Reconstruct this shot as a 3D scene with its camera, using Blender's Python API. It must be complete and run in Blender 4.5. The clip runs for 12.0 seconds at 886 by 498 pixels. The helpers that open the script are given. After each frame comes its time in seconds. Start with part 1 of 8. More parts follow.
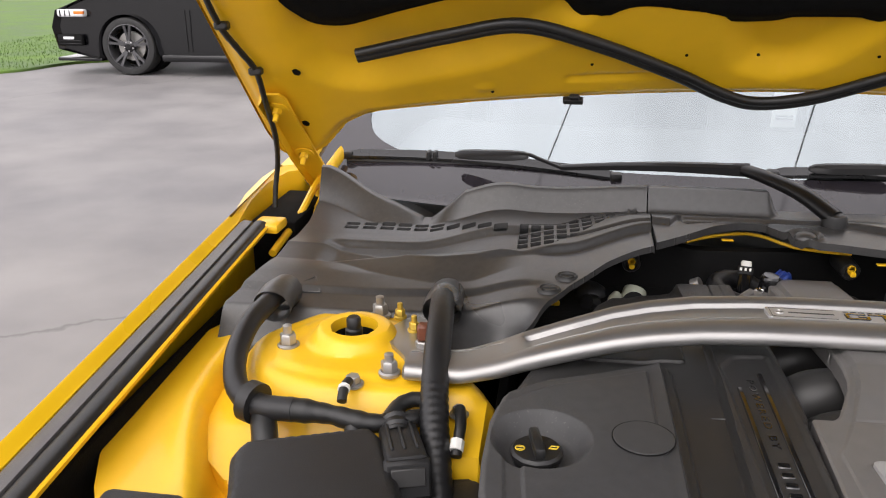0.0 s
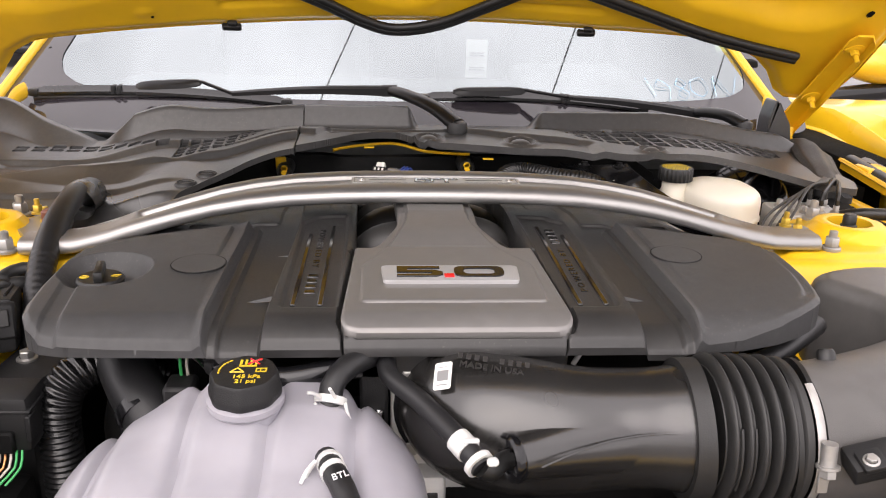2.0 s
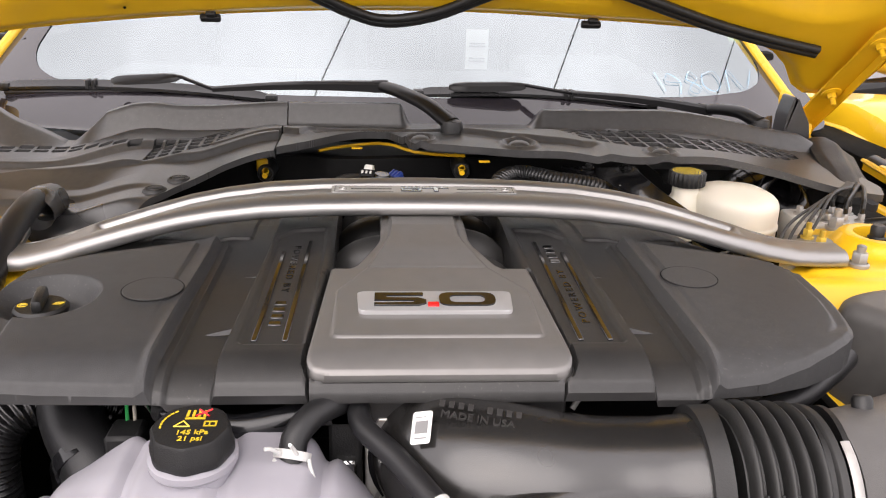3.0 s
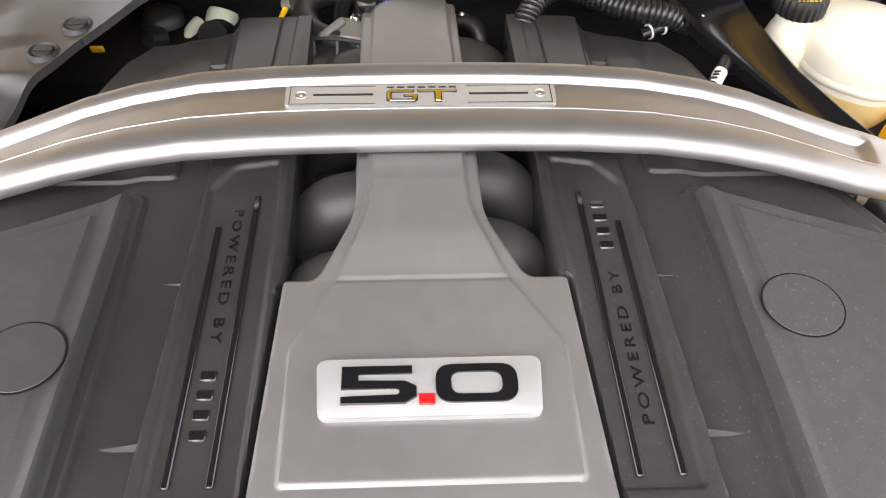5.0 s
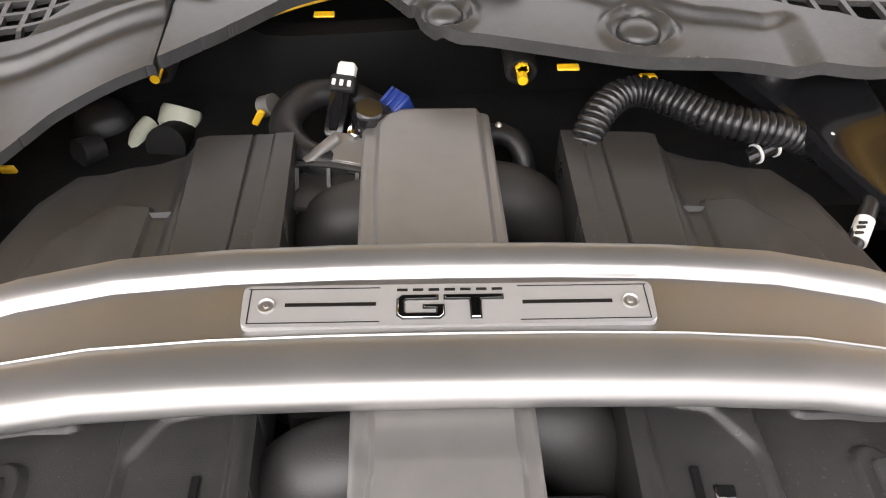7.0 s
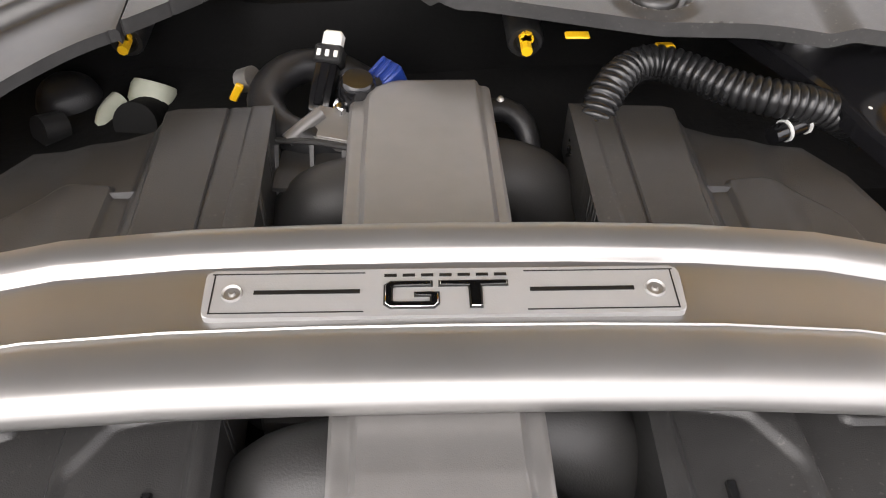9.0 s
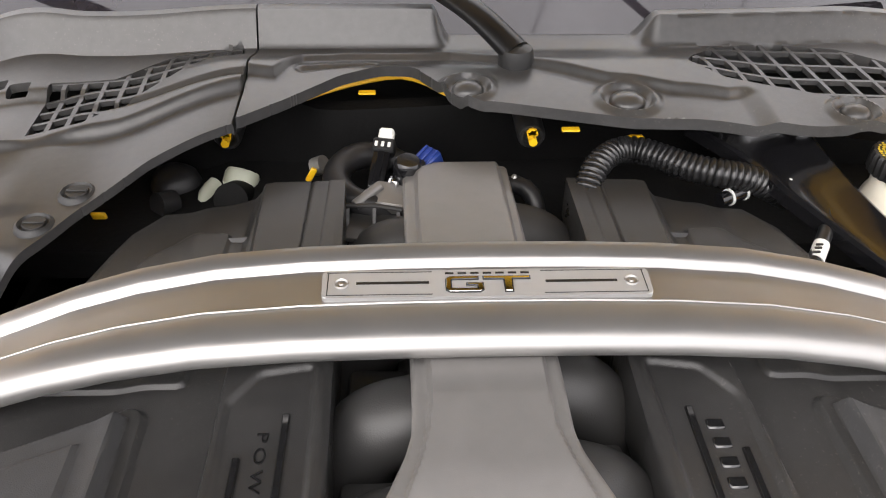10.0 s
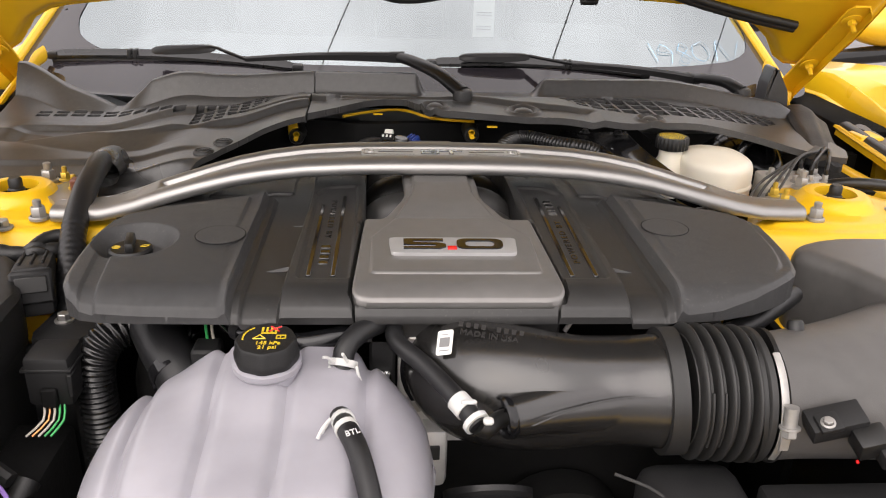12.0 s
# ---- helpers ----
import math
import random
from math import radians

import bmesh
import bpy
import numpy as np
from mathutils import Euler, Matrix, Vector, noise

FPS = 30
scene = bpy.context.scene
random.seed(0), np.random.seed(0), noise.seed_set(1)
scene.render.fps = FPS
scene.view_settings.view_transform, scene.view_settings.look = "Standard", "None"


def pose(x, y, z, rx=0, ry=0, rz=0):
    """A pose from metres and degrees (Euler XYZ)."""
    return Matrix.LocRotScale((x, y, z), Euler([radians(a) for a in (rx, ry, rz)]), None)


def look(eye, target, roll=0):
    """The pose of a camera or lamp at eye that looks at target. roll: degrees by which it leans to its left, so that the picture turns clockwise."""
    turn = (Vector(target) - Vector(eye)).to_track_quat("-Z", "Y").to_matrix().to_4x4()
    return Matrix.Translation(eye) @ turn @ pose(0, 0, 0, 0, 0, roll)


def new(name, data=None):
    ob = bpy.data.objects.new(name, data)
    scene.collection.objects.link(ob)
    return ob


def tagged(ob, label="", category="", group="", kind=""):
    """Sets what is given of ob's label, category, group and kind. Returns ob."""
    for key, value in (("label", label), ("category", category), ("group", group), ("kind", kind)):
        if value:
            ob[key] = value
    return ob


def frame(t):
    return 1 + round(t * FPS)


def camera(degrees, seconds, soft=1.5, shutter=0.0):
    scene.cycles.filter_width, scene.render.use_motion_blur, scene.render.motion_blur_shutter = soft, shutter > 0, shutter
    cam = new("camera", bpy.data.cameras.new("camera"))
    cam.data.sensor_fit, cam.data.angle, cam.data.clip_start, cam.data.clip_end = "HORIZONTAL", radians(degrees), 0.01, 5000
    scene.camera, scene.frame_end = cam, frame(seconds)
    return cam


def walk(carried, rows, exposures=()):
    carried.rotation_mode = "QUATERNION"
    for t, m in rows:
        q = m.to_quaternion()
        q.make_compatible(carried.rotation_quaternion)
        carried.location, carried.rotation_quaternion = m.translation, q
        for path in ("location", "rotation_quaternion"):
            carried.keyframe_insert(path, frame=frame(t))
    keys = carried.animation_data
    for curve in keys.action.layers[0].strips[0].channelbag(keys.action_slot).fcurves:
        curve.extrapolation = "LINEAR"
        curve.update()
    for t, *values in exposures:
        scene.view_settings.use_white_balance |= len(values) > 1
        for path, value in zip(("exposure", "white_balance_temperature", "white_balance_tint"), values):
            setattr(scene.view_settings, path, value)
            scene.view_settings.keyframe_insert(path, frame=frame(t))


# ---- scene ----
cam = camera(57.2, 12.0, soft=1.1)
PATH = [
    (0, (-0.329, -0.839, 1.309), (-0.621, 1.021, 0.633), -0.2),
    (0.5, (-0.185, -0.863, 1.305), (-0.359, 1.018, 0.649), 0.1),
    (0.8, (-0.113, -0.906, 1.276), (-0.134, 0.984, 0.623), 0.7),
    (1, (-0.072, -0.928, 1.254), (-0.009, 0.96, 0.597), 0.9),
    (1.5, (-0.052, -0.979, 1.224), (0.097, 0.904, 0.565), 1.5),
    (2, (-0.067, -0.994, 1.209), (0.08, 0.887, 0.544), 1.6),
    (2.5, (-0.061, -0.981, 1.189), (0.079, 0.898, 0.518), 1.6),
    (3, (-0.041, -0.898, 1.211), (0.092, 0.972, 0.515), 1.6),
    (3.2, (-0.031, -0.859, 1.216), (0.099, 0.998, 0.485), 1.6),
    (4.8, (-0.007, -0.537, 1.314), (0.063, 0.832, -0.143), 1.2),
    (5, (-0.009, -0.516, 1.334), (0.066, 0.845, -0.129), 1.3),
    (5.5, (-0.008, -0.514, 1.394), (0.068, 0.847, -0.069), 1.4),
    (6, (-0.003, -0.45, 1.398), (0.071, 0.908, -0.068), 1.2),
    (6.5, (-0.009, -0.343, 1.351), (0.057, 1.012, -0.119), 1.1),
    (7, (-0.015, -0.252, 1.275), (0.042, 1.103, -0.195), 1.0),
    (7.2, (-0.011, -0.217, 1.254), (0.041, 1.124, -0.229), 0.7),
    (8.8, (-0.011, -0.207, 1.223), (0.05, 1.147, -0.248), 1.1),
    (9, (-0.012, -0.22, 1.225), (0.05, 1.138, -0.242), 1.2),
    (9.5, (-0.018, -0.269, 1.241), (0.047, 1.144, -0.173), 1.1),
    (10, (-0.05, -0.39, 1.286), (0.031, 1.189, 0.062), 1.1),
    (10.5, (-0.068, -0.567, 1.293), (0.015, 1.198, 0.355), 0.9),
    (11, (-0.058, -0.743, 1.254), (0.046, 1.091, 0.462), 1.2),
    (11.5, (-0.041, -0.89, 1.25), (0.081, 0.946, 0.468), 1.6),
    (12, (-0.067, -1.044, 1.258), (0.061, 0.79, 0.47), 1.8),
]
walk(cam, [(t, look(eye, target, roll)) for t, eye, target, roll in PATH], exposures=[(0, 0.24, 6300, 10), (1.0, 0.46, 6500, 13), (3.2, 0.47, 6450, 12), (5.0, 1.17, 6300, 8), (7.0, 1.12, 6350, 9), (9.3, 1.04, 6350, 9), (10.5, 0.82, 6300, 8), (11.3, 0.50, 6400, 10), (12.0, 0.25, 6550, 10)])

# ---- world and light ----
world = bpy.data.worlds.new("overcast_sky")
scene.world = world
world.use_nodes = True
wn = world.node_tree.nodes
wl = world.node_tree.links
wbg = wn["Background"]
sky = wn.new("ShaderNodeTexSky")
sky.sky_type = "NISHITA"
sky.sun_disc = False
sky.sun_elevation = radians(46)
sky.sun_rotation = radians(205)
sky.dust_density = 4.0
haze = wn.new("ShaderNodeMix")
haze.data_type = "RGBA"
haze.inputs["Factor"].default_value = 0.8
haze.inputs["B"].default_value = (17.7, 16.5, 16.4, 1)
wl.new(sky.outputs["Color"], haze.inputs["A"])
cloud = wn.new("ShaderNodeTexNoise")
cloud.inputs["Scale"].default_value = 2.6
cloud.inputs["Detail"].default_value = 5
ctc = wn.new("ShaderNodeTexCoord")
wl.new(ctc.outputs["Generated"], cloud.inputs["Vector"])
crange = wn.new("ShaderNodeMapRange")
crange.inputs["From Min"].default_value = 0.35
crange.inputs["From Max"].default_value = 0.65
crange.inputs["To Min"].default_value = 0.80
crange.inputs["To Max"].default_value = 1.14
wl.new(cloud.outputs["Fac"], crange.inputs["Value"])
veil = wn.new("ShaderNodeMix")
veil.data_type = "RGBA"
veil.blend_type = "MULTIPLY"
veil.inputs["Factor"].default_value = 1.0
wl.new(haze.outputs["Result"], veil.inputs["A"])
wl.new(crange.outputs["Result"], veil.inputs["B"])
# an overcast sky is brighter overhead than at the horizon
split = wn.new("ShaderNodeSeparateXYZ")
wl.new(ctc.outputs["Generated"], split.inputs["Vector"])
rise = wn.new("ShaderNodeMapRange")
rise.inputs["From Min"].default_value = 0.0
rise.inputs["From Max"].default_value = 1.0
rise.inputs["To Min"].default_value = 1.0
rise.inputs["To Max"].default_value = 1.26
wl.new(split.outputs["Z"], rise.inputs["Value"])
dome = wn.new("ShaderNodeMix")
dome.data_type = "RGBA"
dome.blend_type = "MULTIPLY"
dome.inputs["Factor"].default_value = 1.0
wl.new(veil.outputs["Result"], dome.inputs["A"])
wl.new(rise.outputs["Result"], dome.inputs["B"])
wl.new(dome.outputs["Result"], wbg.inputs["Color"])
wbg.inputs["Strength"].default_value = 0.095
sun = new("sun", bpy.data.lights.new("sun", "SUN"))
sun.data.energy = 1.4
sun.data.angle = radians(60)
sun.data.color = (1.0, 0.935, 0.89)
sun.matrix_world = look((-2.6, -5.6, 6.4), (0, 0, 0))


# ---- materials ----
def mat(name, color, rough=0.5, metal=0.0, vary=0.12, scale=40.0, bump=0.0, bscale=600.0, coat=0.0, spec=0.5, alpha=1.0,
        trans=0.0, sss=0.0, second=None, wear=6.0, dust=0.0):
    m = bpy.data.materials.new(name)
    m.use_nodes = True
    n, l = m.node_tree.nodes, m.node_tree.links
    b = n["Principled BSDF"]
    b.inputs["Roughness"].default_value = rough
    b.inputs["Metallic"].default_value = metal
    b.inputs["Specular IOR Level"].default_value = spec
    b.inputs["Coat Weight"].default_value = coat
    b.inputs["Coat Roughness"].default_value = 0.06
    b.inputs["Alpha"].default_value = alpha
    b.inputs["Transmission Weight"].default_value = trans
    if sss:
        b.inputs["Subsurface Weight"].default_value = sss
        b.inputs["Subsurface Radius"].default_value = (0.02, 0.018, 0.016)
        b.inputs["Subsurface Scale"].default_value = 0.6
    tc = n.new("ShaderNodeTexCoord")
    fine = n.new("ShaderNodeTexNoise")
    fine.inputs["Scale"].default_value = scale
    fine.inputs["Detail"].default_value = 6
    broad = n.new("ShaderNodeTexNoise")
    broad.inputs["Scale"].default_value = wear
    broad.inputs["Detail"].default_value = 3
    l.new(tc.outputs["Object"], fine.inputs["Vector"])
    l.new(tc.outputs["Object"], broad.inputs["Vector"])
    add = n.new("ShaderNodeMath")
    add.operation = "ADD"
    l.new(fine.outputs["Fac"], add.inputs[0])
    l.new(broad.outputs["Fac"], add.inputs[1])
    rng = n.new("ShaderNodeMapRange")
    rng.inputs["From Min"].default_value = 0.7
    rng.inputs["From Max"].default_value = 1.3
    l.new(add.outputs[0], rng.inputs["Value"])
    mix = n.new("ShaderNodeMix")
    mix.data_type = "RGBA"
    lo = [c * (1 - vary) for c in color]
    hi = list(second) if second else [min(1.0, c * (1 + vary)) for c in color]
    mix.inputs["A"].default_value = (*lo, 1)
    mix.inputs["B"].default_value = (*hi, 1)
    l.new(rng.outputs["Result"], mix.inputs["Factor"])
    l.new(mix.outputs["Result"], b.inputs["Base Color"])
    if dust:
        speck = n.new("ShaderNodeTexNoise")
        speck.inputs["Scale"].default_value = 420
        speck.inputs["Detail"].default_value = 1
        l.new(tc.outputs["Object"], speck.inputs["Vector"])
        sr = n.new("ShaderNodeMapRange")
        sr.inputs["From Min"].default_value = 0.66
        sr.inputs["From Max"].default_value = 0.74
        l.new(speck.outputs["Fac"], sr.inputs["Value"])
        patch = n.new("ShaderNodeMapRange")
        patch.inputs["From Min"].default_value = 0.42
        patch.inputs["From Max"].default_value = 0.66
        patch.inputs["To Max"].default_value = dust
        l.new(broad.outputs["Fac"], patch.inputs["Value"])
        mm = n.new("ShaderNodeMath")
        mm.operation = "MULTIPLY"
        l.new(sr.outputs["Result"], mm.inputs[0])
        l.new(patch.outputs["Result"], mm.inputs[1])
        film = n.new("ShaderNodeMath")
        film.operation = "MULTIPLY_ADD"
        film.inputs[1].default_value = 0.10
        l.new(patch.outputs["Result"], film.inputs[0])
        l.new(mm.outputs[0], film.inputs[2])
        dm = n.new("ShaderNodeMix")
        dm.data_type = "RGBA"
        dm.inputs["B"].default_value = (0.24, 0.225, 0.20, 1)
        l.new(film.outputs[0], dm.inputs["Factor"])
        l.new(mix.outputs["Result"], dm.inputs["A"])
        l.new(dm.outputs["Result"], b.inputs["Base Color"])
    rr = n.new("ShaderNodeMapRange")
    rr.inputs["From Min"].default_value = 0.3
    rr.inputs["From Max"].default_value = 0.7
    rr.inputs["To Min"].default_value = max(0.02, rough * 0.78)
    rr.inputs["To Max"].default_value = min(1.0, rough * 1.25)
    l.new(broad.outputs["Fac"], rr.inputs["Value"])
    l.new(rr.outputs["Result"], b.inputs["Roughness"])
    if bump:
        g = n.new("ShaderNodeTexNoise")
        g.inputs["Scale"].default_value = bscale
        g.inputs["Detail"].default_value = 2
        l.new(tc.outputs["Object"], g.inputs["Vector"])
        bp = n.new("ShaderNodeBump")
        bp.inputs["Strength"].default_value = bump
        bp.inputs["Distance"].default_value = 0.001
        l.new(g.outputs["Fac"], bp.inputs["Height"])
        l.new(bp.outputs["Normal"], b.inputs["Normal"])
    return m


YELLOW = mat("yellow_paint", (0.78, 0.478, 0.009), 0.32, vary=0.04, coat=0.6, scale=15)
YELLOW_IN = mat("yellow_inner_paint", (0.83, 0.492, 0.010), 0.42, vary=0.06, coat=0.25, scale=12)
COVER = mat("moulded_black_plastic", (0.026, 0.0255, 0.0252), 0.40, vary=0.16, bump=0.22, bscale=1400, scale=90, spec=0.5, dust=0.22)
PANEL = mat("lighter_grained_black_plastic", (0.046, 0.046, 0.047), 0.46, vary=0.14, bump=0.22, bscale=1400, scale=90, spec=0.33, dust=0.22)
COWL = mat("grey_black_cowl_plastic", (0.037, 0.0368, 0.0372), 0.34, vary=0.1, bump=0.08, bscale=1100, scale=120, wear=3, second=(0.050, 0.0492, 0.049), spec=0.6, dust=0.30)
PLATE = mat("satin_grey_plate", (0.205, 0.198, 0.192), 0.40, metal=0.45, vary=0.06, bump=0.12, bscale=1800, scale=60)
RUNNER = mat("dark_grey_manifold", (0.028, 0.0275, 0.027), 0.50, vary=0.1, bump=0.15, bscale=900)
SILVER = mat("silver_bar_paint", (0.345, 0.338, 0.330), 0.38, metal=0.80, vary=0.04, coat=0.05, scale=30)
BRUSHED = mat("brushed_aluminium", (0.46, 0.46, 0.46), 0.4, metal=0.45, vary=0.05, bump=0.1, bscale=900)
CHROME = mat("bright_chrome", (0.8, 0.8, 0.8), 0.1, metal=1.0, vary=0.03)
STEEL = mat("zinc_steel", (0.40, 0.39, 0.375), 0.42, metal=0.75, vary=0.12, scale=120)
CAST = mat("cast_aluminium", (0.62, 0.61, 0.59), 0.45, metal=0.35, vary=0.15, bump=0.4, bscale=700)
ZINC_Y = mat("yellow_zinc", (0.62, 0.42, 0.06), 0.35, metal=0.6, vary=0.15, scale=120)
RED = mat("red_enamel", (0.65, 0.012, 0.014), 0.25, vary=0.05)
GLOSSBLACK = mat("gloss_black", (0.008, 0.008, 0.009), 0.16, vary=0.1, coat=0.1)
PIANO = mat("polished_black_trim", (0.010, 0.010, 0.0105), 0.10, vary=0.06, spec=0.7, coat=0.35)
WIPER = mat("satin_black_wiper_paint", (0.006, 0.006, 0.0065), 0.34, vary=0.15, spec=0.32)
RUBBER = mat("black_rubber", (0.012, 0.012, 0.012), 0.42, vary=0.2, bump=0.2, bscale=700, scale=80)
HOSE = mat("grey_black_hose", (0.013, 0.013, 0.014), 0.42, spec=0.45, vary=0.2, bump=0.25, bscale=900, scale=60)
VENT = mat("ribbed_vent_plastic", (0.012, 0.012, 0.0125), 0.28, spec=0.6, vary=0.15)
INTAKE = mat("satin_black_intake", (0.017, 0.0162, 0.0155), 0.25, spec=0.9, coat=0.1, vary=0.15, bump=0.06, bscale=500, scale=50)
AIRBOX = mat("airbox_plastic", (0.092, 0.088, 0.085), 0.42, spec=0.4, vary=0.12, bump=0.25, bscale=1200, scale=50)
BOX = mat("dark_box_plastic", (0.017, 0.017, 0.0175), 0.5, spec=0.3, vary=0.15, bump=0.35, bscale=900, scale=60)
# felt of the pad; also fills body gaps, giving their shade as colour
FELT_AND_SHADE = mat("black_felt_and_shade", (0.005, 0.005, 0.005), 0.95, vary=0.3, bump=0.8, bscale=500, scale=150, spec=0.1)
FIREWALL = mat("black_firewall_lining", (0.005, 0.005, 0.005), 0.6, vary=0.3, bump=0.4, bscale=200, scale=25, spec=0.2)
# near-black for deep places: their shade is put into the colour
DEPTH_BLACK = mat("shaded_depths_black", (0.005, 0.005, 0.005), 0.75, vary=0.3, bump=0.5, bscale=150, scale=30, spec=0.2)
TANK = mat("translucent_grey_tank", (0.335, 0.326, 0.36), 0.34, vary=0.16, sss=0.10, coat=0.10, scale=12, wear=9)
FLUID = mat("amber_brake_fluid", (0.72, 0.48, 0.16), 0.4, vary=0.12, sss=0.3, second=(0.80, 0.62, 0.30), scale=20)
FITTING = mat("pale_green_fitting_plastic", (0.50, 0.52, 0.42), 0.45, vary=0.1, scale=60)
CREAM = mat("cream_reservoir_plastic", (0.78, 0.735, 0.62), 0.4, vary=0.08, sss=0.4, second=(0.84, 0.79, 0.67), scale=10)
CLIP = mat("translucent_white_clip", (0.62, 0.62, 0.60), 0.35, vary=0.1, sss=0.3)
WHITE = mat("white_plastic", (0.78, 0.78, 0.74), 0.45, vary=0.05)
INK_Y = mat("yellow_print", (0.72, 0.52, 0.03), 0.5, vary=0.1)
INK_W = mat("pale_print", (0.7, 0.7, 0.7), 0.5, vary=0.1)
INK_G = mat("grey_print", (0.22, 0.22, 0.22), 0.5, vary=0.1)
INK_K = mat("black_print", (0.01, 0.01, 0.01), 0.35, vary=0.1)
BLUE = mat("blue_connector", (0.012, 0.035, 0.20), 0.4, vary=0.1)
CHALK = mat("pale_blue_glass_marker", (0.36, 0.62, 0.84), 0.6, vary=0.15)
BROWN = mat("brown_connector", (0.16, 0.05, 0.025), 0.45, vary=0.2)
COPPER = mat("copper_wire", (0.55, 0.25, 0.10), 0.35, metal=0.8)
WIRE_G = mat("green_wire", (0.05, 0.45, 0.12), 0.4)
WIRE_W = mat("pale_wire", (0.6, 0.55, 0.48), 0.4)
WIRE_V = mat("violet_wire", (0.25, 0.15, 0.45), 0.4)
BELLOWS = mat("grey_black_bellows_rubber", (0.021, 0.0208, 0.0205), 0.45, spec=0.5, vary=0.15, bump=0.15, bscale=700, scale=60)
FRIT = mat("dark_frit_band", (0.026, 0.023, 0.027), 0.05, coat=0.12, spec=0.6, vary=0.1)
DASH = mat("dashboard_grey", (0.16, 0.165, 0.17), 0.7, vary=0.15, bump=0.2)
CARBLACK = mat("black_car_paint", (0.003, 0.003, 0.004), 0.2, vary=0.1, coat=0.15, spec=0.3)
TYRE = mat("tyre_rubber", (0.022, 0.022, 0.022), 0.7, vary=0.2, bump=0.4, bscale=60)
LAMP = mat("headlight_lens", (0.75, 0.76, 0.78), 0.08, vary=0.1, coat=1.0)
AMBER = mat("amber_lens", (0.75, 0.22, 0.03), 0.15)
SPOKE = mat("dark_wheel_metal", (0.10, 0.10, 0.105), 0.3, metal=0.6, vary=0.1)
# lighter than the tube: highlights on its raised marks, put into the colour
EMBOSS = mat("highlit_moulded_marks", (0.036, 0.034, 0.033), 0.40, vary=0.1)
GRASS = mat("lawn_grass", (0.055, 0.12, 0.018), 0.85, vary=0.35, scale=60, wear=1.2, bump=1.0, bscale=90, second=(0.13, 0.22, 0.035))


def asphalt():
    m = mat("worn_asphalt", (0.150, 0.143, 0.145), 0.62, vary=0.12, scale=1.6, wear=0.4, bump=0.6, bscale=220, second=(0.235, 0.224, 0.217))
    n, l = m.node_tree.nodes, m.node_tree.links
    b = n["Principled BSDF"]
    crack = n.new("ShaderNodeTexVoronoi")
    crack.feature = "DISTANCE_TO_EDGE"
    crack.inputs["Scale"].default_value = 0.16
    warp = n.new("ShaderNodeTexNoise")
    warp.inputs["Scale"].default_value = 1.3
    warp.inputs["Detail"].default_value = 8
    tc = n.new("ShaderNodeTexCoord")
    va = n.new("ShaderNodeVectorMath")
    va.operation = "ADD"
    l.new(tc.outputs["Object"], warp.inputs["Vector"])
    l.new(tc.outputs["Object"], va.inputs[0])
    l.new(warp.outputs["Color"], va.inputs[1])
    l.new(va.outputs[0], crack.inputs["Vector"])
    cr = n.new("ShaderNodeMapRange")
    cr.inputs["From Min"].default_value = 0.0
    cr.inputs["From Max"].default_value = 0.003
    cr.inputs["To Min"].default_value = 0.62
    l.new(crack.outputs["Distance"], cr.inputs["Value"])
    mul = n.new("ShaderNodeMix")
    mul.data_type = "RGBA"
    mul.blend_type = "MULTIPLY"
    mul.inputs["Factor"].default_value = 1.0
    old = b.inputs["Base Color"].links[0].from_socket
    l.new(old, mul.inputs["A"])
    l.new(cr.outputs["Result"], mul.inputs["B"])
    l.new(mul.outputs["Result"], b.inputs["Base Color"])
    return m


ASPHALT = asphalt()


def glass_mat():
    m = bpy.data.materials.new("tinted_windshield_glass")
    m.use_nodes = True
    n, l = m.node_tree.nodes, m.node_tree.links
    n.remove(n["Principled BSDF"])
    tr = n.new("ShaderNodeBsdfTransparent")
    tr.inputs["Color"].default_value = (0.72, 0.80, 0.80, 1)
    gl = n.new("ShaderNodeBsdfGlossy")
    gl.inputs["Color"].default_value = (0.88, 0.97, 1.0, 1)
    gl.inputs["Roughness"].default_value = 0.02
    fr = n.new("ShaderNodeFresnel")
    fr.inputs["IOR"].default_value = 4.5
    mx = n.new("ShaderNodeMixShader")
    l.new(fr.outputs["Fac"], mx.inputs["Fac"])
    l.new(tr.outputs[0], mx.inputs[1])
    l.new(gl.outputs[0], mx.inputs[2])
    l.new(mx.outputs[0], n["Material Output"].inputs["Surface"])
    return m


GLASS = glass_mat()

# ---- building helpers ----
ORIGIN = {}


def thing(name, at, label, category, group="", kind=""):
    e = new(name)
    e.empty_display_size = 0.05
    e.location = at
    ORIGIN[e] = Vector(at)
    return tagged(e, label, category, group, kind)


def finish(me, material, smooth=True, angle=38):
    me.materials.append(material)
    if smooth:
        me.polygons.foreach_set("use_smooth", [True] * len(me.polygons))
        me.set_sharp_from_angle(angle=radians(angle))
    me.update()
    return me


def part(name, bm, material, parent, label="", smooth=True, angle=38):
    if isinstance(bm, bpy.types.Mesh):
        me = bm
    else:
        bmesh.ops.recalc_face_normals(bm, faces=bm.faces)
        me = bpy.data.meshes.new(name)
        bm.to_mesh(me)
        bm.free()
    finish(me, material, smooth, angle)
    ob = new(name, me)
    o = ORIGIN.get(parent, Vector((0, 0, 0)))
    me.transform(Matrix.Translation(-o))
    ob.parent = parent
    ORIGIN[ob] = o
    if label:
        ob["label"] = label
    return ob


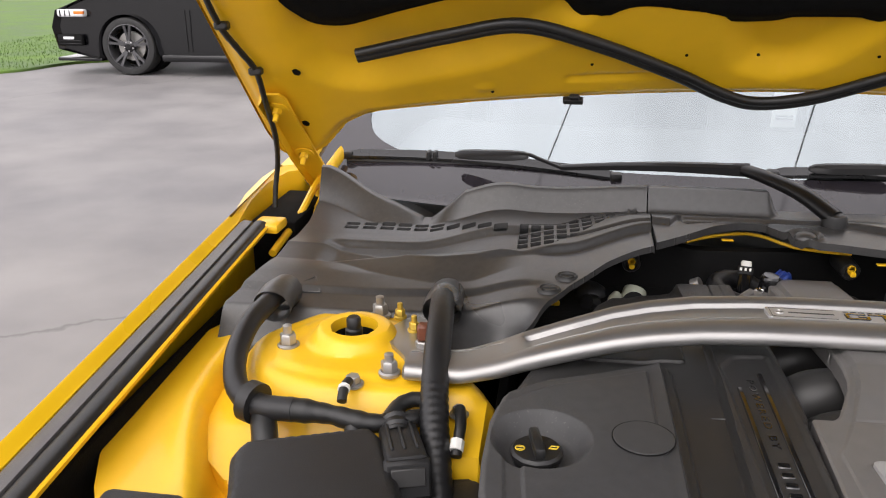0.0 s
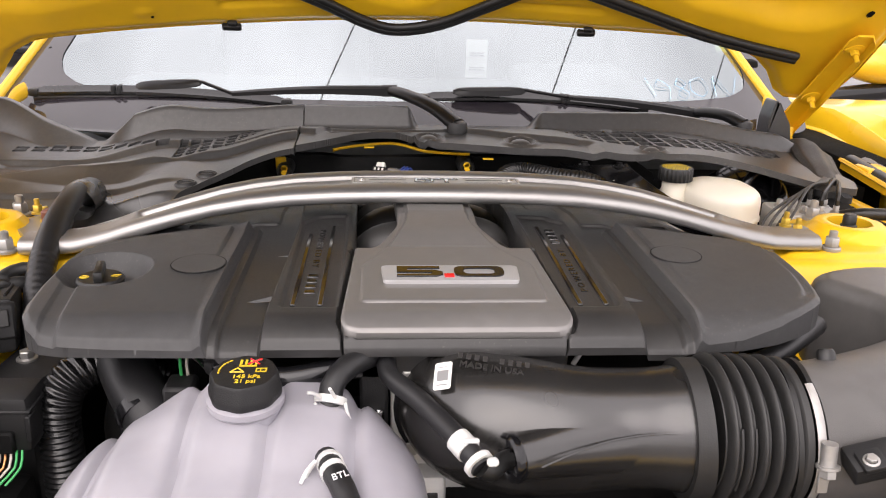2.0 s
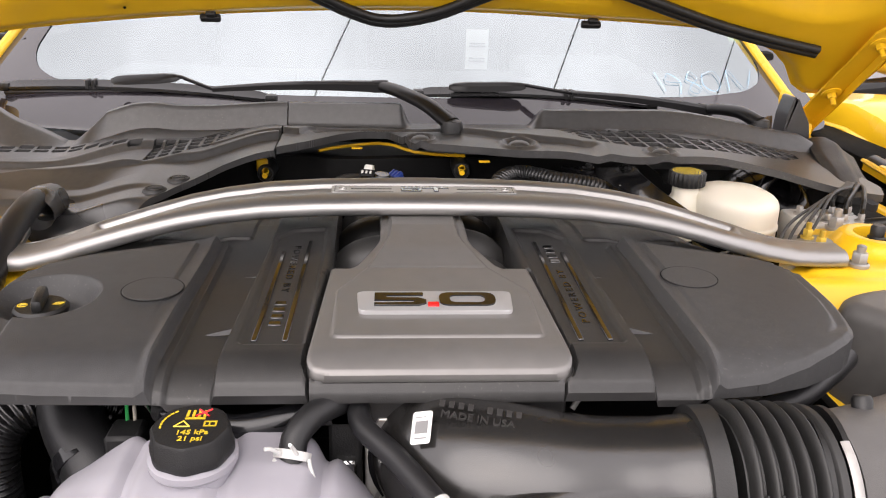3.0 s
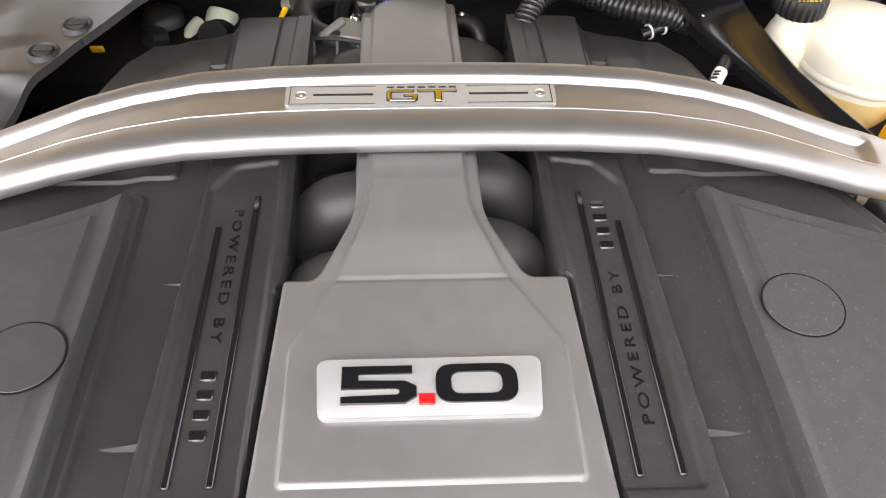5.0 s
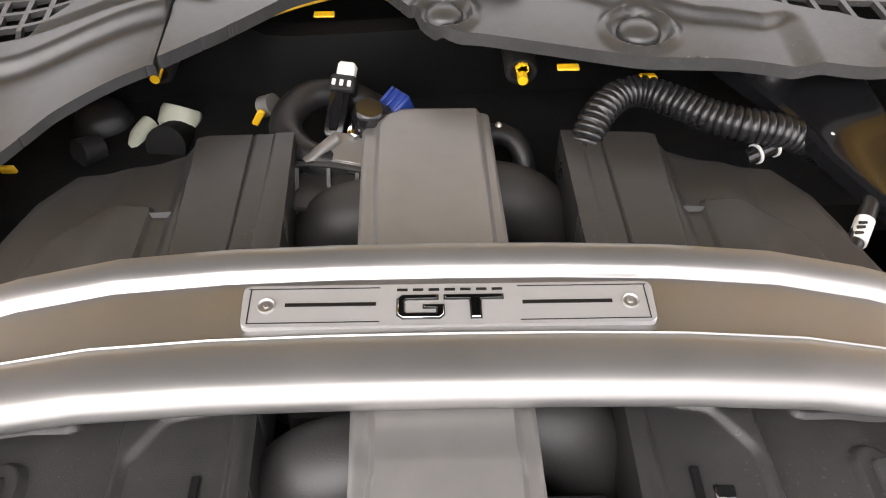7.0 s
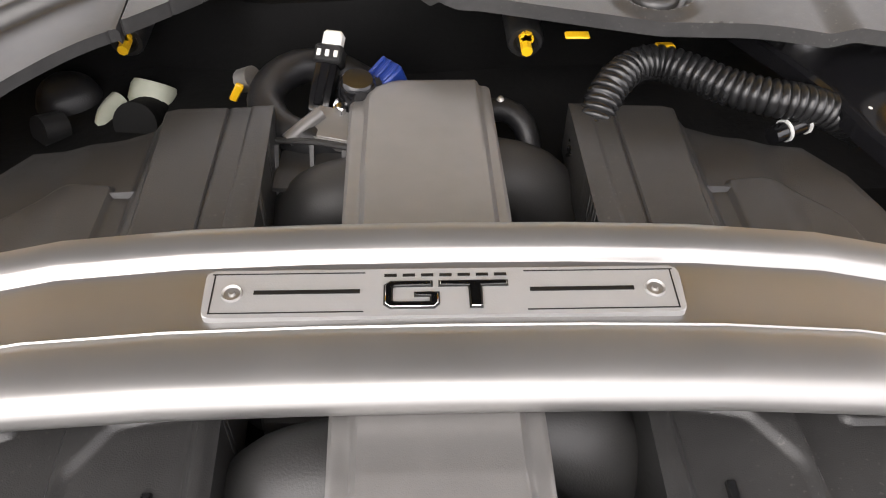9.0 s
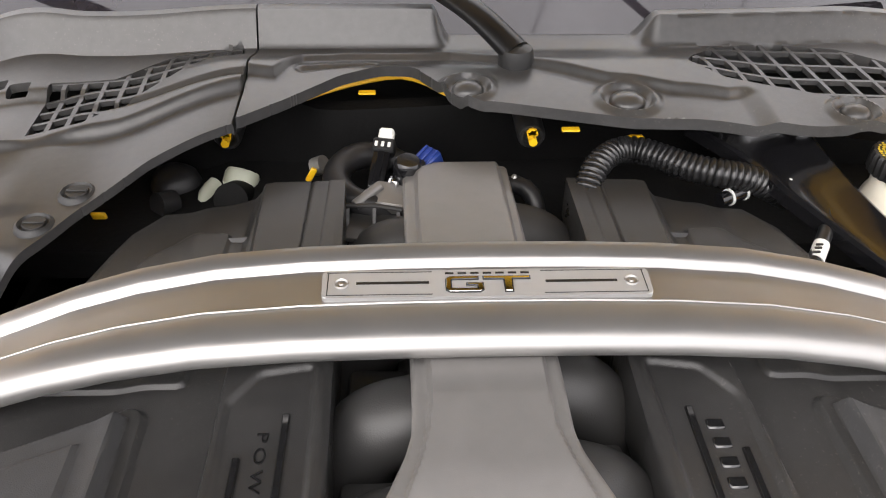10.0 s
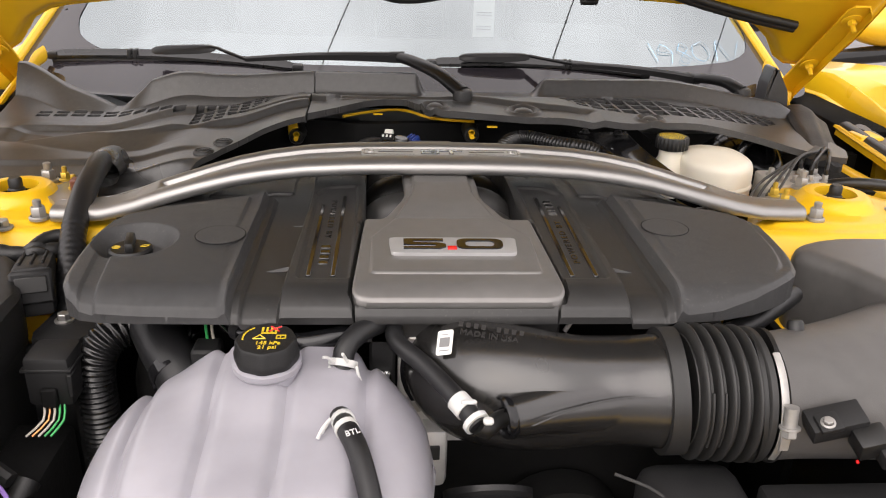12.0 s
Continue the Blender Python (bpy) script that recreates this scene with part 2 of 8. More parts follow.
def solo(name, bm, material, label, category, group="", kind="", smooth=True, angle=38):
    """A thing that is one mesh, its origin at the middle of its base."""
    if isinstance(bm, bpy.types.Mesh):
        me = bm
    else:
        bmesh.ops.recalc_face_normals(bm, faces=bm.faces)
        me = bpy.data.meshes.new(name)
        bm.to_mesh(me)
        bm.free()
    finish(me, material, smooth, angle)
    co = np.empty(len(me.vertices) * 3)
    me.vertices.foreach_get("co", co)
    co = co.reshape(-1, 3)
    lo, hi = co.min(0), co.max(0)
    c = Vector(((lo[0] + hi[0]) / 2, (lo[1] + hi[1]) / 2, lo[2]))
    me.transform(Matrix.Translation(-c))
    ob = new(name, me)
    ob.location = c
    ORIGIN[ob] = c
    return tagged(ob, label, category, group, kind)


def box(lo, hi, bevel=0.004, seg=2, m=None, bm=None, taper=1.0):
    b = bm or bmesh.new()
    lo, hi = Vector(lo), Vector(hi)
    c, d = (lo + hi) / 2, hi - lo
    vs = bmesh.ops.create_cube(b, size=1.0)["verts"]
    for v in vs:
        k = taper if v.co.z > 0 else 1.0
        v.co = Vector((v.co.x * d.x * k, v.co.y * d.y * k, v.co.z * d.z))
    if bevel:
        es = list({e for v in vs for e in v.link_edges})
        r = bmesh.ops.bevel(b, geom=es, offset=min(bevel, min(d) * 0.45), segments=seg, affect="EDGES", profile=0.5)
        vs = list({v for f in r["faces"] for v in f.verts} | {v for v in vs if v.is_valid})
    t = Matrix.Translation(c) @ (m or Matrix())
    bmesh.ops.transform(b, matrix=t, verts=vs)
    return b


def rnd(P, r, n=5):
    """A polygon with its corners rounded."""
    out = []
    k = len(P)
    for i in range(k):
        a, b, c = Vector(P[i - 1]), Vector(P[i]), Vector(P[(i + 1) % k])
        da, dc = (a - b), (c - b)
        q = min(r, da.length * 0.45, dc.length * 0.45)
        p0, p2 = b + da.normalized() * q, b + dc.normalized() * q
        for j in range(n + 1):
            t = j / n
            out.append(tuple(p0.lerp(b, t).lerp(b.lerp(p2, t), t)))
    return out


def inset(P, d):
    """The polygon P drawn in by d all round."""
    area = sum(P[i - 1][0] * P[i][1] - P[i][0] * P[i - 1][1] for i in range(len(P)))
    s, out = (1 if area > 0 else -1), []
    for i in range(len(P)):
        a, b, c = Vector(P[i - 1]), Vector(P[i]), Vector(P[(i + 1) % len(P)])
        u, v = (b - a).normalized(), (c - b).normalized()
        n1, n2 = Vector((-u.y, u.x)) * s, Vector((-v.y, v.x)) * s
        out.append(tuple(b + (n1 + n2) * (d / max(0.3, 1 + n1.dot(n2)))))
    return out


def prism(P, z0, z1, bevel=0.002, seg=2, bm=None, place=None):
    """An upright slab over the polygon P."""
    b = bm or bmesh.new()
    area = sum(P[i - 1][0] * P[i][1] - P[i][0] * P[i - 1][1] for i in range(len(P)))
    if area < 0:
        P = P[::-1]
    lo = [b.verts.new((x, y, z0)) for x, y in P]
    hi = [b.verts.new((x, y, z1)) for x, y in P]
    top = b.faces.new(hi)
    b.faces.new(lo[::-1])
    for i in range(len(P)):
        b.faces.new((lo[i - 1], lo[i], hi[i], hi[i - 1]))
    vs = lo + hi
    if bevel:
        r = bmesh.ops.bevel(b, geom=list(top.edges), offset=bevel, segments=seg, affect="EDGES", profile=0.5)
        vs = list({v for v in vs if v.is_valid} | {v for f in r["faces"] for v in f.verts})
    if place:
        bmesh.ops.transform(b, matrix=place, verts=vs)
    return b


def lathe(profile, m=None, seg=24, bm=None, lobes=0, amp=0.0):
    """Turn (radius, height) pairs round z, then place by m."""
    b = bm or bmesh.new()
    rings = []
    for r, z in profile:
        if r < 1e-6:
            rings.append([b.verts.new((0, 0, z))])
        else:
            rings.append([b.verts.new((rr * math.cos(a), rr * math.sin(a), z))
                          for a in [2 * math.pi * i / seg for i in range(seg)]
                          for rr in [r * (1 + (amp * math.cos(lobes * a) if lobes else 0))]])
    for A, B in zip(rings, rings[1:]):
        if len(A) == 1 and len(B) == 1:
            continue
        for i in range(seg):
            j = (i + 1) % seg
            if len(A) == 1:
                b.faces.new((A[0], B[i], B[j]))
            elif len(B) == 1:
                b.faces.new((A[i], A[j], B[0]))
            else:
                b.faces.new((A[i], A[j], B[j], B[i]))
    if m:
        bmesh.ops.transform(b, matrix=m, verts=[v for r in rings for v in r])
    return b


def smooth_path(P, step=0.008):
    """Catmull-Rom through the points P, at about even steps."""
    P = [Vector(p) for p in P]
    Q = [P[0] * 2 - P[1]] + P + [P[-1] * 2 - P[-2]]
    out = []
    for i in range(1, len(Q) - 2):
        a, b, c, d = Q[i - 1:i + 3]
        n = max(2, int((c - b).length / step))
        for j in range(n):
            t = j / n
            out.append(0.5 * (2 * b + (c - a) * t + (2 * a - 5 * b + 4 * c - d) * t * t + (3 * b - a - 3 * c + d) * t ** 3))
    out.append(P[-1])
    return out


def tube(P, r, seg=12, step=0.008, bm=None, flat=1.0, caps=True, up=(0, 0, 1)):
    """A pipe along P; r is a radius or a function of the length along it and its share."""
    b = bm or bmesh.new()
    path = smooth_path(P, step)
    rings = []
    s = 0.0
    total = sum((path[i] - path[i - 1]).length for i in range(1, len(path)))
    u = None
    for i, p in enumerate(path):
        if i:
            s += (p - path[i - 1]).length
        d = (path[min(i + 1, len(path) - 1)] - path[max(i - 1, 0)]).normalized()
        if u is None:
            w = Vector(up)
            if abs(d.dot(w)) > 0.95:
                w = Vector((1, 0, 0))
            u = d.cross(w).normalized()
        u = (u - d * u.dot(d)).normalized()
        v = d.cross(u)
        rad = r(s, s / total) if callable(r) else r
        rings.append([b.verts.new(p + u * rad * math.cos(a) + v * rad * flat * math.sin(a))
                      for a in [2 * math.pi * k / seg for k in range(seg)]])
    for A, B in zip(rings, rings[1:]):
        for i in range(seg):
            b.faces.new((A[i - 1], A[i], B[i], B[i - 1]))
    if caps:
        b.faces.new(rings[0][::-1])
        b.faces.new(rings[-1])
    return b


def ribbed(r, pitch, depth):
    return lambda s, f: r + depth * (1 if (s / pitch) % 1 < 0.55 else -1)


def loft(sections, bm=None, closed=True, caps=True):
    b = bm or bmesh.new()
    rows = [[b.verts.new(p) for p in s] for s in sections]
    n = len(rows[0])
    for A, B in zip(rows, rows[1:]):
        for i in range(0 if closed else 1, n):
            b.faces.new((A[i - 1], A[i], B[i], B[i - 1]))
    if caps and closed:
        b.faces.new(rows[0][::-1])
        b.faces.new(rows[-1])
    return b


def poly_sd(X, Y, P):
    """Signed distance to a polygon, negative inside."""
    d = np.full(X.shape, 1e9)
    inside = np.zeros(X.shape, bool)
    for i in range(len(P)):
        ax, ay = P[i - 1]
        bx, by = P[i]
        ex, ey = bx - ax, by - ay
        L = ex * ex + ey * ey + 1e-12
        t = np.clip(((X - ax) * ex + (Y - ay) * ey) / L, 0, 1)
        d = np.minimum(d, (X - ax - t * ex) ** 2 + (Y - ay - t * ey) ** 2)
        if by != ay:
            inside ^= ((ay > Y) != (by > Y)) & (X < ex * (Y - ay) / (by - ay) + ax)
    return np.where(inside, -1, 1) * np.sqrt(d)


def S(a, b, x):
    t = np.clip((x - a) / (b - a), 0, 1)
    return t * t * (3 - 2 * t)


def field(name, x0, x1, y0, y1, cell, height, outline, holes=(), skirt=0.02, place=None, drop=(0, 0, -1), floor=None):
    """A moulded sheet over the polygon outline: height(X, Y) above it, its rim turned over by skirt; place(X, Y, H) gives the world's coordinates."""
    nx, ny = int(round((x1 - x0) / cell)) + 1, int(round((y1 - y0) / cell)) + 1
    X, Y = np.meshgrid(np.linspace(x0, x1, nx), np.linspace(y0, y1, ny))

    def sd(A, B):
        d = poly_sd(A, B, outline)
        for h in holes:
            d = np.maximum(d, -poly_sd(A, B, h))
        return d
    D = sd(X, Y)
    e = cell * 0.05
    gx, gy = (sd(X + e, Y) - sd(X - e, Y)) / (2 * e), (sd(X, Y + e) - sd(X, Y - e)) / (2 * e)
    near = (D > -0.35 * cell) & (D < 1.5 * cell)
    X2, Y2 = np.where(near, X - D * gx, X), np.where(near, Y - D * gy, Y)
    keep = D < 1.0 * cell
    H = height(X2, Y2)
    if place:
        PX, PY, PZ = place(X2, Y2, H)
    else:
        PX, PY, PZ = X2, Y2, H
    quad = keep[:-1, :-1] & keep[1:, :-1] & keep[:-1, 1:] & keep[1:, 1:]
    inner = (D < 0.3 * cell)
    quad &= (inner[:-1, :-1].astype(int) + inner[1:, :-1] + inner[:-1, 1:] + inner[1:, 1:]) >= 1
    ids = np.arange(nx * ny).reshape(ny, nx)
    q = np.stack([ids[:-1, :-1], ids[:-1, 1:], ids[1:, 1:], ids[1:, :-1]], -1)[quad]
    used = np.unique(q)
    back = np.full(nx * ny, -1)
    back[used] = np.arange(len(used))
    q = back[q]
    co = np.stack([PX.ravel()[used], PY.ravel()[used], PZ.ravel()[used]], -1)
    # rim
    ed = np.concatenate([q[:, [0, 1]], q[:, [1, 2]], q[:, [2, 3]], q[:, [3, 0]]])
    key = np.sort(ed, 1)
    _, first, count = np.unique(key[:, 0] * (len(co) + 1) + key[:, 1], return_index=True, return_counts=True)
    rim = ed[first[count == 1]]
    rv = np.unique(rim)
    low = {int(v): len(co) + i for i, v in enumerate(rv)}
    rim_low = co[rv] + np.array(drop) * skirt
    if floor is not None:
        rim_low[:, 2] = floor(co[rv, 0], co[rv, 1]) if callable(floor) else floor
    co = np.concatenate([co, rim_low])
    faces = q.tolist() + [[int(b), int(a), low[int(a)], low[int(b)]] for a, b in rim]
    me = bpy.data.meshes.new(name)
    me.from_pydata(co.tolist(), [], faces)
    me.validate()
    return me


def letters(body, size, m, depth=0.0006, squash=1.0, bold=0.0, space=1.0):
    """Raised letters in the built-in font, centred on m's origin, as a mesh in the world's place."""
    cu = bpy.data.curves.new("letters", "FONT")
    cu.body = body
    cu.size = size
    cu.extrude = depth
    cu.offset = bold
    cu.space_character = space
    cu.resolution_u = 3
    cu.align_x, cu.align_y = "CENTER", "CENTER"
    ob = bpy.data.objects.new("letters", cu)
    scene.collection.objects.link(ob)
    bpy.context.view_layer.update()
    me = bpy.data.meshes.new_from_object(ob.evaluated_get(bpy.context.evaluated_depsgraph_get()))
    bpy.data.objects.remove(ob)
    bpy.data.curves.remove(cu)
    me.materials.clear()
    me.transform(m @ Matrix.Diagonal((squash, 1, 1, 1)))
    return me


def bolt(at, r=0.008, h=0.012, axis=(0, 0, 1), shank=0.0, flange=1.5):
    """A flanged hexagon nut or bolt head."""
    m = Matrix.Translation(at) @ Vector((0, 0, 1)).rotation_difference(Vector(axis)).to_matrix().to_4x4()
    b = lathe([(0, 0), (r * flange, 0), (r * flange, h * 0.2), (r * 1.05, h * 0.3)], m, 16)
    lathe([(r, h * 0.25), (r, h * 0.9), (r * 0.85, h), (0, h)], m, 6, b)
    if shank:
        lathe([(r * 0.55, h), (r * 0.55, h + shank), (r * 0.4, h + shank * 1.1), (0, h + shank * 1.1)], m, 12, b)
    return b


# ---- ground ----
def ground():
    b = bmesh.new()
    vs = [b.verts.new(p) for p in ((-900, -900, 0), (900, -900, 0), (900, 900, 0), (-900, 900, 0))]
    b.faces.new(vs)
    solo("ground", b, ASPHALT, "worn grey asphalt driveway with pale dry patches and cracks", "driveway", kind="structure")
    lawn = rnd([(-60, 5.0), (-9, 7.6), (-7.0, 8.1), (-6.85, 9.4), (-3, 10.0), (6, 10.3), (60, 11), (60, 90), (-60, 90)], 0.6)
    solo("lawn", prism(lawn, -0.05, 0.035, 0.02), GRASS, "mown green lawn along the driveway's edge", "lawn", kind="structure")
    rs = np.random.RandomState(4)
    co, fa = [], []
    for i in range(9000):
        x, y = rs.uniform(-9.5, -2.5), rs.uniform(7.9, 13.5)
        if poly_sd(np.array([x]), np.array([y]), lawn)[0] > -0.02:
            continue
        h, a = rs.uniform(0.02, 0.05), rs.uniform(0, 6.28)
        w = 0.006
        dx, dy = w * math.cos(a), w * math.sin(a)
        k = len(co)
        co += [(x - dx, y - dy, 0.03), (x + dx, y + dy, 0.03), (x + dy * 4, y - dx * 4, 0.03 + h)]
        fa.append((k, k + 1, k + 2))
    me = bpy.data.meshes.new("grass")
    me.from_pydata(co, [], fa)
    solo("grass", me, GRASS, "short green grass blades on the lawn", "grass", kind="stuff", smooth=False)


ground()

# ---- hood frame: x across, v up the opened hood, w out of its skin ----
HOOD_A = radians(42)
HC, HS = math.cos(HOOD_A), math.sin(HOOD_A)


def hood_at(X, V, W=0.0):
    return X, 0.475 - V * HC + W * HS, 1.10 + V * HS - 0.11 * X * X + W * HC


HOOD_OUT = [(-0.84, 0.0), (-0.835, -0.075), (-0.80, -0.105), (-0.752, -0.075), (-0.70, -0.010), (-0.655, 0.013), (-0.3, 0.008),
            (0.3, 0.012), (0.50, 0.023), (0.558, 0.012), (0.611, -0.007), (0.65, -0.040), (0.686, -0.090), (0.715, -0.108), (0.770, -0.100), (0.798, -0.06), (0.806, 0.0),
            (0.79, 1.02), (0.60, 1.13), (0.0, 1.19), (-0.60, 1.13), (-0.80, 1.02)]


def hood():
    h = thing("hood", (0, 0.62, 0.93), "raised yellow car hood, its underside facing the engine", "car hood")
    wing = [(0.745, 0.24), (0.736, 0.156), (0.710, 0.119), (0.670, 0.096), (0.617, 0.086), (0.561, 0.094), (0.508, 0.100), (0.456, 0.108), (0.405, 0.132), (0.356, 0.160), (0.300, 0.205), (0.26, 0.30), (0.26, 0.95), (0.66, 0.95)]
    pockets = [rnd([(-0.150, 0.26), (-0.134, 0.183), (-0.122, 0.124), (-0.099, 0.073), (-0.030, 0.050), (0.026, 0.076), (0.064, 0.125), (0.083, 0.172), (0.10, 0.26), (0.10, 0.9), (-0.15, 0.9)], 0.02)]
    pockets += [rnd([(sx * x, v) for x, v in wing], 0.02) for sx in (-1, 1)]

    def inner(X, V):
        d = np.minimum.reduce([poly_sd(X, V, q) for q in pockets])
        w = 0.026 * S(0.006, -0.050, d)
        e = poly_sd(X, V, HOOD_OUT)
        w = w + 0.010 * S(-0.022, -0.006, e)
        for sx in (-1, 1):
            xa, xb = (-0.329, -0.195) if sx < 0 else (0.148, 0.303)
            slot = np.hypot(X - np.clip(X, xa, xb), V - 0.070)
            w = w + 0.005 * S(0.011, 0.003, slot)
            w = w - 0.0025 * S(0.020, 0.008, np.hypot(X - sx * 0.46, (V - 0.062) * 1.5))
        return w
    me = field("inner_panel", -0.85, 0.85, -0.12, 1.2, 0.0055, inner, HOOD_OUT, skirt=0.004,
               place=lambda X, V, W: hood_at(X, V, W), drop=(0, HS, HC))
    part("inner_panel", me, YELLOW_IN, h, "yellow pressed inner panel of the hood")
    big = [(x * 1.006, v - 0.004 if v < 0.5 else v + 0.006) for x, v in HOOD_OUT]
    me = field("outer_skin", -0.86, 0.86, -0.13, 1.21, 0.02, lambda X, V: 0.030 + 0 * X, big, skirt=0.018,
               place=lambda X, V, W: hood_at(X, V, W), drop=(0, -HS, -HC))
    part("outer_skin", me, YELLOW, h, "glossy yellow outer skin")
    pad = rnd([(-0.745, 0.42), (-0.722, 0.30), (-0.69, 0.25), (-0.645, 0.236), (-0.57, 0.252), (-0.49, 0.266), (-0.345, 0.25), (-0.328, 0.212), (-0.285, 0.188),
               (-0.25, 0.214), (-0.17, 0.195), (-0.115, 0.180), (-0.06, 0.182), (-0.045, 0.190), (0.045, 0.190), (0.06, 0.182), (0.115, 0.180), (0.17, 0.195),
               (0.25, 0.214), (0.285, 0.188), (0.328, 0.212), (0.345, 0.25), (0.49, 0.266), (0.57, 0.252), (0.645, 0.236), (0.69, 0.25), (0.722, 0.30),
               (0.745, 0.42), (0.70, 1.0), (0.4, 1.08), (-0.4, 1.08), (-0.70, 1.0)], 0.02)
    me = field("insulation_pad", -0.76, 0.76, 0.16, 1.1, 0.012, lambda X, V: -0.004 + 0.012 * S(-0.03, 0.0, poly_sd(X, V, pad)), pad, skirt=0.012,
               place=lambda X, V, W: hood_at(X, V, W), drop=(0, HS, HC))
    part("insulation_pad", me, FELT_AND_SHADE, h, "black felt insulation pad with a wavy edge")
    seal = [(-0.637, 0.188), (-0.50, 0.208), (-0.40, 0.216), (-0.30, 0.165), (-0.18, 0.085), (-0.10, 0.025), (-0.045, 0.004), (0.03, 0.022), (0.11, 0.075), (0.185, 0.125),
            (0.245, 0.128), (0.35, 0.094), (0.48, 0.054), (0.58, 0.036), (0.672, 0.028)]
    for k in (-0.0055, 0.0055):
        part("seal", tube([hood_at(x, v + k, -0.008) for x, v in seal], 0.0075, 10, 0.012), RUBBER, h, "black rubber seal strip")
    for x in (-0.325, 0.288):
        b = bmesh.new()
        m = Matrix.Translation(hood_at(x, 0.016, -0.004)) @ Matrix.Rotation(-HOOD_A, 4, "X")
        box((-0.016, -0.006, -0.005), (0.016, 0.006, 0.005), 0.002, 1, bm=b)
        box((-0.006, -0.014, -0.004), (0.010, -0.004, 0.004), 0.002, 1, bm=b)
        b.transform(m)
        part("rubber_stop", b, RUBBER, h, "small black rubber stop")
    # small drain holes, drawn as black discs for the shade inside them
    for x, v in ((-0.30, 0.105), (-0.168, 0.119), (-0.07, 0.118), (0.09, 0.118), (0.30, 0.105), (-0.45, 0.05), (0.45, 0.05), (-0.74, 0.16), (0.74, 0.16), (-0.765, 0.02), (0.765, 0.02)):
        m = Matrix.Translation(hood_at(x, v, -0.0005)) @ Matrix.Rotation(-HOOD_A, 4, "X") @ Matrix.Rotation(-0.22 * x, 4, "Y")
        big_hole = 1.9 if abs(x) > 0.7 else 0.62
        part("drain_hole_disc", lathe([(0, -0.001), (0.0038 * big_hole, -0.001), (0.0038 * big_hole, 0.001), (0, 0.001)], m, 12), FELT_AND_SHADE, h)
    # hinges
    for sx in (-0.978, 0.928):
        P = [Vector((sx * 0.807, 0.372, 1.110)), Vector((sx * 0.807, 0.382, 1.102)), Vector((sx * 0.807, 0.43, 1.062)), Vector((sx * 0.810, 0.53, 0.982)), Vector((sx * 0.803, 0.60, 0.915)), Vector((sx * 0.80, 0.63, 0.86))]
        rows = []
        for i, p in enumerate(P):
            w = (0.013, 0.021, 0.020, 0.022, 0.020, 0.018)[i]
            d = (P[min(i + 1, 5)] - P[max(i - 1, 0)]).normalized()
            n = Vector((1, 0, 0)).cross(d).normalized()
            o = w if sx > 0 else -w
            if n.y > 0:
                n = -n
            flange = [p + Vector((o, 0, 0)) + n * 0.016, p + Vector((o * 1.10, 0, 0)) + n * 0.016, p + Vector((o * 1.10, 0, 0)) - n * 0.002]
            rows.append([p - Vector((o, 0, 0)) - n * 0.002, p - Vector((o, 0, 0)) + n * 0.002, p + Vector((o * 0.92, 0, 0)) + n * 0.002] + flange)
        part("hinge_arm", loft(rows), YELLOW_IN, h, "yellow painted hinge arm")
        b = box((sx * 0.80 - 0.007, 0.56, 0.845), (sx * 0.80 + 0.007, 0.68, 0.92), 0.004, 2)
        part("hinge_bracket", b, YELLOW_IN, h)
        P = [Vector((sx * 0.775, 0.64, 0.955)), Vector((sx * 0.772, 0.585, 0.950)), Vector((sx * 0.775, 0.555, 0.925)), Vector((sx * 0.785, 0.53, 0.89)), Vector((sx * 0.795, 0.50, 0.86))]
        part("hinge_link", tube(P, 0.016, 10, 0.01, flat=0.35, up=(1, 0, 0)), YELLOW_IN, h, "curved yellow hinge link")
        nrm = (0, -HS, -HC)
        for y, z in ((0.402, 1.083), (0.520, 0.984)):
            part("hinge_bolt", bolt((sx * 0.808, y, z), 0.008, 0.012, nrm, 0.012, 2.2), YELLOW_IN, h, "yellow painted hinge bolt")
    return h


hood()


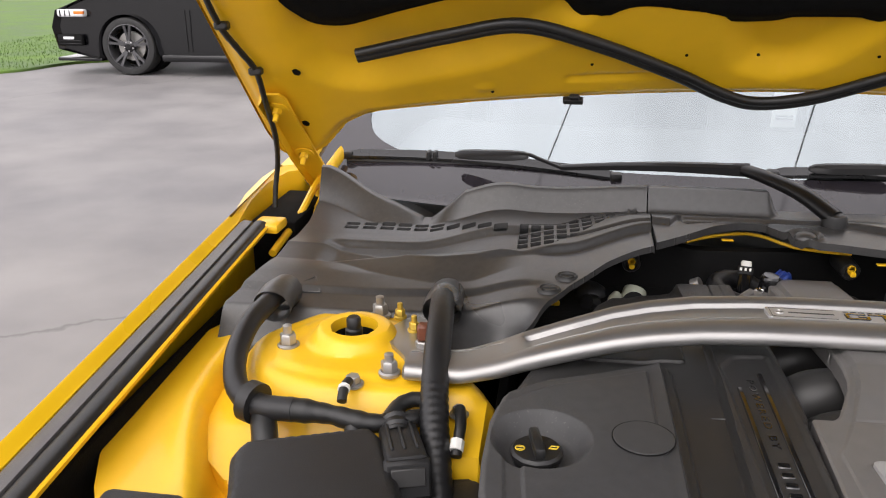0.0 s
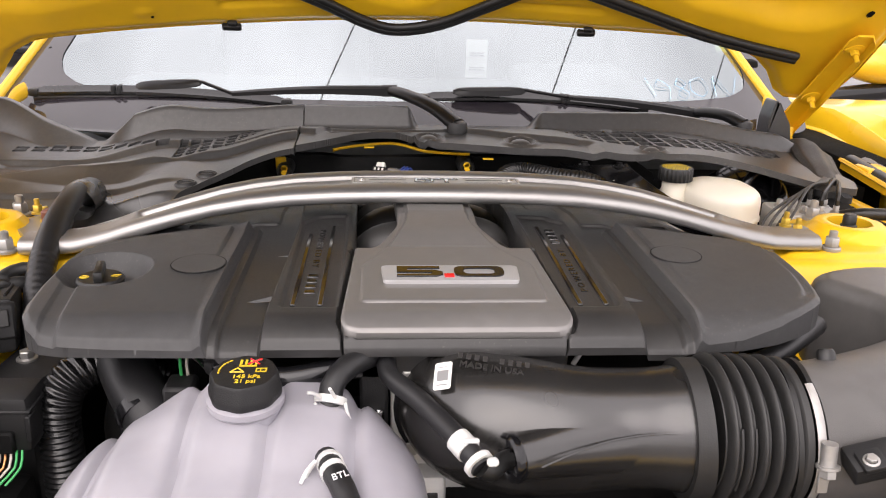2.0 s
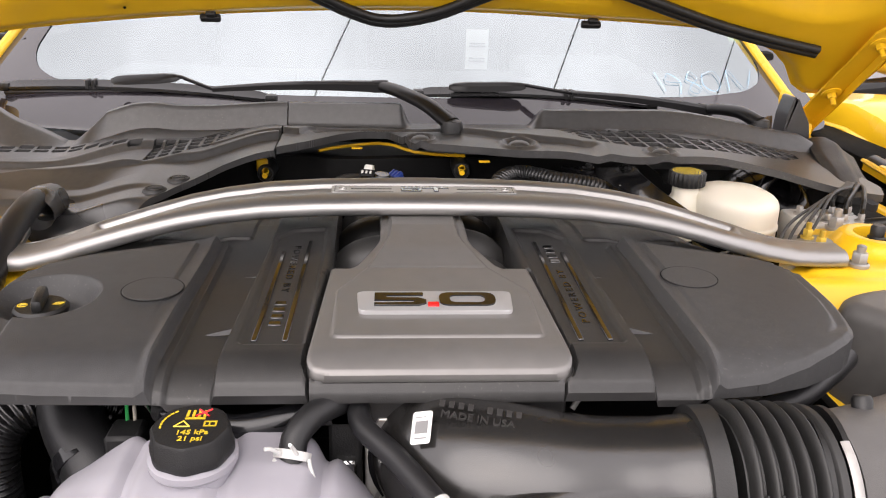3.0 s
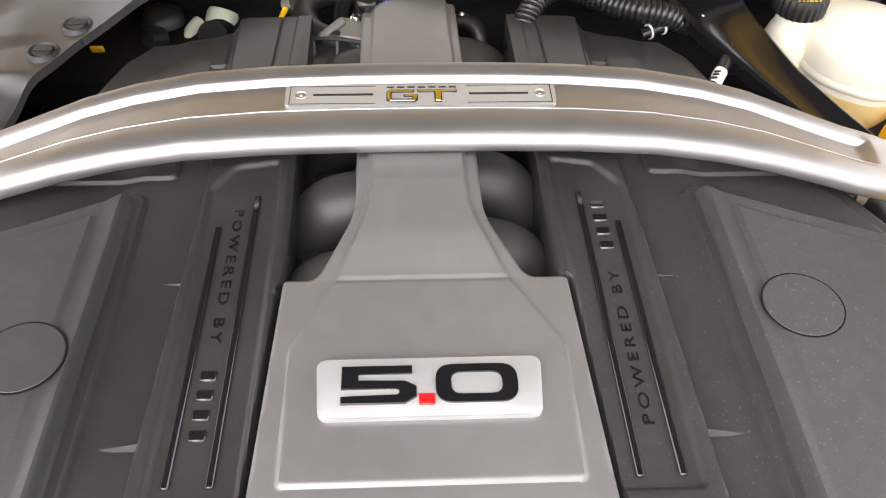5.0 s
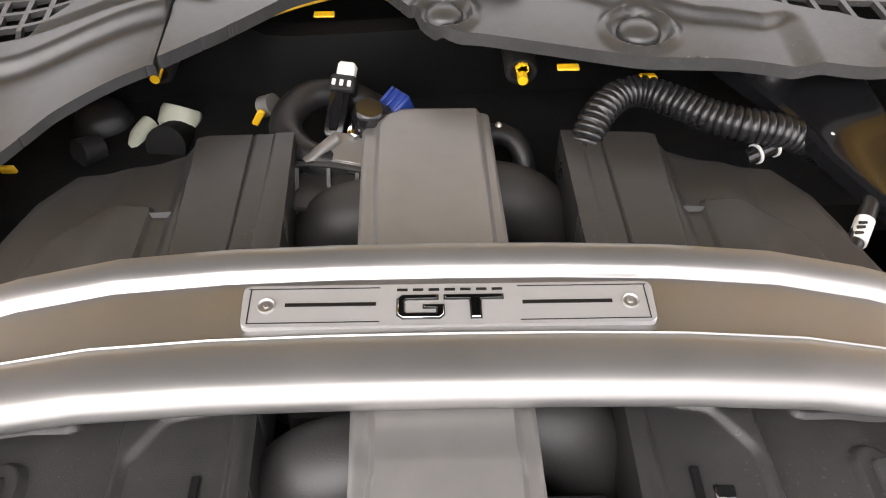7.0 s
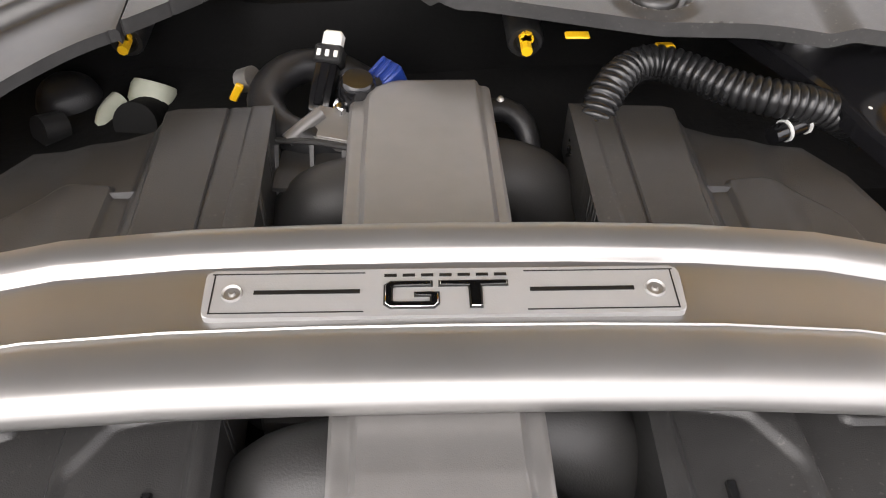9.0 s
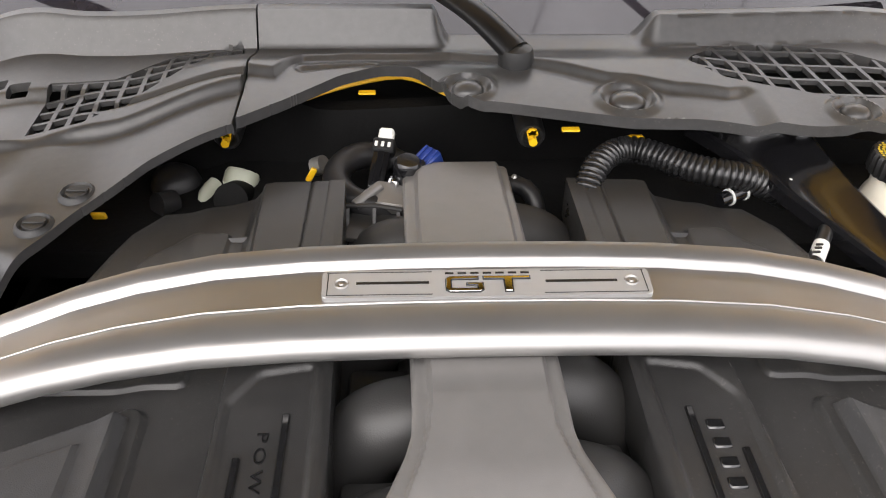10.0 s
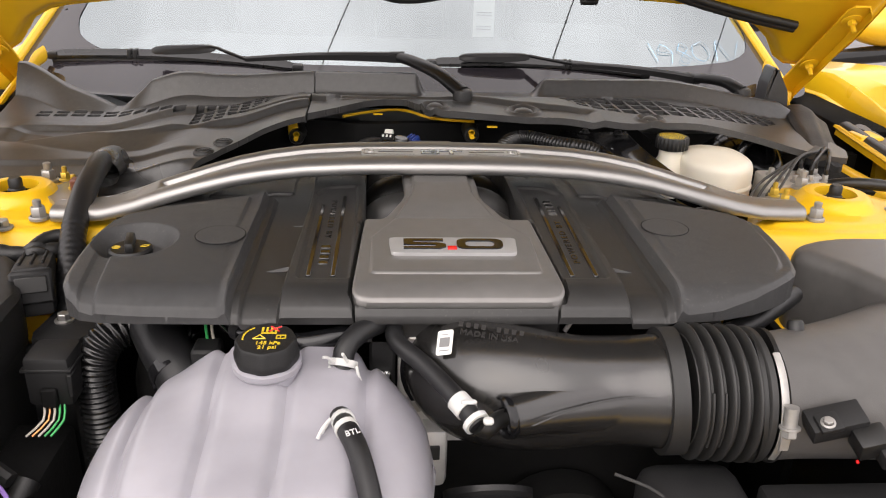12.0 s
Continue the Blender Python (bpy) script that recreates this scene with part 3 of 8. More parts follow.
# ---- yellow car body ----
def car_body():
    c = thing("yellow_car", (0, 0.3, 0), "bright yellow sports car with its hood raised", "car")
    ys = [-0.75, -0.6, -0.45, -0.3, -0.15, 0.0, 0.12, 0.25, 0.35, 0.45, 0.54, 0.62, 0.70, 0.85, 1.0, 1.3]
    for sx in (-1, 1):
        rows = []
        for y in ys:
            xo = 0.866 + 0.022 * y if sx < 0 else 0.888 - 0.30 * max(0.0, -y - 0.02) ** 1.5
            z = 0.862 + 0.075 * y if y < 0.62 else 0.9085 + 0.02 * (y - 0.62)
            wi = 0.07 * float(S(0.60, 0.70, np.array(y))) - 0.014 * float(S(0.40, 0.46, np.array(y))) * float(S(0.66, 0.58, np.array(y))) if sx < 0 else -0.050 * float(S(0.40, 0.47, np.array(y))) * float(S(0.86, 0.70, np.array(y)))
            z = z + 0.018 * float(S(0.45, 0.75, np.array(y))) if sx > 0 else 0.890 + 0.072 * min(y, 0.72)
            g = float(S(0.25, 0.55, np.array(y))) if sx > 0 else 0.0
            top = 0.955 - 0.14 * max(0.0, y - 0.68)
            if sx < 0:
                rows.append([(-a, y, b) for a, b in (
                    (xo - 0.006, 0.30), (xo + 0.002, 0.62), (xo + 0.001, z - 0.09), (xo + 0.001, z - 0.030), (xo - 0.003, z - 0.007), (xo - 0.007, z), (xo - 0.0105 - wi, z - 0.0020 - 0.2 * wi),
                    (xo - 0.015 - wi, z - 0.009 - 0.2 * wi), (xo - 0.020 - wi, z - 0.0125 - 0.2 * wi), (xo - 0.023 - wi, z - 0.036), (xo - 0.026 - wi, z - 0.06), (xo - 0.018, 0.30))])
                continue
            rows.append([(sx * a, y, b) for a, b in (
                (xo + 0.03 + 0.15 * g, 0.30), (xo + 0.045 + 0.14 * g, 0.62), (xo + 0.025 + 0.14 * g, z - 0.09 + (top - 0.07 - z + 0.09) * g), (xo + 0.008 + 0.115 * g, z - 0.03 + (top - z + 0.03) * g),
                (xo - 0.006 + 0.055 * g, z - 0.006 + (top - 0.016 - z + 0.006) * g), (xo - 0.020 - min(0.0, wi), z), (xo - 0.034 - wi, z - 0.004 - 0.2 * wi),
                (xo - 0.040 - wi, z - 0.014 - 0.2 * wi), (xo - 0.044 - wi, z - 0.040), (xo - 0.052 - wi, z - 0.044), (xo - 0.056 - wi, z - 0.06), (xo - 0.02 - min(0.0, wi), 0.30))])
        part("fender", loft(rows), YELLOW, c, "glossy yellow front fender")
        # plastic strip and rubber along the fender's inner flange
        rows, rub, fl = [], [], []
        for y in [-0.75, -0.6, -0.45, -0.3, -0.15, 0.0, 0.12, 0.24, 0.36 if sx < 0 else 0.44]:
            z = 0.862 + 0.075 * y
            if sx < 0:
                xo, z = 0.865 + 0.022 * y, 0.890 + 0.072 * y
                rows.append([(-(xo - q), y, z - b) for q, b in ((0.020, 0.030), (0.021, 0.013), (0.028, 0.009), (0.041, 0.0105), (0.045, 0.030), (0.032, 0.04))])
                rub.append(Vector((-(xo - 0.0545), y, z - 0.017)))
                fl.append([(-(xo - q), y, z - b) for q, b in ((0.0650, 0.024), (0.0655, 0.0155), (0.069, 0.014), (0.0715, 0.0155), (0.0710, 0.0185), (0.068, 0.024))])
                continue
            xo = 0.888 - 0.30 * max(0.0, -y - 0.02) ** 1.5
            rows.append([(a, y, b) for a, b in ((xo - 0.040, z - 0.026), (xo - 0.043, z - 0.012), (xo - 0.055, z - 0.009), (xo - 0.070, z - 0.013), (xo - 0.073, z - 0.030), (xo - 0.05, z - 0.04))])
            rub.append(Vector((xo - 0.083, y, z - 0.013)))
            fl.append([(a, y, b) for a, b in ((xo - 0.094, z - 0.030), (xo - 0.095, z - 0.012), (xo - 0.104, z - 0.010), (xo - 0.107, z - 0.014), (xo - 0.100, z - 0.020), (xo - 0.101, z - 0.030))])
        part("fender_strip", loft(rows), AIRBOX, c, "grey plastic strip along the fender")
        part("fender_seal", tube(rub, 0.0125, 12, 0.02, flat=0.7), RUBBER, c, "black rubber fender seal")
        part("fender_flange", loft(fl), YELLOW_IN, c)
        if sx < 0:
            # black sheet put under the flange where the gap lies in shade
            part("flange_gap_shade", box((-0.812, -0.62, 0.45), (-0.802, 0.34, 0.838), 0.003, 1), FELT_AND_SHADE, c)
        # end cap of the flange by the hinge
        tx, tz = (0.808, 0.903) if sx < 0 else (0.812, 0.884)
        part("flange_tab", box((sx * tx - 0.024, 0.350, tz - 0.016), (sx * tx + 0.022, 0.40, tz), 0.005, 2), YELLOW_IN, c)
        # black filler added in the gap beside the apron for its shade
        part("gap_shade", box((sx * 0.778 - 0.026, 0.17, 0.60), (sx * 0.778 + 0.020, 0.62, 0.80), 0.004), FELT_AND_SHADE, c)
        # black box filling the hinge well, for the shade inside it
        part("hinge_well_shade", box((sx * 0.83 - (0.024 if sx < 0 else 0.034), 0.402, 0.62), (sx * 0.83 + 0.056, 0.60 if sx < 0 else 0.80, 0.892 if sx < 0 else 0.882), 0.006), FELT_AND_SHADE, c)
        if sx < 0:
            part("well_flange", tube([(sx * 0.79, 0.33, 0.862), (sx * 0.785, 0.45, 0.885), (sx * 0.785, 0.56, 0.915), (sx * 0.77, 0.66, 0.95)], 0.0065, 8), YELLOW_IN, c)
        # apron shelf between fender and strut tower
        def shelf(X, Y):
            u = np.abs(X) - np.interp(Y, [-0.6, -0.24, -0.13, -0.06, 0.02, 0.12, 0.46], [0.615, 0.667, 0.716, 0.742, 0.750, 0.748, 0.742])
            z = 0.818 + 0.014 * S(-0.2, 0.2, Y) + 0.004 * S(0.022, 0.0, np.abs(u - 0.012))
            return z - 0.055 * S(0.002, -0.030, u)
        out = [(sx * a, b) for a, b in ((0.60, -0.60), (0.66, -0.36), (0.705, -0.29), (0.745, -0.22), (0.772, -0.16), (0.792, -0.09), (0.802, 0.0), (0.806, 0.10), (0.778, 0.16), (0.750, 0.46), (0.58, 0.46), (0.58, 0.10), (0.62, -0.10), (0.57, -0.6))]
        if sx < 0:
            out = [(-0.56, -0.60), (-0.70, -0.36), (-0.752, -0.26), (-0.775, -0.225), (-0.800, -0.172), (-0.812, -0.12), (-0.815, -0.06)] + out[6:]
        me = field("apron", min(p[0] for p in out) - 0.01, max(p[0] for p in out) + 0.01, -0.61, 0.47, 0.006, shelf, out, skirt=0.25)
        part("apron", me, YELLOW_IN, c, "yellow painted inner apron")
        # strut tower
        base = rnd([(sx * 0.74, 0.16), (sx * 0.735, -0.10), (sx * 0.62, -0.20), (sx * 0.40, -0.20), (sx * 0.385, -0.04), (sx * 0.430, 0.03), (sx * 0.48, 0.14), (sx * 0.55, 0.19)], 0.05)
        top = rnd([(sx * 0.695, 0.03), (sx * 0.67, -0.045), (sx * 0.60, -0.072), (sx * 0.50, -0.072), (sx * 0.415, -0.06), (sx * 0.450, -0.02), (sx * 0.478, 0.03), (sx * 0.52, 0.11), (sx * 0.63, 0.12)], 0.03)
        hole = [(sx * 0.576 + 0.029 * math.cos(a * math.pi / 12), 0.036 + 0.029 * math.sin(a * math.pi / 12)) for a in range(24)]

        def tower(X, Y):
            d = poly_sd(X, Y, top)
            z = 0.866 - 0.055 * S(0.0, 0.05, d) - 0.35 * np.clip(d - 0.035, 0, 1)
            r = np.hypot(X - sx * 0.576, Y - 0.036)
            z = z + 0.016 * S(0.058, 0.042, r)
            z = z + 0.004 * S(-0.012, -0.02, d)
            pad = poly_sd(X, Y, [(sx * 0.455, -0.14), (sx * 0.40, -0.14), (sx * 0.40, -0.05), (sx * 0.455, -0.05)])
            return np.where(pad < 0.0, np.maximum(z, 0.848 + 0.2 * (Y + 0.06)), z)
        me = field("strut_tower", min(p[0] for p in base) - 0.01, max(p[0] for p in base) + 0.01, -0.21, 0.27, 0.005, tower, base, holes=[hole], skirt=0.22)
        t = part("strut_tower", me, YELLOW_IN, c, "yellow painted strut tower with a round opening")
        # near-black sleeve hides the yellow wall, coloured for the shade inside
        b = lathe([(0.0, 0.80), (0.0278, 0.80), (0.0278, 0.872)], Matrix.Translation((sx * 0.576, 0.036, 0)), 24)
        part("tower_well_shade", b, DEPTH_BLACK, t)
        b = lathe([(0.011, 0.80), (0.011, 0.880), (0.009, 0.882), (0.009, 0.893), (0.007, 0.896), (0, 0.896)], Matrix.Translation((sx * 0.578, 0.04, 0)), 16)
        part("strut_rod_cap", b, RUBBER, t, "black rubber strut rod cap")
        for x, y in ((0.650, 0.004), (0.56, 0.105)):
            part("stud_nut", bolt((sx * x, y, 0.868), 0.010, 0.018, (0, 0, 1), 0.010, 1.35), STEEL, t, "grey zinc stud nut")
        # near-black sheet added beside the engine, toned for the bay's shade
        part("inner_side_shade", box((sx * 0.395 - 0.006, -0.30, 0.35), (sx * 0.395 + 0.006, 0.30, 0.80), 0.003), DEPTH_BLACK, c)
    # rear body and wheels
    for sx in (-1, 1):
        for nm, ya, yb, lab in (("door", 1.305, 2.45, "yellow door"), ("rear_quarter", 2.455, 3.75, "yellow rear quarter panel")):
            rows = []
            for y in np.linspace(ya, yb, 6):
                k = float(S(3.0, 3.8, np.array(y)))
                xo = 0.945 - 0.14 * k
                rows.append([(sx * a, y, b) for a, b in ((xo - 0.06, 0.25), (xo, 0.32), (xo + 0.012, 0.60), (xo - 0.005, 0.82), (xo - 0.06, 0.955), (xo - 0.12, 0.965), (xo - 0.14, 0.94), (xo - 0.12, 0.30))])
            part(nm, loft(rows), YELLOW, c, lab)
        for y in (-0.02, 2.70):
            m = Matrix.Translation((sx * 0.80, y, 0.345)) @ Matrix.Rotation(radians(90 * sx), 4, "Y")
            w = part("wheel", lathe([(0.235, -0.11), (0.32, -0.11), (0.343, -0.08), (0.345, 0.08), (0.32, 0.115), (0.24, 0.115), (0.235, 0.10)], m, 40), TYRE, c, "black tyre on a dark rim")
            part("rim", lathe([(0, 0.07), (0.05, 0.075), (0.06, 0.06), (0.22, 0.085), (0.237, 0.105), (0.237, -0.10), (0, -0.10)], m, 40), SPOKE, w)
    rows = []
    for y, z, hw in ((2.55, 1.26, 0.60), (2.75, 1.16, 0.66), (3.05, 1.03, 0.78), (3.5, 1.02, 0.80), (3.76, 0.98, 0.76), (3.80, 0.60, 0.78), (3.74, 0.30, 0.74)):
        rows.append([(-hw, y, z - 0.03), (-hw * 0.6, y, z), (0, y, z + 0.008), (hw * 0.6, y, z), (hw, y, z - 0.03), (hw, y - 0.03, z - 0.07), (-hw, y - 0.03, z - 0.07)])
    part("rear_deck", loft(rows), YELLOW, c, "yellow rear deck")
    rows = []
    for x in np.linspace(-0.80, 0.80, 13):
        y = -0.98 + 0.32 * abs(x / 0.8) ** 2.4
        rows.append([(x, y + 0.12, 0.60), (x, y + 0.02, 0.62), (x, y - 0.01, 0.56), (x, y, 0.40), (x, y + 0.02, 0.22), (x, y + 0.12, 0.20)])
    part("front_bumper", loft(rows), YELLOW, c, "yellow front bumper")
    # firewall
    def wall(X, Z):
        return 0.345 + 0.012 * np.sin(X * 9) * S(0.5, 0.9, Z) + 0.02 * S(0.02, -0.02, np.abs(np.abs(X - 0.05) - 0.25) - 0.05)
    me = field("firewall", -0.80, 0.80, 0.30, 0.925, 0.02, wall, [(-0.79, 0.31), (0.79, 0.31), (0.79, 0.85), (0.42, 0.86), (0.36, 0.90), (-0.30, 0.90), (-0.40, 0.85), (-0.79, 0.84)], skirt=0.02, place=lambda X, Z, H: (X, H, Z), drop=(0, 1, 0))
    part("firewall", me, FIREWALL, c, "black lined firewall behind the engine")
    lip = [(-0.150, 0.318, 0.911), (-0.127, 0.332, 0.913), (-0.091, 0.350, 0.914), (-0.057, 0.357, 0.915), (-0.030, 0.340, 0.915), (0.0, 0.312, 0.912), (0.05, 0.300, 0.911), (0.075, 0.298, 0.911)]
    part("firewall_lip", tube([(x, y + 0.019, z + 0.001) for x, y, z in lip], 0.0026, 6, 0.02), YELLOW_IN, c, "thin yellow painted edge of the firewall")
    for x, y, z in ((-0.091, 0.338, 0.917), (0.099, 0.262, 0.917)):
        part("lip_tab", box((x - 0.008, y - 0.001, z - 0.002), (x + 0.009, y + 0.007, z + 0.0), 0.0008, 1), YELLOW_IN, c, "small yellow tab of the firewall's edge")
    part("firewall_tab", box((-0.243, 0.322, 0.880), (-0.226, 0.329, 0.902), 0.002, 1), YELLOW_IN, c)
    for x, y, z in ((-0.228, 0.306, 0.881), (0.068, 0.281, 0.895)):
        w = part("firewall_washer", lathe([(0, 0), (0.007, 0.0), (0.009, 0.003), (0.012, 0.003), (0.0135, 0.0), (0.014, -0.05), (0, -0.05)], Matrix.Translation((x, y + 0.010, z)) @ Matrix.Rotation(radians(90), 4, "X"), 16), RUBBER, c)
        b = tube([(x, y + 0.02, z), (x, y - 0.004, z)], 0.0042, 8)
        for a in (0.3, 2.2, 4.3):
            box((-0.0025, -0.002, 0), (0.0025, 0.002, 0.010), 0.0, m=Matrix.Rotation(a, 4, "Y"), bm=b)
            for v in b.verts[-8:]:
                v.co += Vector((x, y + 0.006, z))
        part("firewall_stud", b, YELLOW_IN, c, "yellow painted stud")
    # engine bay floor and front panel, near-black to carry the bay's shade
    part("bay_floor", box((-0.80, -0.72, 0.28), (0.80, 0.40, 0.30), 0.0), DEPTH_BLACK, c)
    part("radiator_panel", box((-0.78, -0.78, 0.30), (0.78, -0.72, 0.62), 0.01), DEPTH_BLACK, c)
    return c


CAR = car_body()


# ---- windshield ----
def glass_at(X, T, W=0.0):
    a = radians(28)
    return X, 0.515 + 0.30 * (X + 0.02) ** 2 + T * math.cos(a) - W * math.sin(a), 0.952 - 0.02 * X * X + T * math.sin(a) + W * math.cos(a)


def windshield():
    w = thing("windshield", (0, 0.6, 0.95), "raked windshield reflecting a white sky, with wipers at rest", "windshield")
    out = rnd([(-0.845, -0.10), (0.835, -0.10), (0.70, 0.88), (-0.70, 0.88)], 0.05)
    me = field("glass_pane", -0.86, 0.86, -0.12, 0.9, 0.02, lambda X, T: 0 * X, out, skirt=0.004, place=glass_at, drop=(0, 0.47, -0.88))
    g = part("glass_pane", me, GLASS, w, "tinted laminated glass")
    g.visible_shadow = False
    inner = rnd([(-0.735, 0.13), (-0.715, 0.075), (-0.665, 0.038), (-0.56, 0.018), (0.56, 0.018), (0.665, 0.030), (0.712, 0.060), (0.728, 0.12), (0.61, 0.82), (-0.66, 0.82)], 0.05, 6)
    # the frit's dark tone replaces the sky reflection; laid 2 mm over the pane
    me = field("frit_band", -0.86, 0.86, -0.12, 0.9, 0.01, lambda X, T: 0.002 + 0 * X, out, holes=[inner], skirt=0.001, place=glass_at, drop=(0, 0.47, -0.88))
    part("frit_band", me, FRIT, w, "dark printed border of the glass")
    for sx in (-1, 1):
        P = [glass_at(sx * ((0.838 if sx < 0 else 0.768) - 0.15 * t), t * 0.9 - 0.05, 0.004) for t in (0.0, 0.25, 0.5, 0.75, 1.0)]
        part("windshield_pillar", tube(P, 0.0095, 10, 0.05, flat=1.3), YELLOW, w, "yellow windshield pillar")
    part("roof_rail", tube([glass_at(x, 0.905, 0.0) for x in (-0.6, -0.3, 0, 0.3, 0.6)], 0.025, 10, 0.05), YELLOW, w)
    # washer marks written on the glass
    strokes = [[(0.625, 0.03), (0.640, 0.10), (0.665, 0.035), (0.700, 0.10)], [(0.575, 0.085), (0.605, 0.095), (0.612, 0.055), (0.590, 0.03), (0.570, 0.05), (0.575, 0.085)],
               [(0.535, 0.07), (0.548, 0.095), (0.562, 0.075), (0.545, 0.055), (0.535, 0.035), (0.550, 0.025), (0.562, 0.045), (0.535, 0.07)],
               [(0.512, 0.025), (0.520, 0.065), (0.498, 0.09), (0.490, 0.065), (0.520, 0.060)], [(0.470, 0.095), (0.482, 0.035)]]
    for s in strokes:
        part("marker_stroke", tube([glass_at(x, t, 0.0035) for x, t in s], 0.0007, 5, 0.01, flat=0.4), CHALK, w, "pale blue handwritten marker stroke")
    return w


windshield()


def overhead_wires():
    """Cables high over the driveway, seen mirrored in the windshield."""
    for (xa, ya), (xb, yb) in (((-2.05, 3.38), (-0.67, 5.51)), ((2.48, 3.52), (3.77, 6.07)), ((7.20, 6.25), (8.10, 7.95))):
        a, d = Vector((xa, ya, 9.0)), Vector((xb - xa, yb - ya, 0)).normalized()
        p = [a + d * q + Vector((0, 0, 0.00012 * (q - 2) ** 2)) for q in (-60, -40, -20, -8, 0, 4, 8, 20, 40, 60)]
        solo("power_line", tube(p, 0.013, 6, 1.0), RUBBER, "thin black overhead cable crossing above the driveway", "power line", "overhead cables")


overhead_wires()


def cabin():
    c = thing("dashboard", (0, 1.0, 0.7), "grey dashboard behind the windshield", "dashboard")
    rows = []
    for y, z in ((0.62, 0.91), (0.75, 0.925), (0.95, 0.935), (1.1, 0.93), (1.2, 0.91), (1.24, 0.84)):
        hw = 0.70 - 0.1 * max(0, y - 0.8)
        rows.append([(x, y + 0.1 * (x / 0.7) ** 2, z - 0.01 * abs(x)) for x in np.linspace(-hw, hw, 9)] + [(hw, y, 0.7), (-hw, y, 0.7)])
    part("dash_top", loft(rows), DASH, c)
    part("instrument_hood", box((0.26, 1.0, 0.90), (0.56, 1.2, 0.965), 0.03, 3), DASH, c)
    s = thing("steering_wheel", (0.36, 1.32, 0.9), "dark steering wheel behind the dashboard", "steering wheel")
    m = Matrix.Translation((0.44, 1.32, 0.94)) @ Matrix.Rotation(radians(68), 4, "X")
    part("rim", tube([m @ Vector((0.18 * math.cos(a), 0.18 * math.sin(a), 0)) for a in [i * math.pi / 10 for i in range(21)]], 0.015, 8, 0.03), RUBBER, s)
    part("hub", lathe([(0, -0.02), (0.06, -0.02), (0.07, 0.02), (0, 0.03)], m, 16), RUBBER, s)
    for sx in (-1, 1):
        seat = thing("seat", (sx * 0.36, 1.9, 0.5), "dark car seat with a tall back", "seat", "front seats")
        part("backrest", box((sx * 0.36 - 0.24, 1.85, 0.5), (sx * 0.36 + 0.24, 2.0, 1.15), 0.06, 3), DASH, seat)
        part("headrest", box((sx * 0.36 - 0.13, 1.87, 1.17), (sx * 0.36 + 0.13, 1.97, 1.34), 0.04, 3), DASH, seat)
    tag = thing("price_tag", (0.182, 1.22, 0.92), "white paper tag hanging upright inside the cabin", "paper tag")
    b = loft([[(x, 1.22 + 0.06 * (x - 0.182) + dy, z) for dy, z in ((0.0, 0.918), (-0.004, 0.968), (0.0, 1.018), (0.0015, 1.018), (-0.0025, 0.968), (0.0015, 0.918))] for x in (0.153, 0.182, 0.211)])
    part("sheet", b, WHITE, tag)
    for z in (0.938, 0.945, 0.975, 0.982):
        part("printed_bar", box((0.162, 1.2125, z), (0.202, 1.215, z + 0.003), 0.0), INK_G, tag)
    # dark shell added to close the cabin, its shade put into the colour
    solo("cabin_floor", box((-0.8, 0.5, 0.28), (0.8, 2.6, 0.34), 0.01), DEPTH_BLACK, "dark cabin floor", "car floor", kind="structure")
    for sx, nm in ((-1, "cabin_side_1"), (1, "cabin_side_2")):
        solo(nm, box((sx * 0.76 - 0.02, 0.82, 0.34), (sx * 0.76 + 0.02, 2.6, 1.02), 0.01), DEPTH_BLACK, "dark inner side of the cabin", "cabin side", kind="structure")
        solo(nm.replace("side", "window"), prism([(0.95, 1.02), (2.6, 1.02), (2.5, 1.36), (1.35, 1.36)], sx * 0.72 - 0.01, sx * 0.72 + 0.01, 0.0, place=Matrix(((0, 0, 1, 0), (1, 0, 0, 0), (0, 1, 0, 0), (0, 0, 0, 1)))), DEPTH_BLACK, "opaque near-black panel in place of the side window", "cabin window", kind="structure")
    solo("cabin_back", box((-0.75, 2.55, 0.34), (0.75, 2.6, 1.25), 0.01), DEPTH_BLACK, "dark rear bulkhead of the cabin", "bulkhead", kind="structure")
    b = loft([[(x, y, 1.372 + 0.03 * math.cos(x * 1.8) + dz) for x in np.linspace(-0.62, 0.62, 9)] + [(0.62, y, 1.34 + dz), (-0.62, y, 1.34 + dz)] for y, dz in ((1.33, 0.0), (1.6, 0.04), (2.0, 0.05), (2.5, 0.01))])
    part("roof", b, YELLOW, CAR, "yellow roof panel")


cabin()


# ---- cowl ----
GRILLE_L = [(-0.395, 0.262), (-0.345, 0.270), (-0.30, 0.315), (-0.245, 0.368), (-0.213, 0.384), (-0.218, 0.404), (-0.285, 0.392), (-0.335, 0.350), (-0.395, 0.342)]
GRILLE_R = [(0.225, 0.345), (0.240, 0.375), (0.268, 0.402), (0.333, 0.408), (0.396, 0.396), (0.449, 0.365), (0.503, 0.390), (0.565, 0.418), (0.610, 0.422), (0.640, 0.405), (0.637, 0.378), (0.603, 0.346), (0.527, 0.313), (0.461, 0.297), (0.364, 0.290), (0.317, 0.312), (0.255, 0.318)]
SEAM_X = -0.203
SLOTS = list(zip((-0.672, -0.642, -0.613, -0.585, -0.557, -0.530, -0.503, -0.476, -0.450, -0.424), (0.392, 0.393, 0.394, 0.393, 0.391, 0.386, 0.374, 0.360, 0.347, 0.336)))


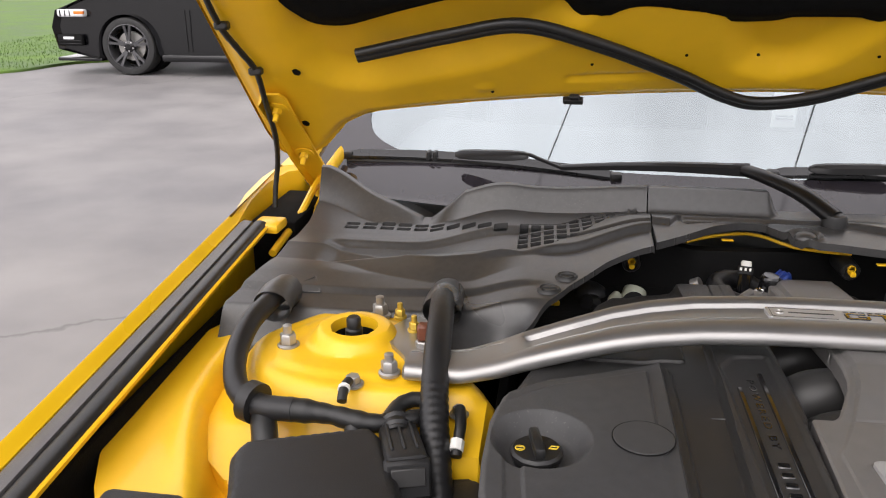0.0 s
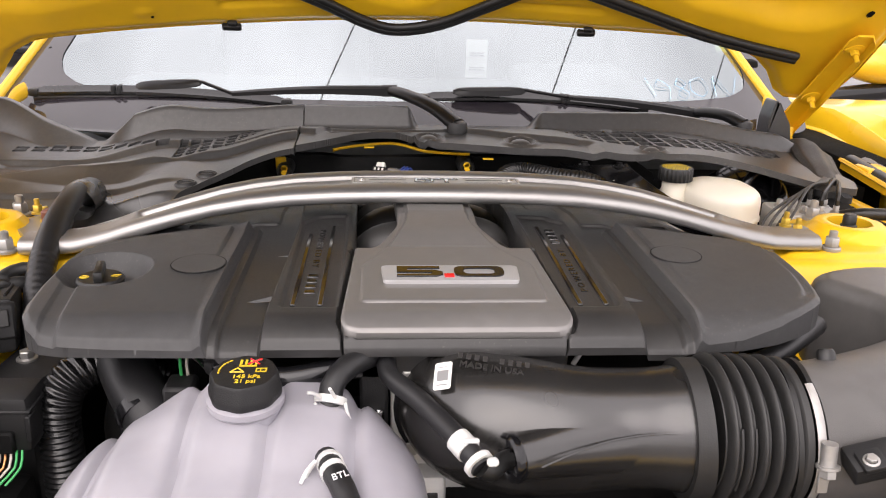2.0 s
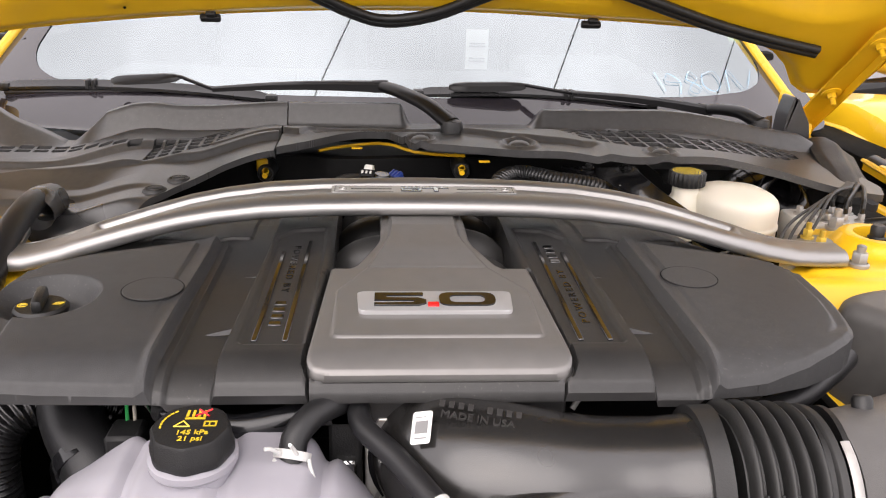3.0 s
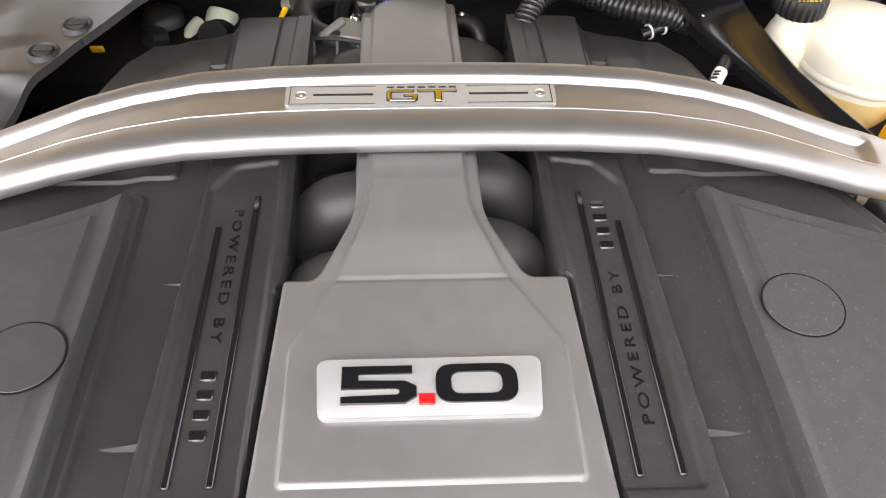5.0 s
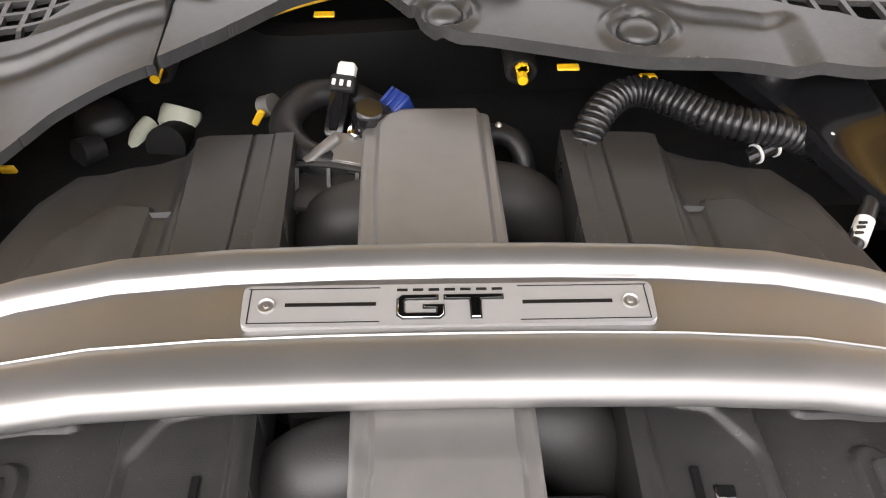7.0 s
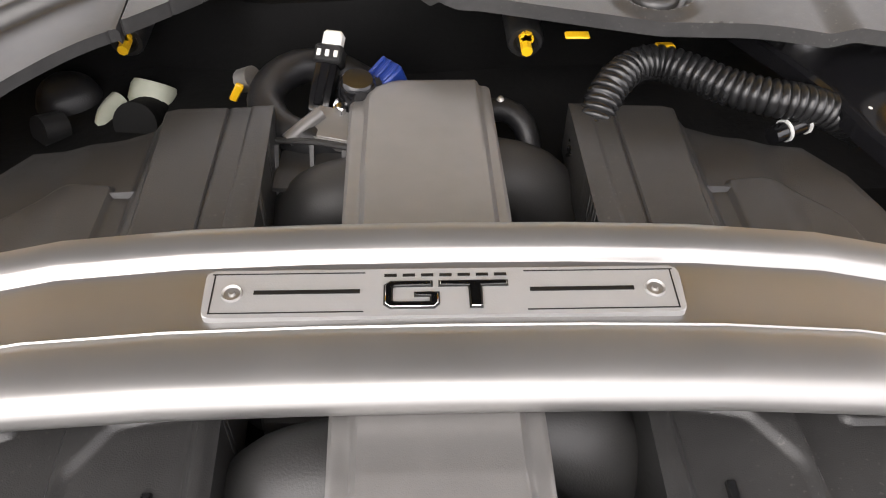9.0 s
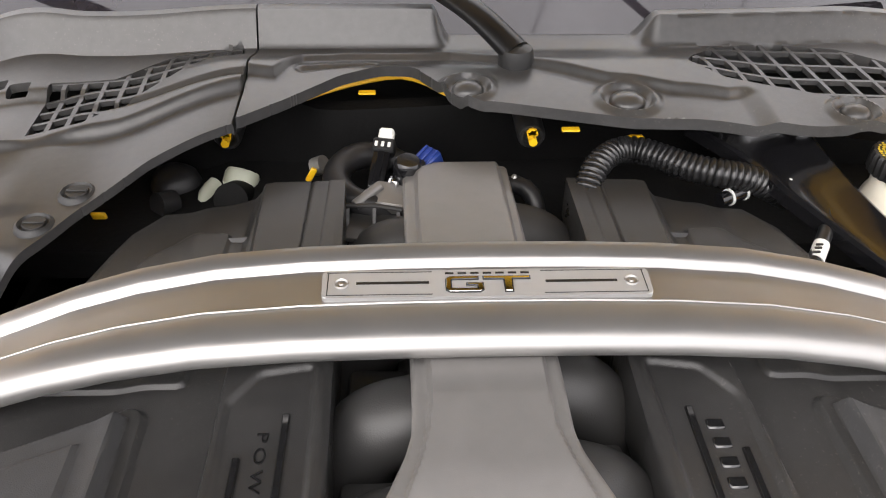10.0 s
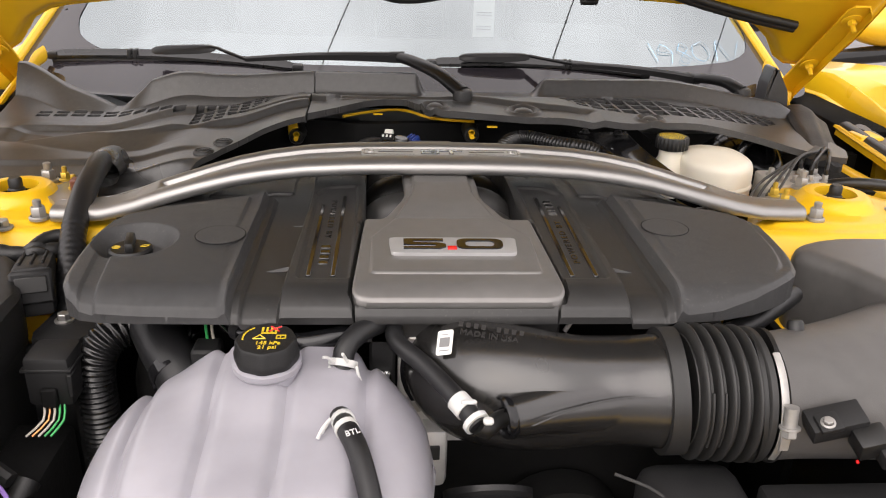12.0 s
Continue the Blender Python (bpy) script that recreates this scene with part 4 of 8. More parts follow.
def cowl_z(X, Y):
    flat = S(-0.46, -0.37, X)
    deck = (0.905 + 0.12 * (Y - 0.15)) * (1 - flat) + (0.925 + 0.03 * (Y - 0.30)) * flat + 0.008 * S(-0.35, -0.2, X) - 0.030 * S(-0.40, -0.56, X) * S(0.2, 0.36, Y) - 0.008 * S(-0.40, -0.6, X) - 0.045 * S(0.40, 0.72, X)
    # the arch over the engine stands higher
    deck = deck + 0.015 * S(-0.33, -0.215, X) * S(0.33, 0.20, X) * S(0.40, 0.34, Y)
    # front face and ledge of the wide end
    left = S(-0.33, -0.40, X)
    deck = deck - left * 0.045 * S(0.115, 0.082, Y) - left * 0.005 * S(0.165, 0.150, Y)
    deck = deck - left * 0.010 * S(0.245, 0.26, Y) * S(0.335, 0.32, Y) * S(-0.70, -0.66, X)
    # raised rib along the arch
    up = np.interp(X, [-0.203, -0.177, -0.154, -0.102, -0.065, -0.007, 0.039, 0.102, 0.140, 0.165, 0.20, 0.25, 0.27], [0.333, 0.326, 0.372, 0.383, 0.380, 0.385, 0.362, 0.333, 0.312, 0.308, 0.292, 0.290, 0.300])
    deck = deck - 0.008 * S(0.005, -0.006, Y - up) * S(-0.206, -0.202, X) * S(0.285, 0.26, X)
    cap = np.hypot(X - np.clip(X, -0.150, -0.085), Y - np.interp(X, [-0.150, -0.085], [0.344, 0.362]))
    deck = deck - 0.005 * S(0.0095, 0.003, cap)
    for cx, cy, r in ((0.006, 0.303, 0.027), (0.152, 0.279, 0.031), (0.364, 0.267, 0.026)):
        deck = deck + 0.004 * S(r + 0.003, r - 0.005, np.hypot(X - cx, Y - cy)) - 0.007 * S(r * 0.85, r * 0.62, np.hypot(X - cx, Y - cy))
    # sloping front face of the wide section
    ridge = np.interp(X, [-0.80, -0.671, -0.60, -0.506, -0.45, -0.391, -0.308, -0.203], [0.31, 0.30, 0.262, 0.231, 0.236, 0.256, 0.272, 0.312])
    fall = (0.011 * S(0.0, 0.014, ridge - Y) + 0.025 * np.clip(ridge - Y - 0.014, 0, 0.2)) * flat + 0.016 * np.clip((ridge - Y) / 0.05, 0, 1) ** 0.8 * (1 - flat)
    deck = deck - fall * S(-0.2015, -0.2045, X)
    line = np.interp(X, [-0.36, -0.203], [0.262, 0.296])
    deck = deck - 0.004 * S(0.0075, 0.0015, np.abs(Y - line - 0.028)) * S(-0.35, -0.33, X) * S(-0.2015, -0.2045, X)
    # wall in front of the wipers
    yw = 0.425 + 0.10 * np.maximum(X - 0.08, 0) ** 2 + 0.08 * S(-0.62, -0.76, X)
    h = 0.034 * S(-0.005, -0.025, X) * np.clip((X + 0.546) / 0.055, 0, 1) + 0.027 * S(0.185, 0.215, X) * S(0.74, 0.66, X)
    h = h + 0.046 * np.clip((-0.560 - X) / 0.19, 0, 1) ** 0.7
    wide = 0.019 + 0.024 * S(-0.555, -0.64, X)
    rise = h * np.clip((Y - yw + 0.024) / wide, 0, 1)
    back = -0.05 * S(yw + wide - 0.012, yw + wide + 0.014, Y)
    return deck + rise + back


def cowl():
    front = [(-0.787, 0.060), (-0.40, 0.072), (-0.362, 0.082), (-0.335, 0.118), (-0.318, 0.150), (-0.27, 0.206), (-0.20, 0.250), (-0.16, 0.284), (-0.115, 0.328), (-0.075, 0.349), (-0.045, 0.346), (-0.012, 0.300),
             (0.006, 0.278), (0.032, 0.276), (0.10, 0.258), (0.15, 0.245), (0.20, 0.243), (0.32, 0.240), (0.45, 0.252), (0.54, 0.236), (0.60, 0.212), (0.64, 0.205), (0.685, 0.205)]
    back = [(0.705, 0.25), (0.700, 0.40), (0.715, 0.52), (0.69, 0.57), (0.55, 0.54), (0.30, 0.50), (0.10, 0.49), (-0.10, 0.49), (-0.30, 0.505), (-0.55, 0.55), (-0.72, 0.60), (-0.765, 0.56), (-0.748, 0.40), (-0.758, 0.22)]
    out = rnd(front + back, 0.008, 3)
    slots = [[(x - 0.0105, y - 0.009), (x + 0.0115, y - 0.009), (x + 0.0105, y + 0.009), (x - 0.0115, y + 0.009)] for x, y in SLOTS[6:]]
    slots += [[(x - 0.0115, y - 0.0055), (x + 0.0115, y - 0.0055), (x + 0.0115, y + 0.0055), (x - 0.0115, y + 0.0055)] for x, yc in SLOTS[:6] for y in (yc - 0.0085, yc + 0.0055)]
    th = thing("cowl_panel", (0, 0.3, 0.86), "dark grey plastic cowl panel with vent grilles", "cowl panel")
    left = [p for p in clip_x(out, SEAM_X - 0.001, False)]
    right = [p for p in clip_x(out, SEAM_X + 0.001, True)]
    me = field("wide_section", -0.80, -0.19, 0.06, 0.61, 0.0022, cowl_z, left, holes=[GRILLE_L] + slots, skirt=0.009)
    part("wide_section", me, COWL, th, "wide moulded section with a raised warning triangle")
    me = field("narrow_section", -0.21, 0.83, 0.09, 0.60, 0.0022, cowl_z, right, holes=[GRILLE_R], skirt=0.011)
    part("narrow_section", me, COWL, th, "narrow arched section with push clips")

    def lattice(poly, ax, ay, pitch_a, pitch_b, name):
        b = bmesh.new()
        lo = Vector((min(p[0] for p in poly), min(p[1] for p in poly)))
        hi = Vector((max(p[0] for p in poly), max(p[1] for p in poly)))
        c = (lo + hi) / 2
        R = (hi - lo).length / 2 + 0.02
        for d, pitch in ((Vector(ax).normalized(), pitch_a), (Vector(ay).normalized(), pitch_b)):
            n = Vector((-d.y, d.x))
            k = -int(R / pitch)
            while k * pitch < R:
                run = []
                for i in range(int(2 * R / 0.006)):
                    p = c + n * (k * pitch) + d * (-R + i * 0.006)
                    ok = poly_sd(np.array([p.x]), np.array([p.y]), poly)[0] < 0.004
                    if ok:
                        run.append(p)
                    if (not ok or i == int(2 * R / 0.006) - 1) and run:
                        if len(run) > 1:
                            P = [Vector((q.x, q.y, float(cowl_z(np.array(q.x), np.array(q.y))) - 0.001)) for q in run]
                            rows = [[p - Vector((n.x, n.y, 0)) * 0.0021, p + Vector((n.x, n.y, 0)) * 0.0021, p + Vector((n.x * 0.0021, n.y * 0.0021, -0.005)), p - Vector((n.x * 0.0021, n.y * 0.0021, 0.005))] for p in P]
                            loft(rows, bm=b)
                        run = []
                k += 1
        part(name, b, COWL, th, "square-mesh vent grille", smooth=False)
    lattice(GRILLE_L, (-0.04, 1), (1, 0.12), 0.0190, 0.0190, "grille")
    lattice(GRILLE_R, (-0.10, 1), (1, -0.06), 0.0265, 0.0300, "grille")
    # near-black slab under the grilles, coloured for the trough's shade
    part("cowl_trough_shade", box((-0.76, 0.20, 0.80), (0.76, 0.56, 0.83), 0.0), DEPTH_BLACK, th)
    # push clips
    for x, y, r in ((0.006, 0.303, 0.015), (0.152, 0.279, 0.017), (0.364, 0.267, 0.014)):
        z = float(cowl_z(np.array(x), np.array(y)))
        b = lathe([(0, 0.0085), (r * 0.45, 0.0080), (r * 0.80, 0.0055), (r * 0.98, 0.0020), (r * 1.02, -0.004)], Matrix.Translation((x, y, z)), 24)
        part("push_clip", b, COWL, th, "round plastic push clip")
    for x, y in ((-0.322, 0.176), (-0.344, 0.137), (-0.752, 0.088)):
        z = float(cowl_z(np.array(x), np.array(y)))
        b = lathe([(0, 0.003), (0.009, 0.003), (0.0098, 0.001), (0.0105, 0.001), (0.0125, 0.0035), (0.0155, 0.001), (0.017, -0.004)], Matrix.Translation((x, y, z)), 18)
        box((x - 0.0085, y - 0.0012, z + 0.002), (x + 0.0085, y + 0.0012, z + 0.0042), 0.0005, 1, bm=b)
        part("screw_clip", b, RUBBER, th, "black screw clip")
    # end cap towards the fender
    E = rnd([(0.618, 0.214), (0.672, 0.192), (0.700, 0.25), (0.722, 0.33), (0.755, 0.42), (0.745, 0.50), (0.705, 0.50), (0.675, 0.40), (0.655, 0.32)], 0.012)
    me = field("end_cap", 0.595, 0.76, 0.18, 0.51, 0.004, lambda X, Y: 0.880 + 0.08 * (Y - 0.19) + 0.007 * S(0.010, -0.006, (X - 0.70) - 0.35 * (Y - 0.33)) - 0.006 * S(-0.012, 0.0, poly_sd(X, Y, E)), E, skirt=0.010)
    part("end_cap", me, BOX, th, "stepped grey end cap by the hinge")
    F = rnd([(0.664, 0.90), (0.666, 0.945), (0.674, 0.978), (0.682, 0.978), (0.698, 0.950), (0.708, 0.935), (0.716, 0.89)], 0.006)
    part("end_fin", prism(F, -0.545, -0.50, 0.009, place=Matrix(((1, 0, 0, 0), (0, 0, -1, 0), (0, 1, 0, 0), (0, 0, 0, 1)))), COWL, th, "upright grey end fin beside the glass")
    # warning triangle
    tri = [Vector((-0.705, 0.150, 0)), Vector((-0.655, 0.152, 0)), Vector((-0.672, 0.185, 0)), Vector((-0.705, 0.150, 0))]
    for p in tri:
        p.z = float(cowl_z(np.array(p.x), np.array(p.y))) + 0.001
    b = bmesh.new()
    for a, c in zip(tri, tri[1:]):
        tube([a, (a + c) / 2, c], 0.0012, 5, bm=b)
    part("warning_triangle", b, COWL, th)
    # ports for the wiring
    for x, y, z in ((-0.695, 0.095, 0.885), (-0.475, 0.10, 0.890)):
        P = [(x, y + 0.035, z + 0.002), (x, y + 0.0, z + 0.006), (x, y - 0.022, z + 0.002)]
        part("wiring_port", tube(P, lambda s, f: 0.0225 + 0.002 * f, 16, 0.01, caps=False), COWL, th)
    return th


def clip_x(P, x, keep_right):
    out = []
    for i in range(len(P)):
        a, b = P[i - 1], P[i]
        ia, ib = (a[0] >= x) == keep_right, (b[0] >= x) == keep_right
        if ia != ib:
            t = (x - a[0]) / (b[0] - a[0])
            out.append((x, a[1] + t * (b[1] - a[1])))
        if ib:
            out.append(b)
    return out


cowl()


# ---- engine cover ----
BACK = [(0.350, -0.050), (0.322, -0.010), (0.298, 0.060), (0.281, 0.130), (0.272, 0.160), (0.252, 0.190), (0.202, 0.197), (0.193, 0.200), (0.173, 0.211), (0.160, 0.216), (0.098, 0.218), (0.094, -0.155), (0.098, -0.16)]
HALF = {1: [(0.098, -0.356), (0.206, -0.356), (0.262, -0.350), (0.300, -0.338), (0.326, -0.324), (0.346, -0.309), (0.358, -0.297), (0.366, -0.282), (0.371, -0.262), (0.375, -0.234), (0.377, -0.162), (0.375, -0.10)] + BACK,
        -1: [(0.098, -0.356), (0.212, -0.356), (0.300, -0.354), (0.338, -0.352), (0.358, -0.347), (0.371, -0.336), (0.379, -0.320), (0.383, -0.300), (0.385, -0.26), (0.384, -0.20), (0.376, -0.15), (0.366, -0.10)] + BACK}
SIDE = [(0.217, -0.40), (0.45, -0.40), (0.45, -0.19), (0.388, -0.155), (0.340, -0.114), (0.275, -0.085), (0.218, -0.058)]
PLATE_R = [(0.090, -0.346), (0.1005, -0.3435), (0.1045, -0.334), (0.0975, -0.152), (0.0955, -0.150), (0.072, -0.150), (0.066, -0.144), (0.0465, -0.103), (0.0430, -0.090), (0.0420, -0.07), (0.0400, 0.10), (0.0385, 0.241)]
PLATE_L = [(-0.027, 0.241), (-0.0560, 0.220), (-0.0535, 0.10), (-0.0500, -0.07), (-0.0505, -0.090), (-0.054, -0.103), (-0.072, -0.144), (-0.078, -0.150), (-0.0955, -0.150), (-0.0975, -0.152), (-0.1045, -0.334), (-0.1005, -0.3435), (-0.090, -0.346)]
RAIL = [(0.10, -0.40), (0.172, -0.40), (0.163, -0.045), (0.161, 0.0), (0.165, 0.10), (0.171, 0.25), (0.086, 0.25)]
TRAY = [(0.106, -0.308), (0.157, -0.308), (0.157, -0.055), (0.140, -0.030), (0.106, -0.024)]
REAR_PANEL = [(0.188, -0.03), (0.188, 0.150), (0.220, 0.152), (0.252, 0.120), (0.262, 0.07), (0.285, 0.0), (0.30, -0.03)]


def cover_shift(Y):
    """Sideways shift that fits the cover to the camera's view, more at the back."""
    return 0.003 + 0.005 * S(-0.12, 0.06, Y)


def front_roll(Y):
    return 0.016 * np.clip((-0.318 - Y) / 0.038, 0, 1) ** 2


def cover_z(X, Y, side):
    A = np.abs(X + cover_shift(Y))
    z = 0.898 + 0 * A
    d = poly_sd(A, Y, RAIL)
    z = z + (0.013 - 0.006 * S(-0.02, 0.06, Y)) * S(0.0022, -0.0022, d)
    # the back falls away towards the firewall
    z = z - 0.012 * np.clip((Y - 0.02) / 0.195, 0, 1)
    z = z - 0.0038 * S(0.0028, -0.0022, poly_sd(A, Y, rnd(TRAY, 0.005)))
    # joint line along the rail's back half
    z = z - 0.0016 * S(0.0013, 0.0004, np.abs(A - 0.127)) * S(0.0, 0.02, Y)
    z = z + 0.0010 * S(0.0008, -0.0008, A - 0.112) * S(0.0, 0.02, Y)
    d = poly_sd(A, Y, rnd(SIDE, 0.002))
    z = z + 0.014 * S(0.002, -0.004, d) + 0.005 * np.where(A < 0.27, S(0.0125, 0.0080, d), S(0.002, -0.004, d))
    # bevel line along the side panel's far edge
    z = z - 0.004 * S(-0.020, -0.0165, d) * S(-0.30, -0.10, Y) * S(0.21, 0.235, A)
    # low end under the bar, with a shallow raised panel
    z = z - 0.006 * S(0.0, 0.10, Y) * S(0.170, 0.178, A)
    z = z + 0.0032 * S(0.0016, -0.0016, poly_sd(A, Y, rnd(REAR_PANEL, 0.006)))
    # gap round the centre plate
    z = z - 0.009 * S(0.0046, 0.0022, poly_sd(X, Y, PLATE_R + PLATE_L))
    # edges roll over
    out = poly_sd(A, Y, HALF[side])
    z = z - 0.0045 * S(-0.0055, 0.001, out) * S(0.3, -0.2, Y) - front_roll(Y)
    z = z - 0.007 * np.clip((-0.20 - Y) / 0.145, 0, 1) ** 1.3 * S(0.0, -0.012, d)
    # stepped border along the outer edge
    if side > 0:
        z = z - 0.0035 * S(-0.0185, -0.0135, out) * S(0.30, 0.325, A) * S(-0.30, -0.275, Y)
    if side < 0:
        r = np.hypot((X + 0.340), (Y + 0.224))
        z = np.where(r < 0.052, np.minimum(z, 0.896 + 0.023 * S(0.027, 0.050, r)), z)
        z = z - 0.0035 * S(0.0098, 0.0056, np.abs(X + 0.358 + 0.10 * (Y + 0.3))) * S(-0.245, -0.262, Y)
    return z


def engine_cover():
    e = thing("engine_cover", (0, -0.08, 0.86), "black moulded engine cover with a satin grey centre plate", "engine cover")
    for side in (-1, 1):
        out = [(side * a - float(cover_shift(np.array(b))), b) for a, b in HALF[side]]
        x0, x1 = (0.075, 0.41) if side > 0 else (-0.42, -0.08)
        me = field("cover_half", x0, x1, -0.37, 0.23, 0.0012, lambda X, Y: cover_z(X, Y, side), out, floor=lambda X, Y: 0.8835 - 0.03 * S(-0.30, 0.05, Y))
        c = part("cover_half", me, COVER, e, "textured black plastic cover half", angle=30)
        # the raised outer panel takes a lighter copy of the cover's plastic
        c.data.materials.append(PANEL)
        n = len(c.data.polygons)
        mid = np.zeros(n * 3)
        c.data.polygons.foreach_get("center", mid)
        mid = mid.reshape(n, 3) + np.array(ORIGIN[c])
        c.data.polygons.foreach_set("material_index", (poly_sd(np.abs(mid[:, 0] + cover_shift(mid[:, 1])), mid[:, 1], SIDE) < 0.001).astype(np.int32))
        for x in (0.122, 0.147):
            b = box((side * x - 0.0056, -0.300, 0.9060), (side * x - 0.0008, -0.062 if x < 0.13 else -0.094, 0.9092), 0.0008, 1)
            part("slot_trim", b, PIANO, c, "polished black trim bar")
        m = Matrix.Translation((side * 0.1345 - 0.003, -0.137 if side < 0 else -0.205, 0.9065)) @ Matrix.Rotation(radians(-90 * -side), 4, "Z")
        me = letters("POWERED BY", 0.0098, m, 0.0016, 1.62, 0.0, 1.36)
        part("lettering", me, PIANO, c, "raised polished black lettering", smooth=False)
        for i in range(4):
            y = -0.224 - 0.0140 * i if side < 0 else -0.118 + 0.0140 * i
            part("raised_bar", box((side * 0.1345 - 0.0085, y - 0.004, 0.905), (side * 0.1345 + 0.0025, y + 0.004, 0.9085), 0.001, 1), PIANO, c)
        # slim wedges across the channel, tall at the rail and running out towards the panel
        for y0, h in ((-0.140, 0.0014), (-0.268, 0.0014), (0.142, 0.0016)):
            b = bmesh.new()
            sh = float(cover_shift(np.array(y0)))
            xa = 0.166 if y0 < 0.1 else 0.172
            zs = [float(cover_z(np.array([side * q - sh]), np.array([y0 - 0.004]), side)[0]) for q in (xa + 0.003, xa + 0.026)]
            pts = [(xa, y0, zs[0] - 0.003), (xa, y0, zs[0] + h), (xa, y0 - 0.0035, zs[0] - 0.003), (xa + 0.036, y0 + 0.001, zs[1] - 0.002), (xa + 0.036, y0 - 0.0005, zs[1] - 0.002)]
            v = [b.verts.new((side * x - sh, y, z)) for x, y, z in pts]
            for f in ((0, 1, 2), (1, 3, 4, 2), (0, 3, 1), (0, 2, 4, 3)):
                b.faces.new([v[i] for i in f])
            part("wedge_mark", b, PANEL, c, smooth=False)
    band = rnd([(-0.101, -0.356), (0.095, -0.356), (0.095, -0.336), (-0.101, -0.336)], 0.0005, 1)
    me = field("front_band", -0.103, 0.097, -0.358, -0.334, 0.0016,
               lambda X, Y: 0.911 - front_roll(Y) - 0.0045 * S(-0.3505, -0.357, Y) - 0.009 * S(0.0046, 0.0022, poly_sd(X, Y, PLATE_R + PLATE_L)), band, floor=0.8835)
    part("front_band", me, COVER, e)
    part("under_band", box((-0.10, -0.345, 0.855), (0.10, -0.16, 0.885), 0.003, 1), COVER, e)
    # satin centre plate with its tongue
    out = rnd(PLATE_R + PLATE_L, 0.004)
    rim = rnd([(0.086, -0.302), (0.0875, -0.21), (0.0560, -0.152), (0.0375, -0.108), (0.032, -0.090), (0.0305, -0.07), (0.0285, 0.29), (-0.0445, 0.29), (-0.0415, 0.10), (-0.0380, -0.07), (-0.040, -0.090), (-0.0445, -0.108), (-0.0610, -0.152), (-0.0875, -0.21), (-0.086, -0.302)], 0.003)

    def plate(X, Y):
        z = 0.9125 - front_roll(Y) + 0.0125 * np.clip((Y + 0.152) / 0.085, 0, 1) - 0.032 * np.clip((Y + 0.04) / 0.28, 0, 1)
        d = poly_sd(X, Y, rim)
        deep = 0.0022 + 0.0030 * S(-0.15, -0.11, Y)
        z = z + deep * np.clip((0.0010 + 0.35 * deep - d) / (0.0010 + 0.35 * deep), 0, 1)
        # crease where the tongue rises from the plate
        z = z - 0.0012 * S(0.0016, 0.0004, np.abs(Y + 0.153)) * S(0.001, -0.001, d)
        return z - 0.002 * S(-0.002, 0.0, poly_sd(X, Y, out))
    me = field("centre_plate", -0.108, 0.108, -0.352, 0.246, 0.0016, plate, out, skirt=0.016)
    part("centre_plate", me, PLATE, e, "satin grey centre plate with a tongue reaching under the bar")
    # badge
    Q = rnd([(-0.0665, -0.2635), (0.0665, -0.2635), (0.0695, -0.2215), (-0.0695, -0.2215)], 0.006)
    b5 = part("badge", prism(Q, 0.9145, 0.9185, 0.001), BRUSHED, e, "brushed silver badge reading 5.0")
    seg = 0.9184
    # figure five
    five = [(-0.0535, -0.2275), (-0.0105, -0.2275), (-0.0105, -0.2335), (-0.0435, -0.2335), (-0.0435, -0.2385), (-0.0150, -0.2385), (-0.0080, -0.2425), (-0.0080, -0.2500),
            (-0.0150, -0.2545), (-0.0535, -0.2545), (-0.0535, -0.2490), (-0.0200, -0.2490), (-0.0180, -0.2478), (-0.0180, -0.2452), (-0.0200, -0.2440), (-0.0535, -0.2440)]
    part("figure", prism(five, seg - 0.001, seg + 0.0016, 0.0004, 1), GLOSSBLACK, b5, "gloss black figure five")
    ring = bmesh.new()
    A = rnd([(0.0035, -0.2275), (0.0535, -0.2275), (0.0535, -0.2545), (0.0035, -0.2545)], 0.011, 6)
    B = rnd([(0.0130, -0.2330), (0.0440, -0.2330), (0.0440, -0.2490), (0.0130, -0.2490)], 0.0065, 6)
    n = len(A)
    for z in (seg - 0.001, seg + 0.0016):
        va, vb = [ring.verts.new((*p, z)) for p in A], [ring.verts.new((*p, z)) for p in B]
        for i in range(n):
            ring.faces.new((va[i - 1], va[i], vb[i], vb[i - 1]))
    ring.verts.ensure_lookup_table()
    for o in (0, n):
        for i in range(n):
            j = (i - 1) % n
            ring.faces.new((ring.verts[o + j], ring.verts[o + i], ring.verts[2 * n + o + i], ring.verts[2 * n + o + j]))
    part("figure", ring, GLOSSBLACK, b5, "gloss black figure nought")
    part("point", box((-0.0068, -0.2555, seg - 0.001), (0.0030, -0.2480, seg + 0.0018), 0.0005, 1), RED, b5, "red square point")
    # round plugs
    for cx, cy in ((-0.252, -0.213), (0.250, -0.184)):
        part("round_plug", lathe([(0, 0.9177), (0.0258, 0.9177), (0.0264, 0.9172), (0.0264, 0.912)], Matrix.Translation((cx, cy, 0)), 48), PANEL, e)
        # near-black ring laid on the panel in place of the gap's shade
        part("plug_gap_shade", lathe([(0.0262, 0.9168), (0.0262, 0.9173), (0.0274, 0.9173), (0.0274, 0.9168)], Matrix.Translation((cx, cy, 0)), 48), DEPTH_BLACK, e)
    return e


engine_cover()


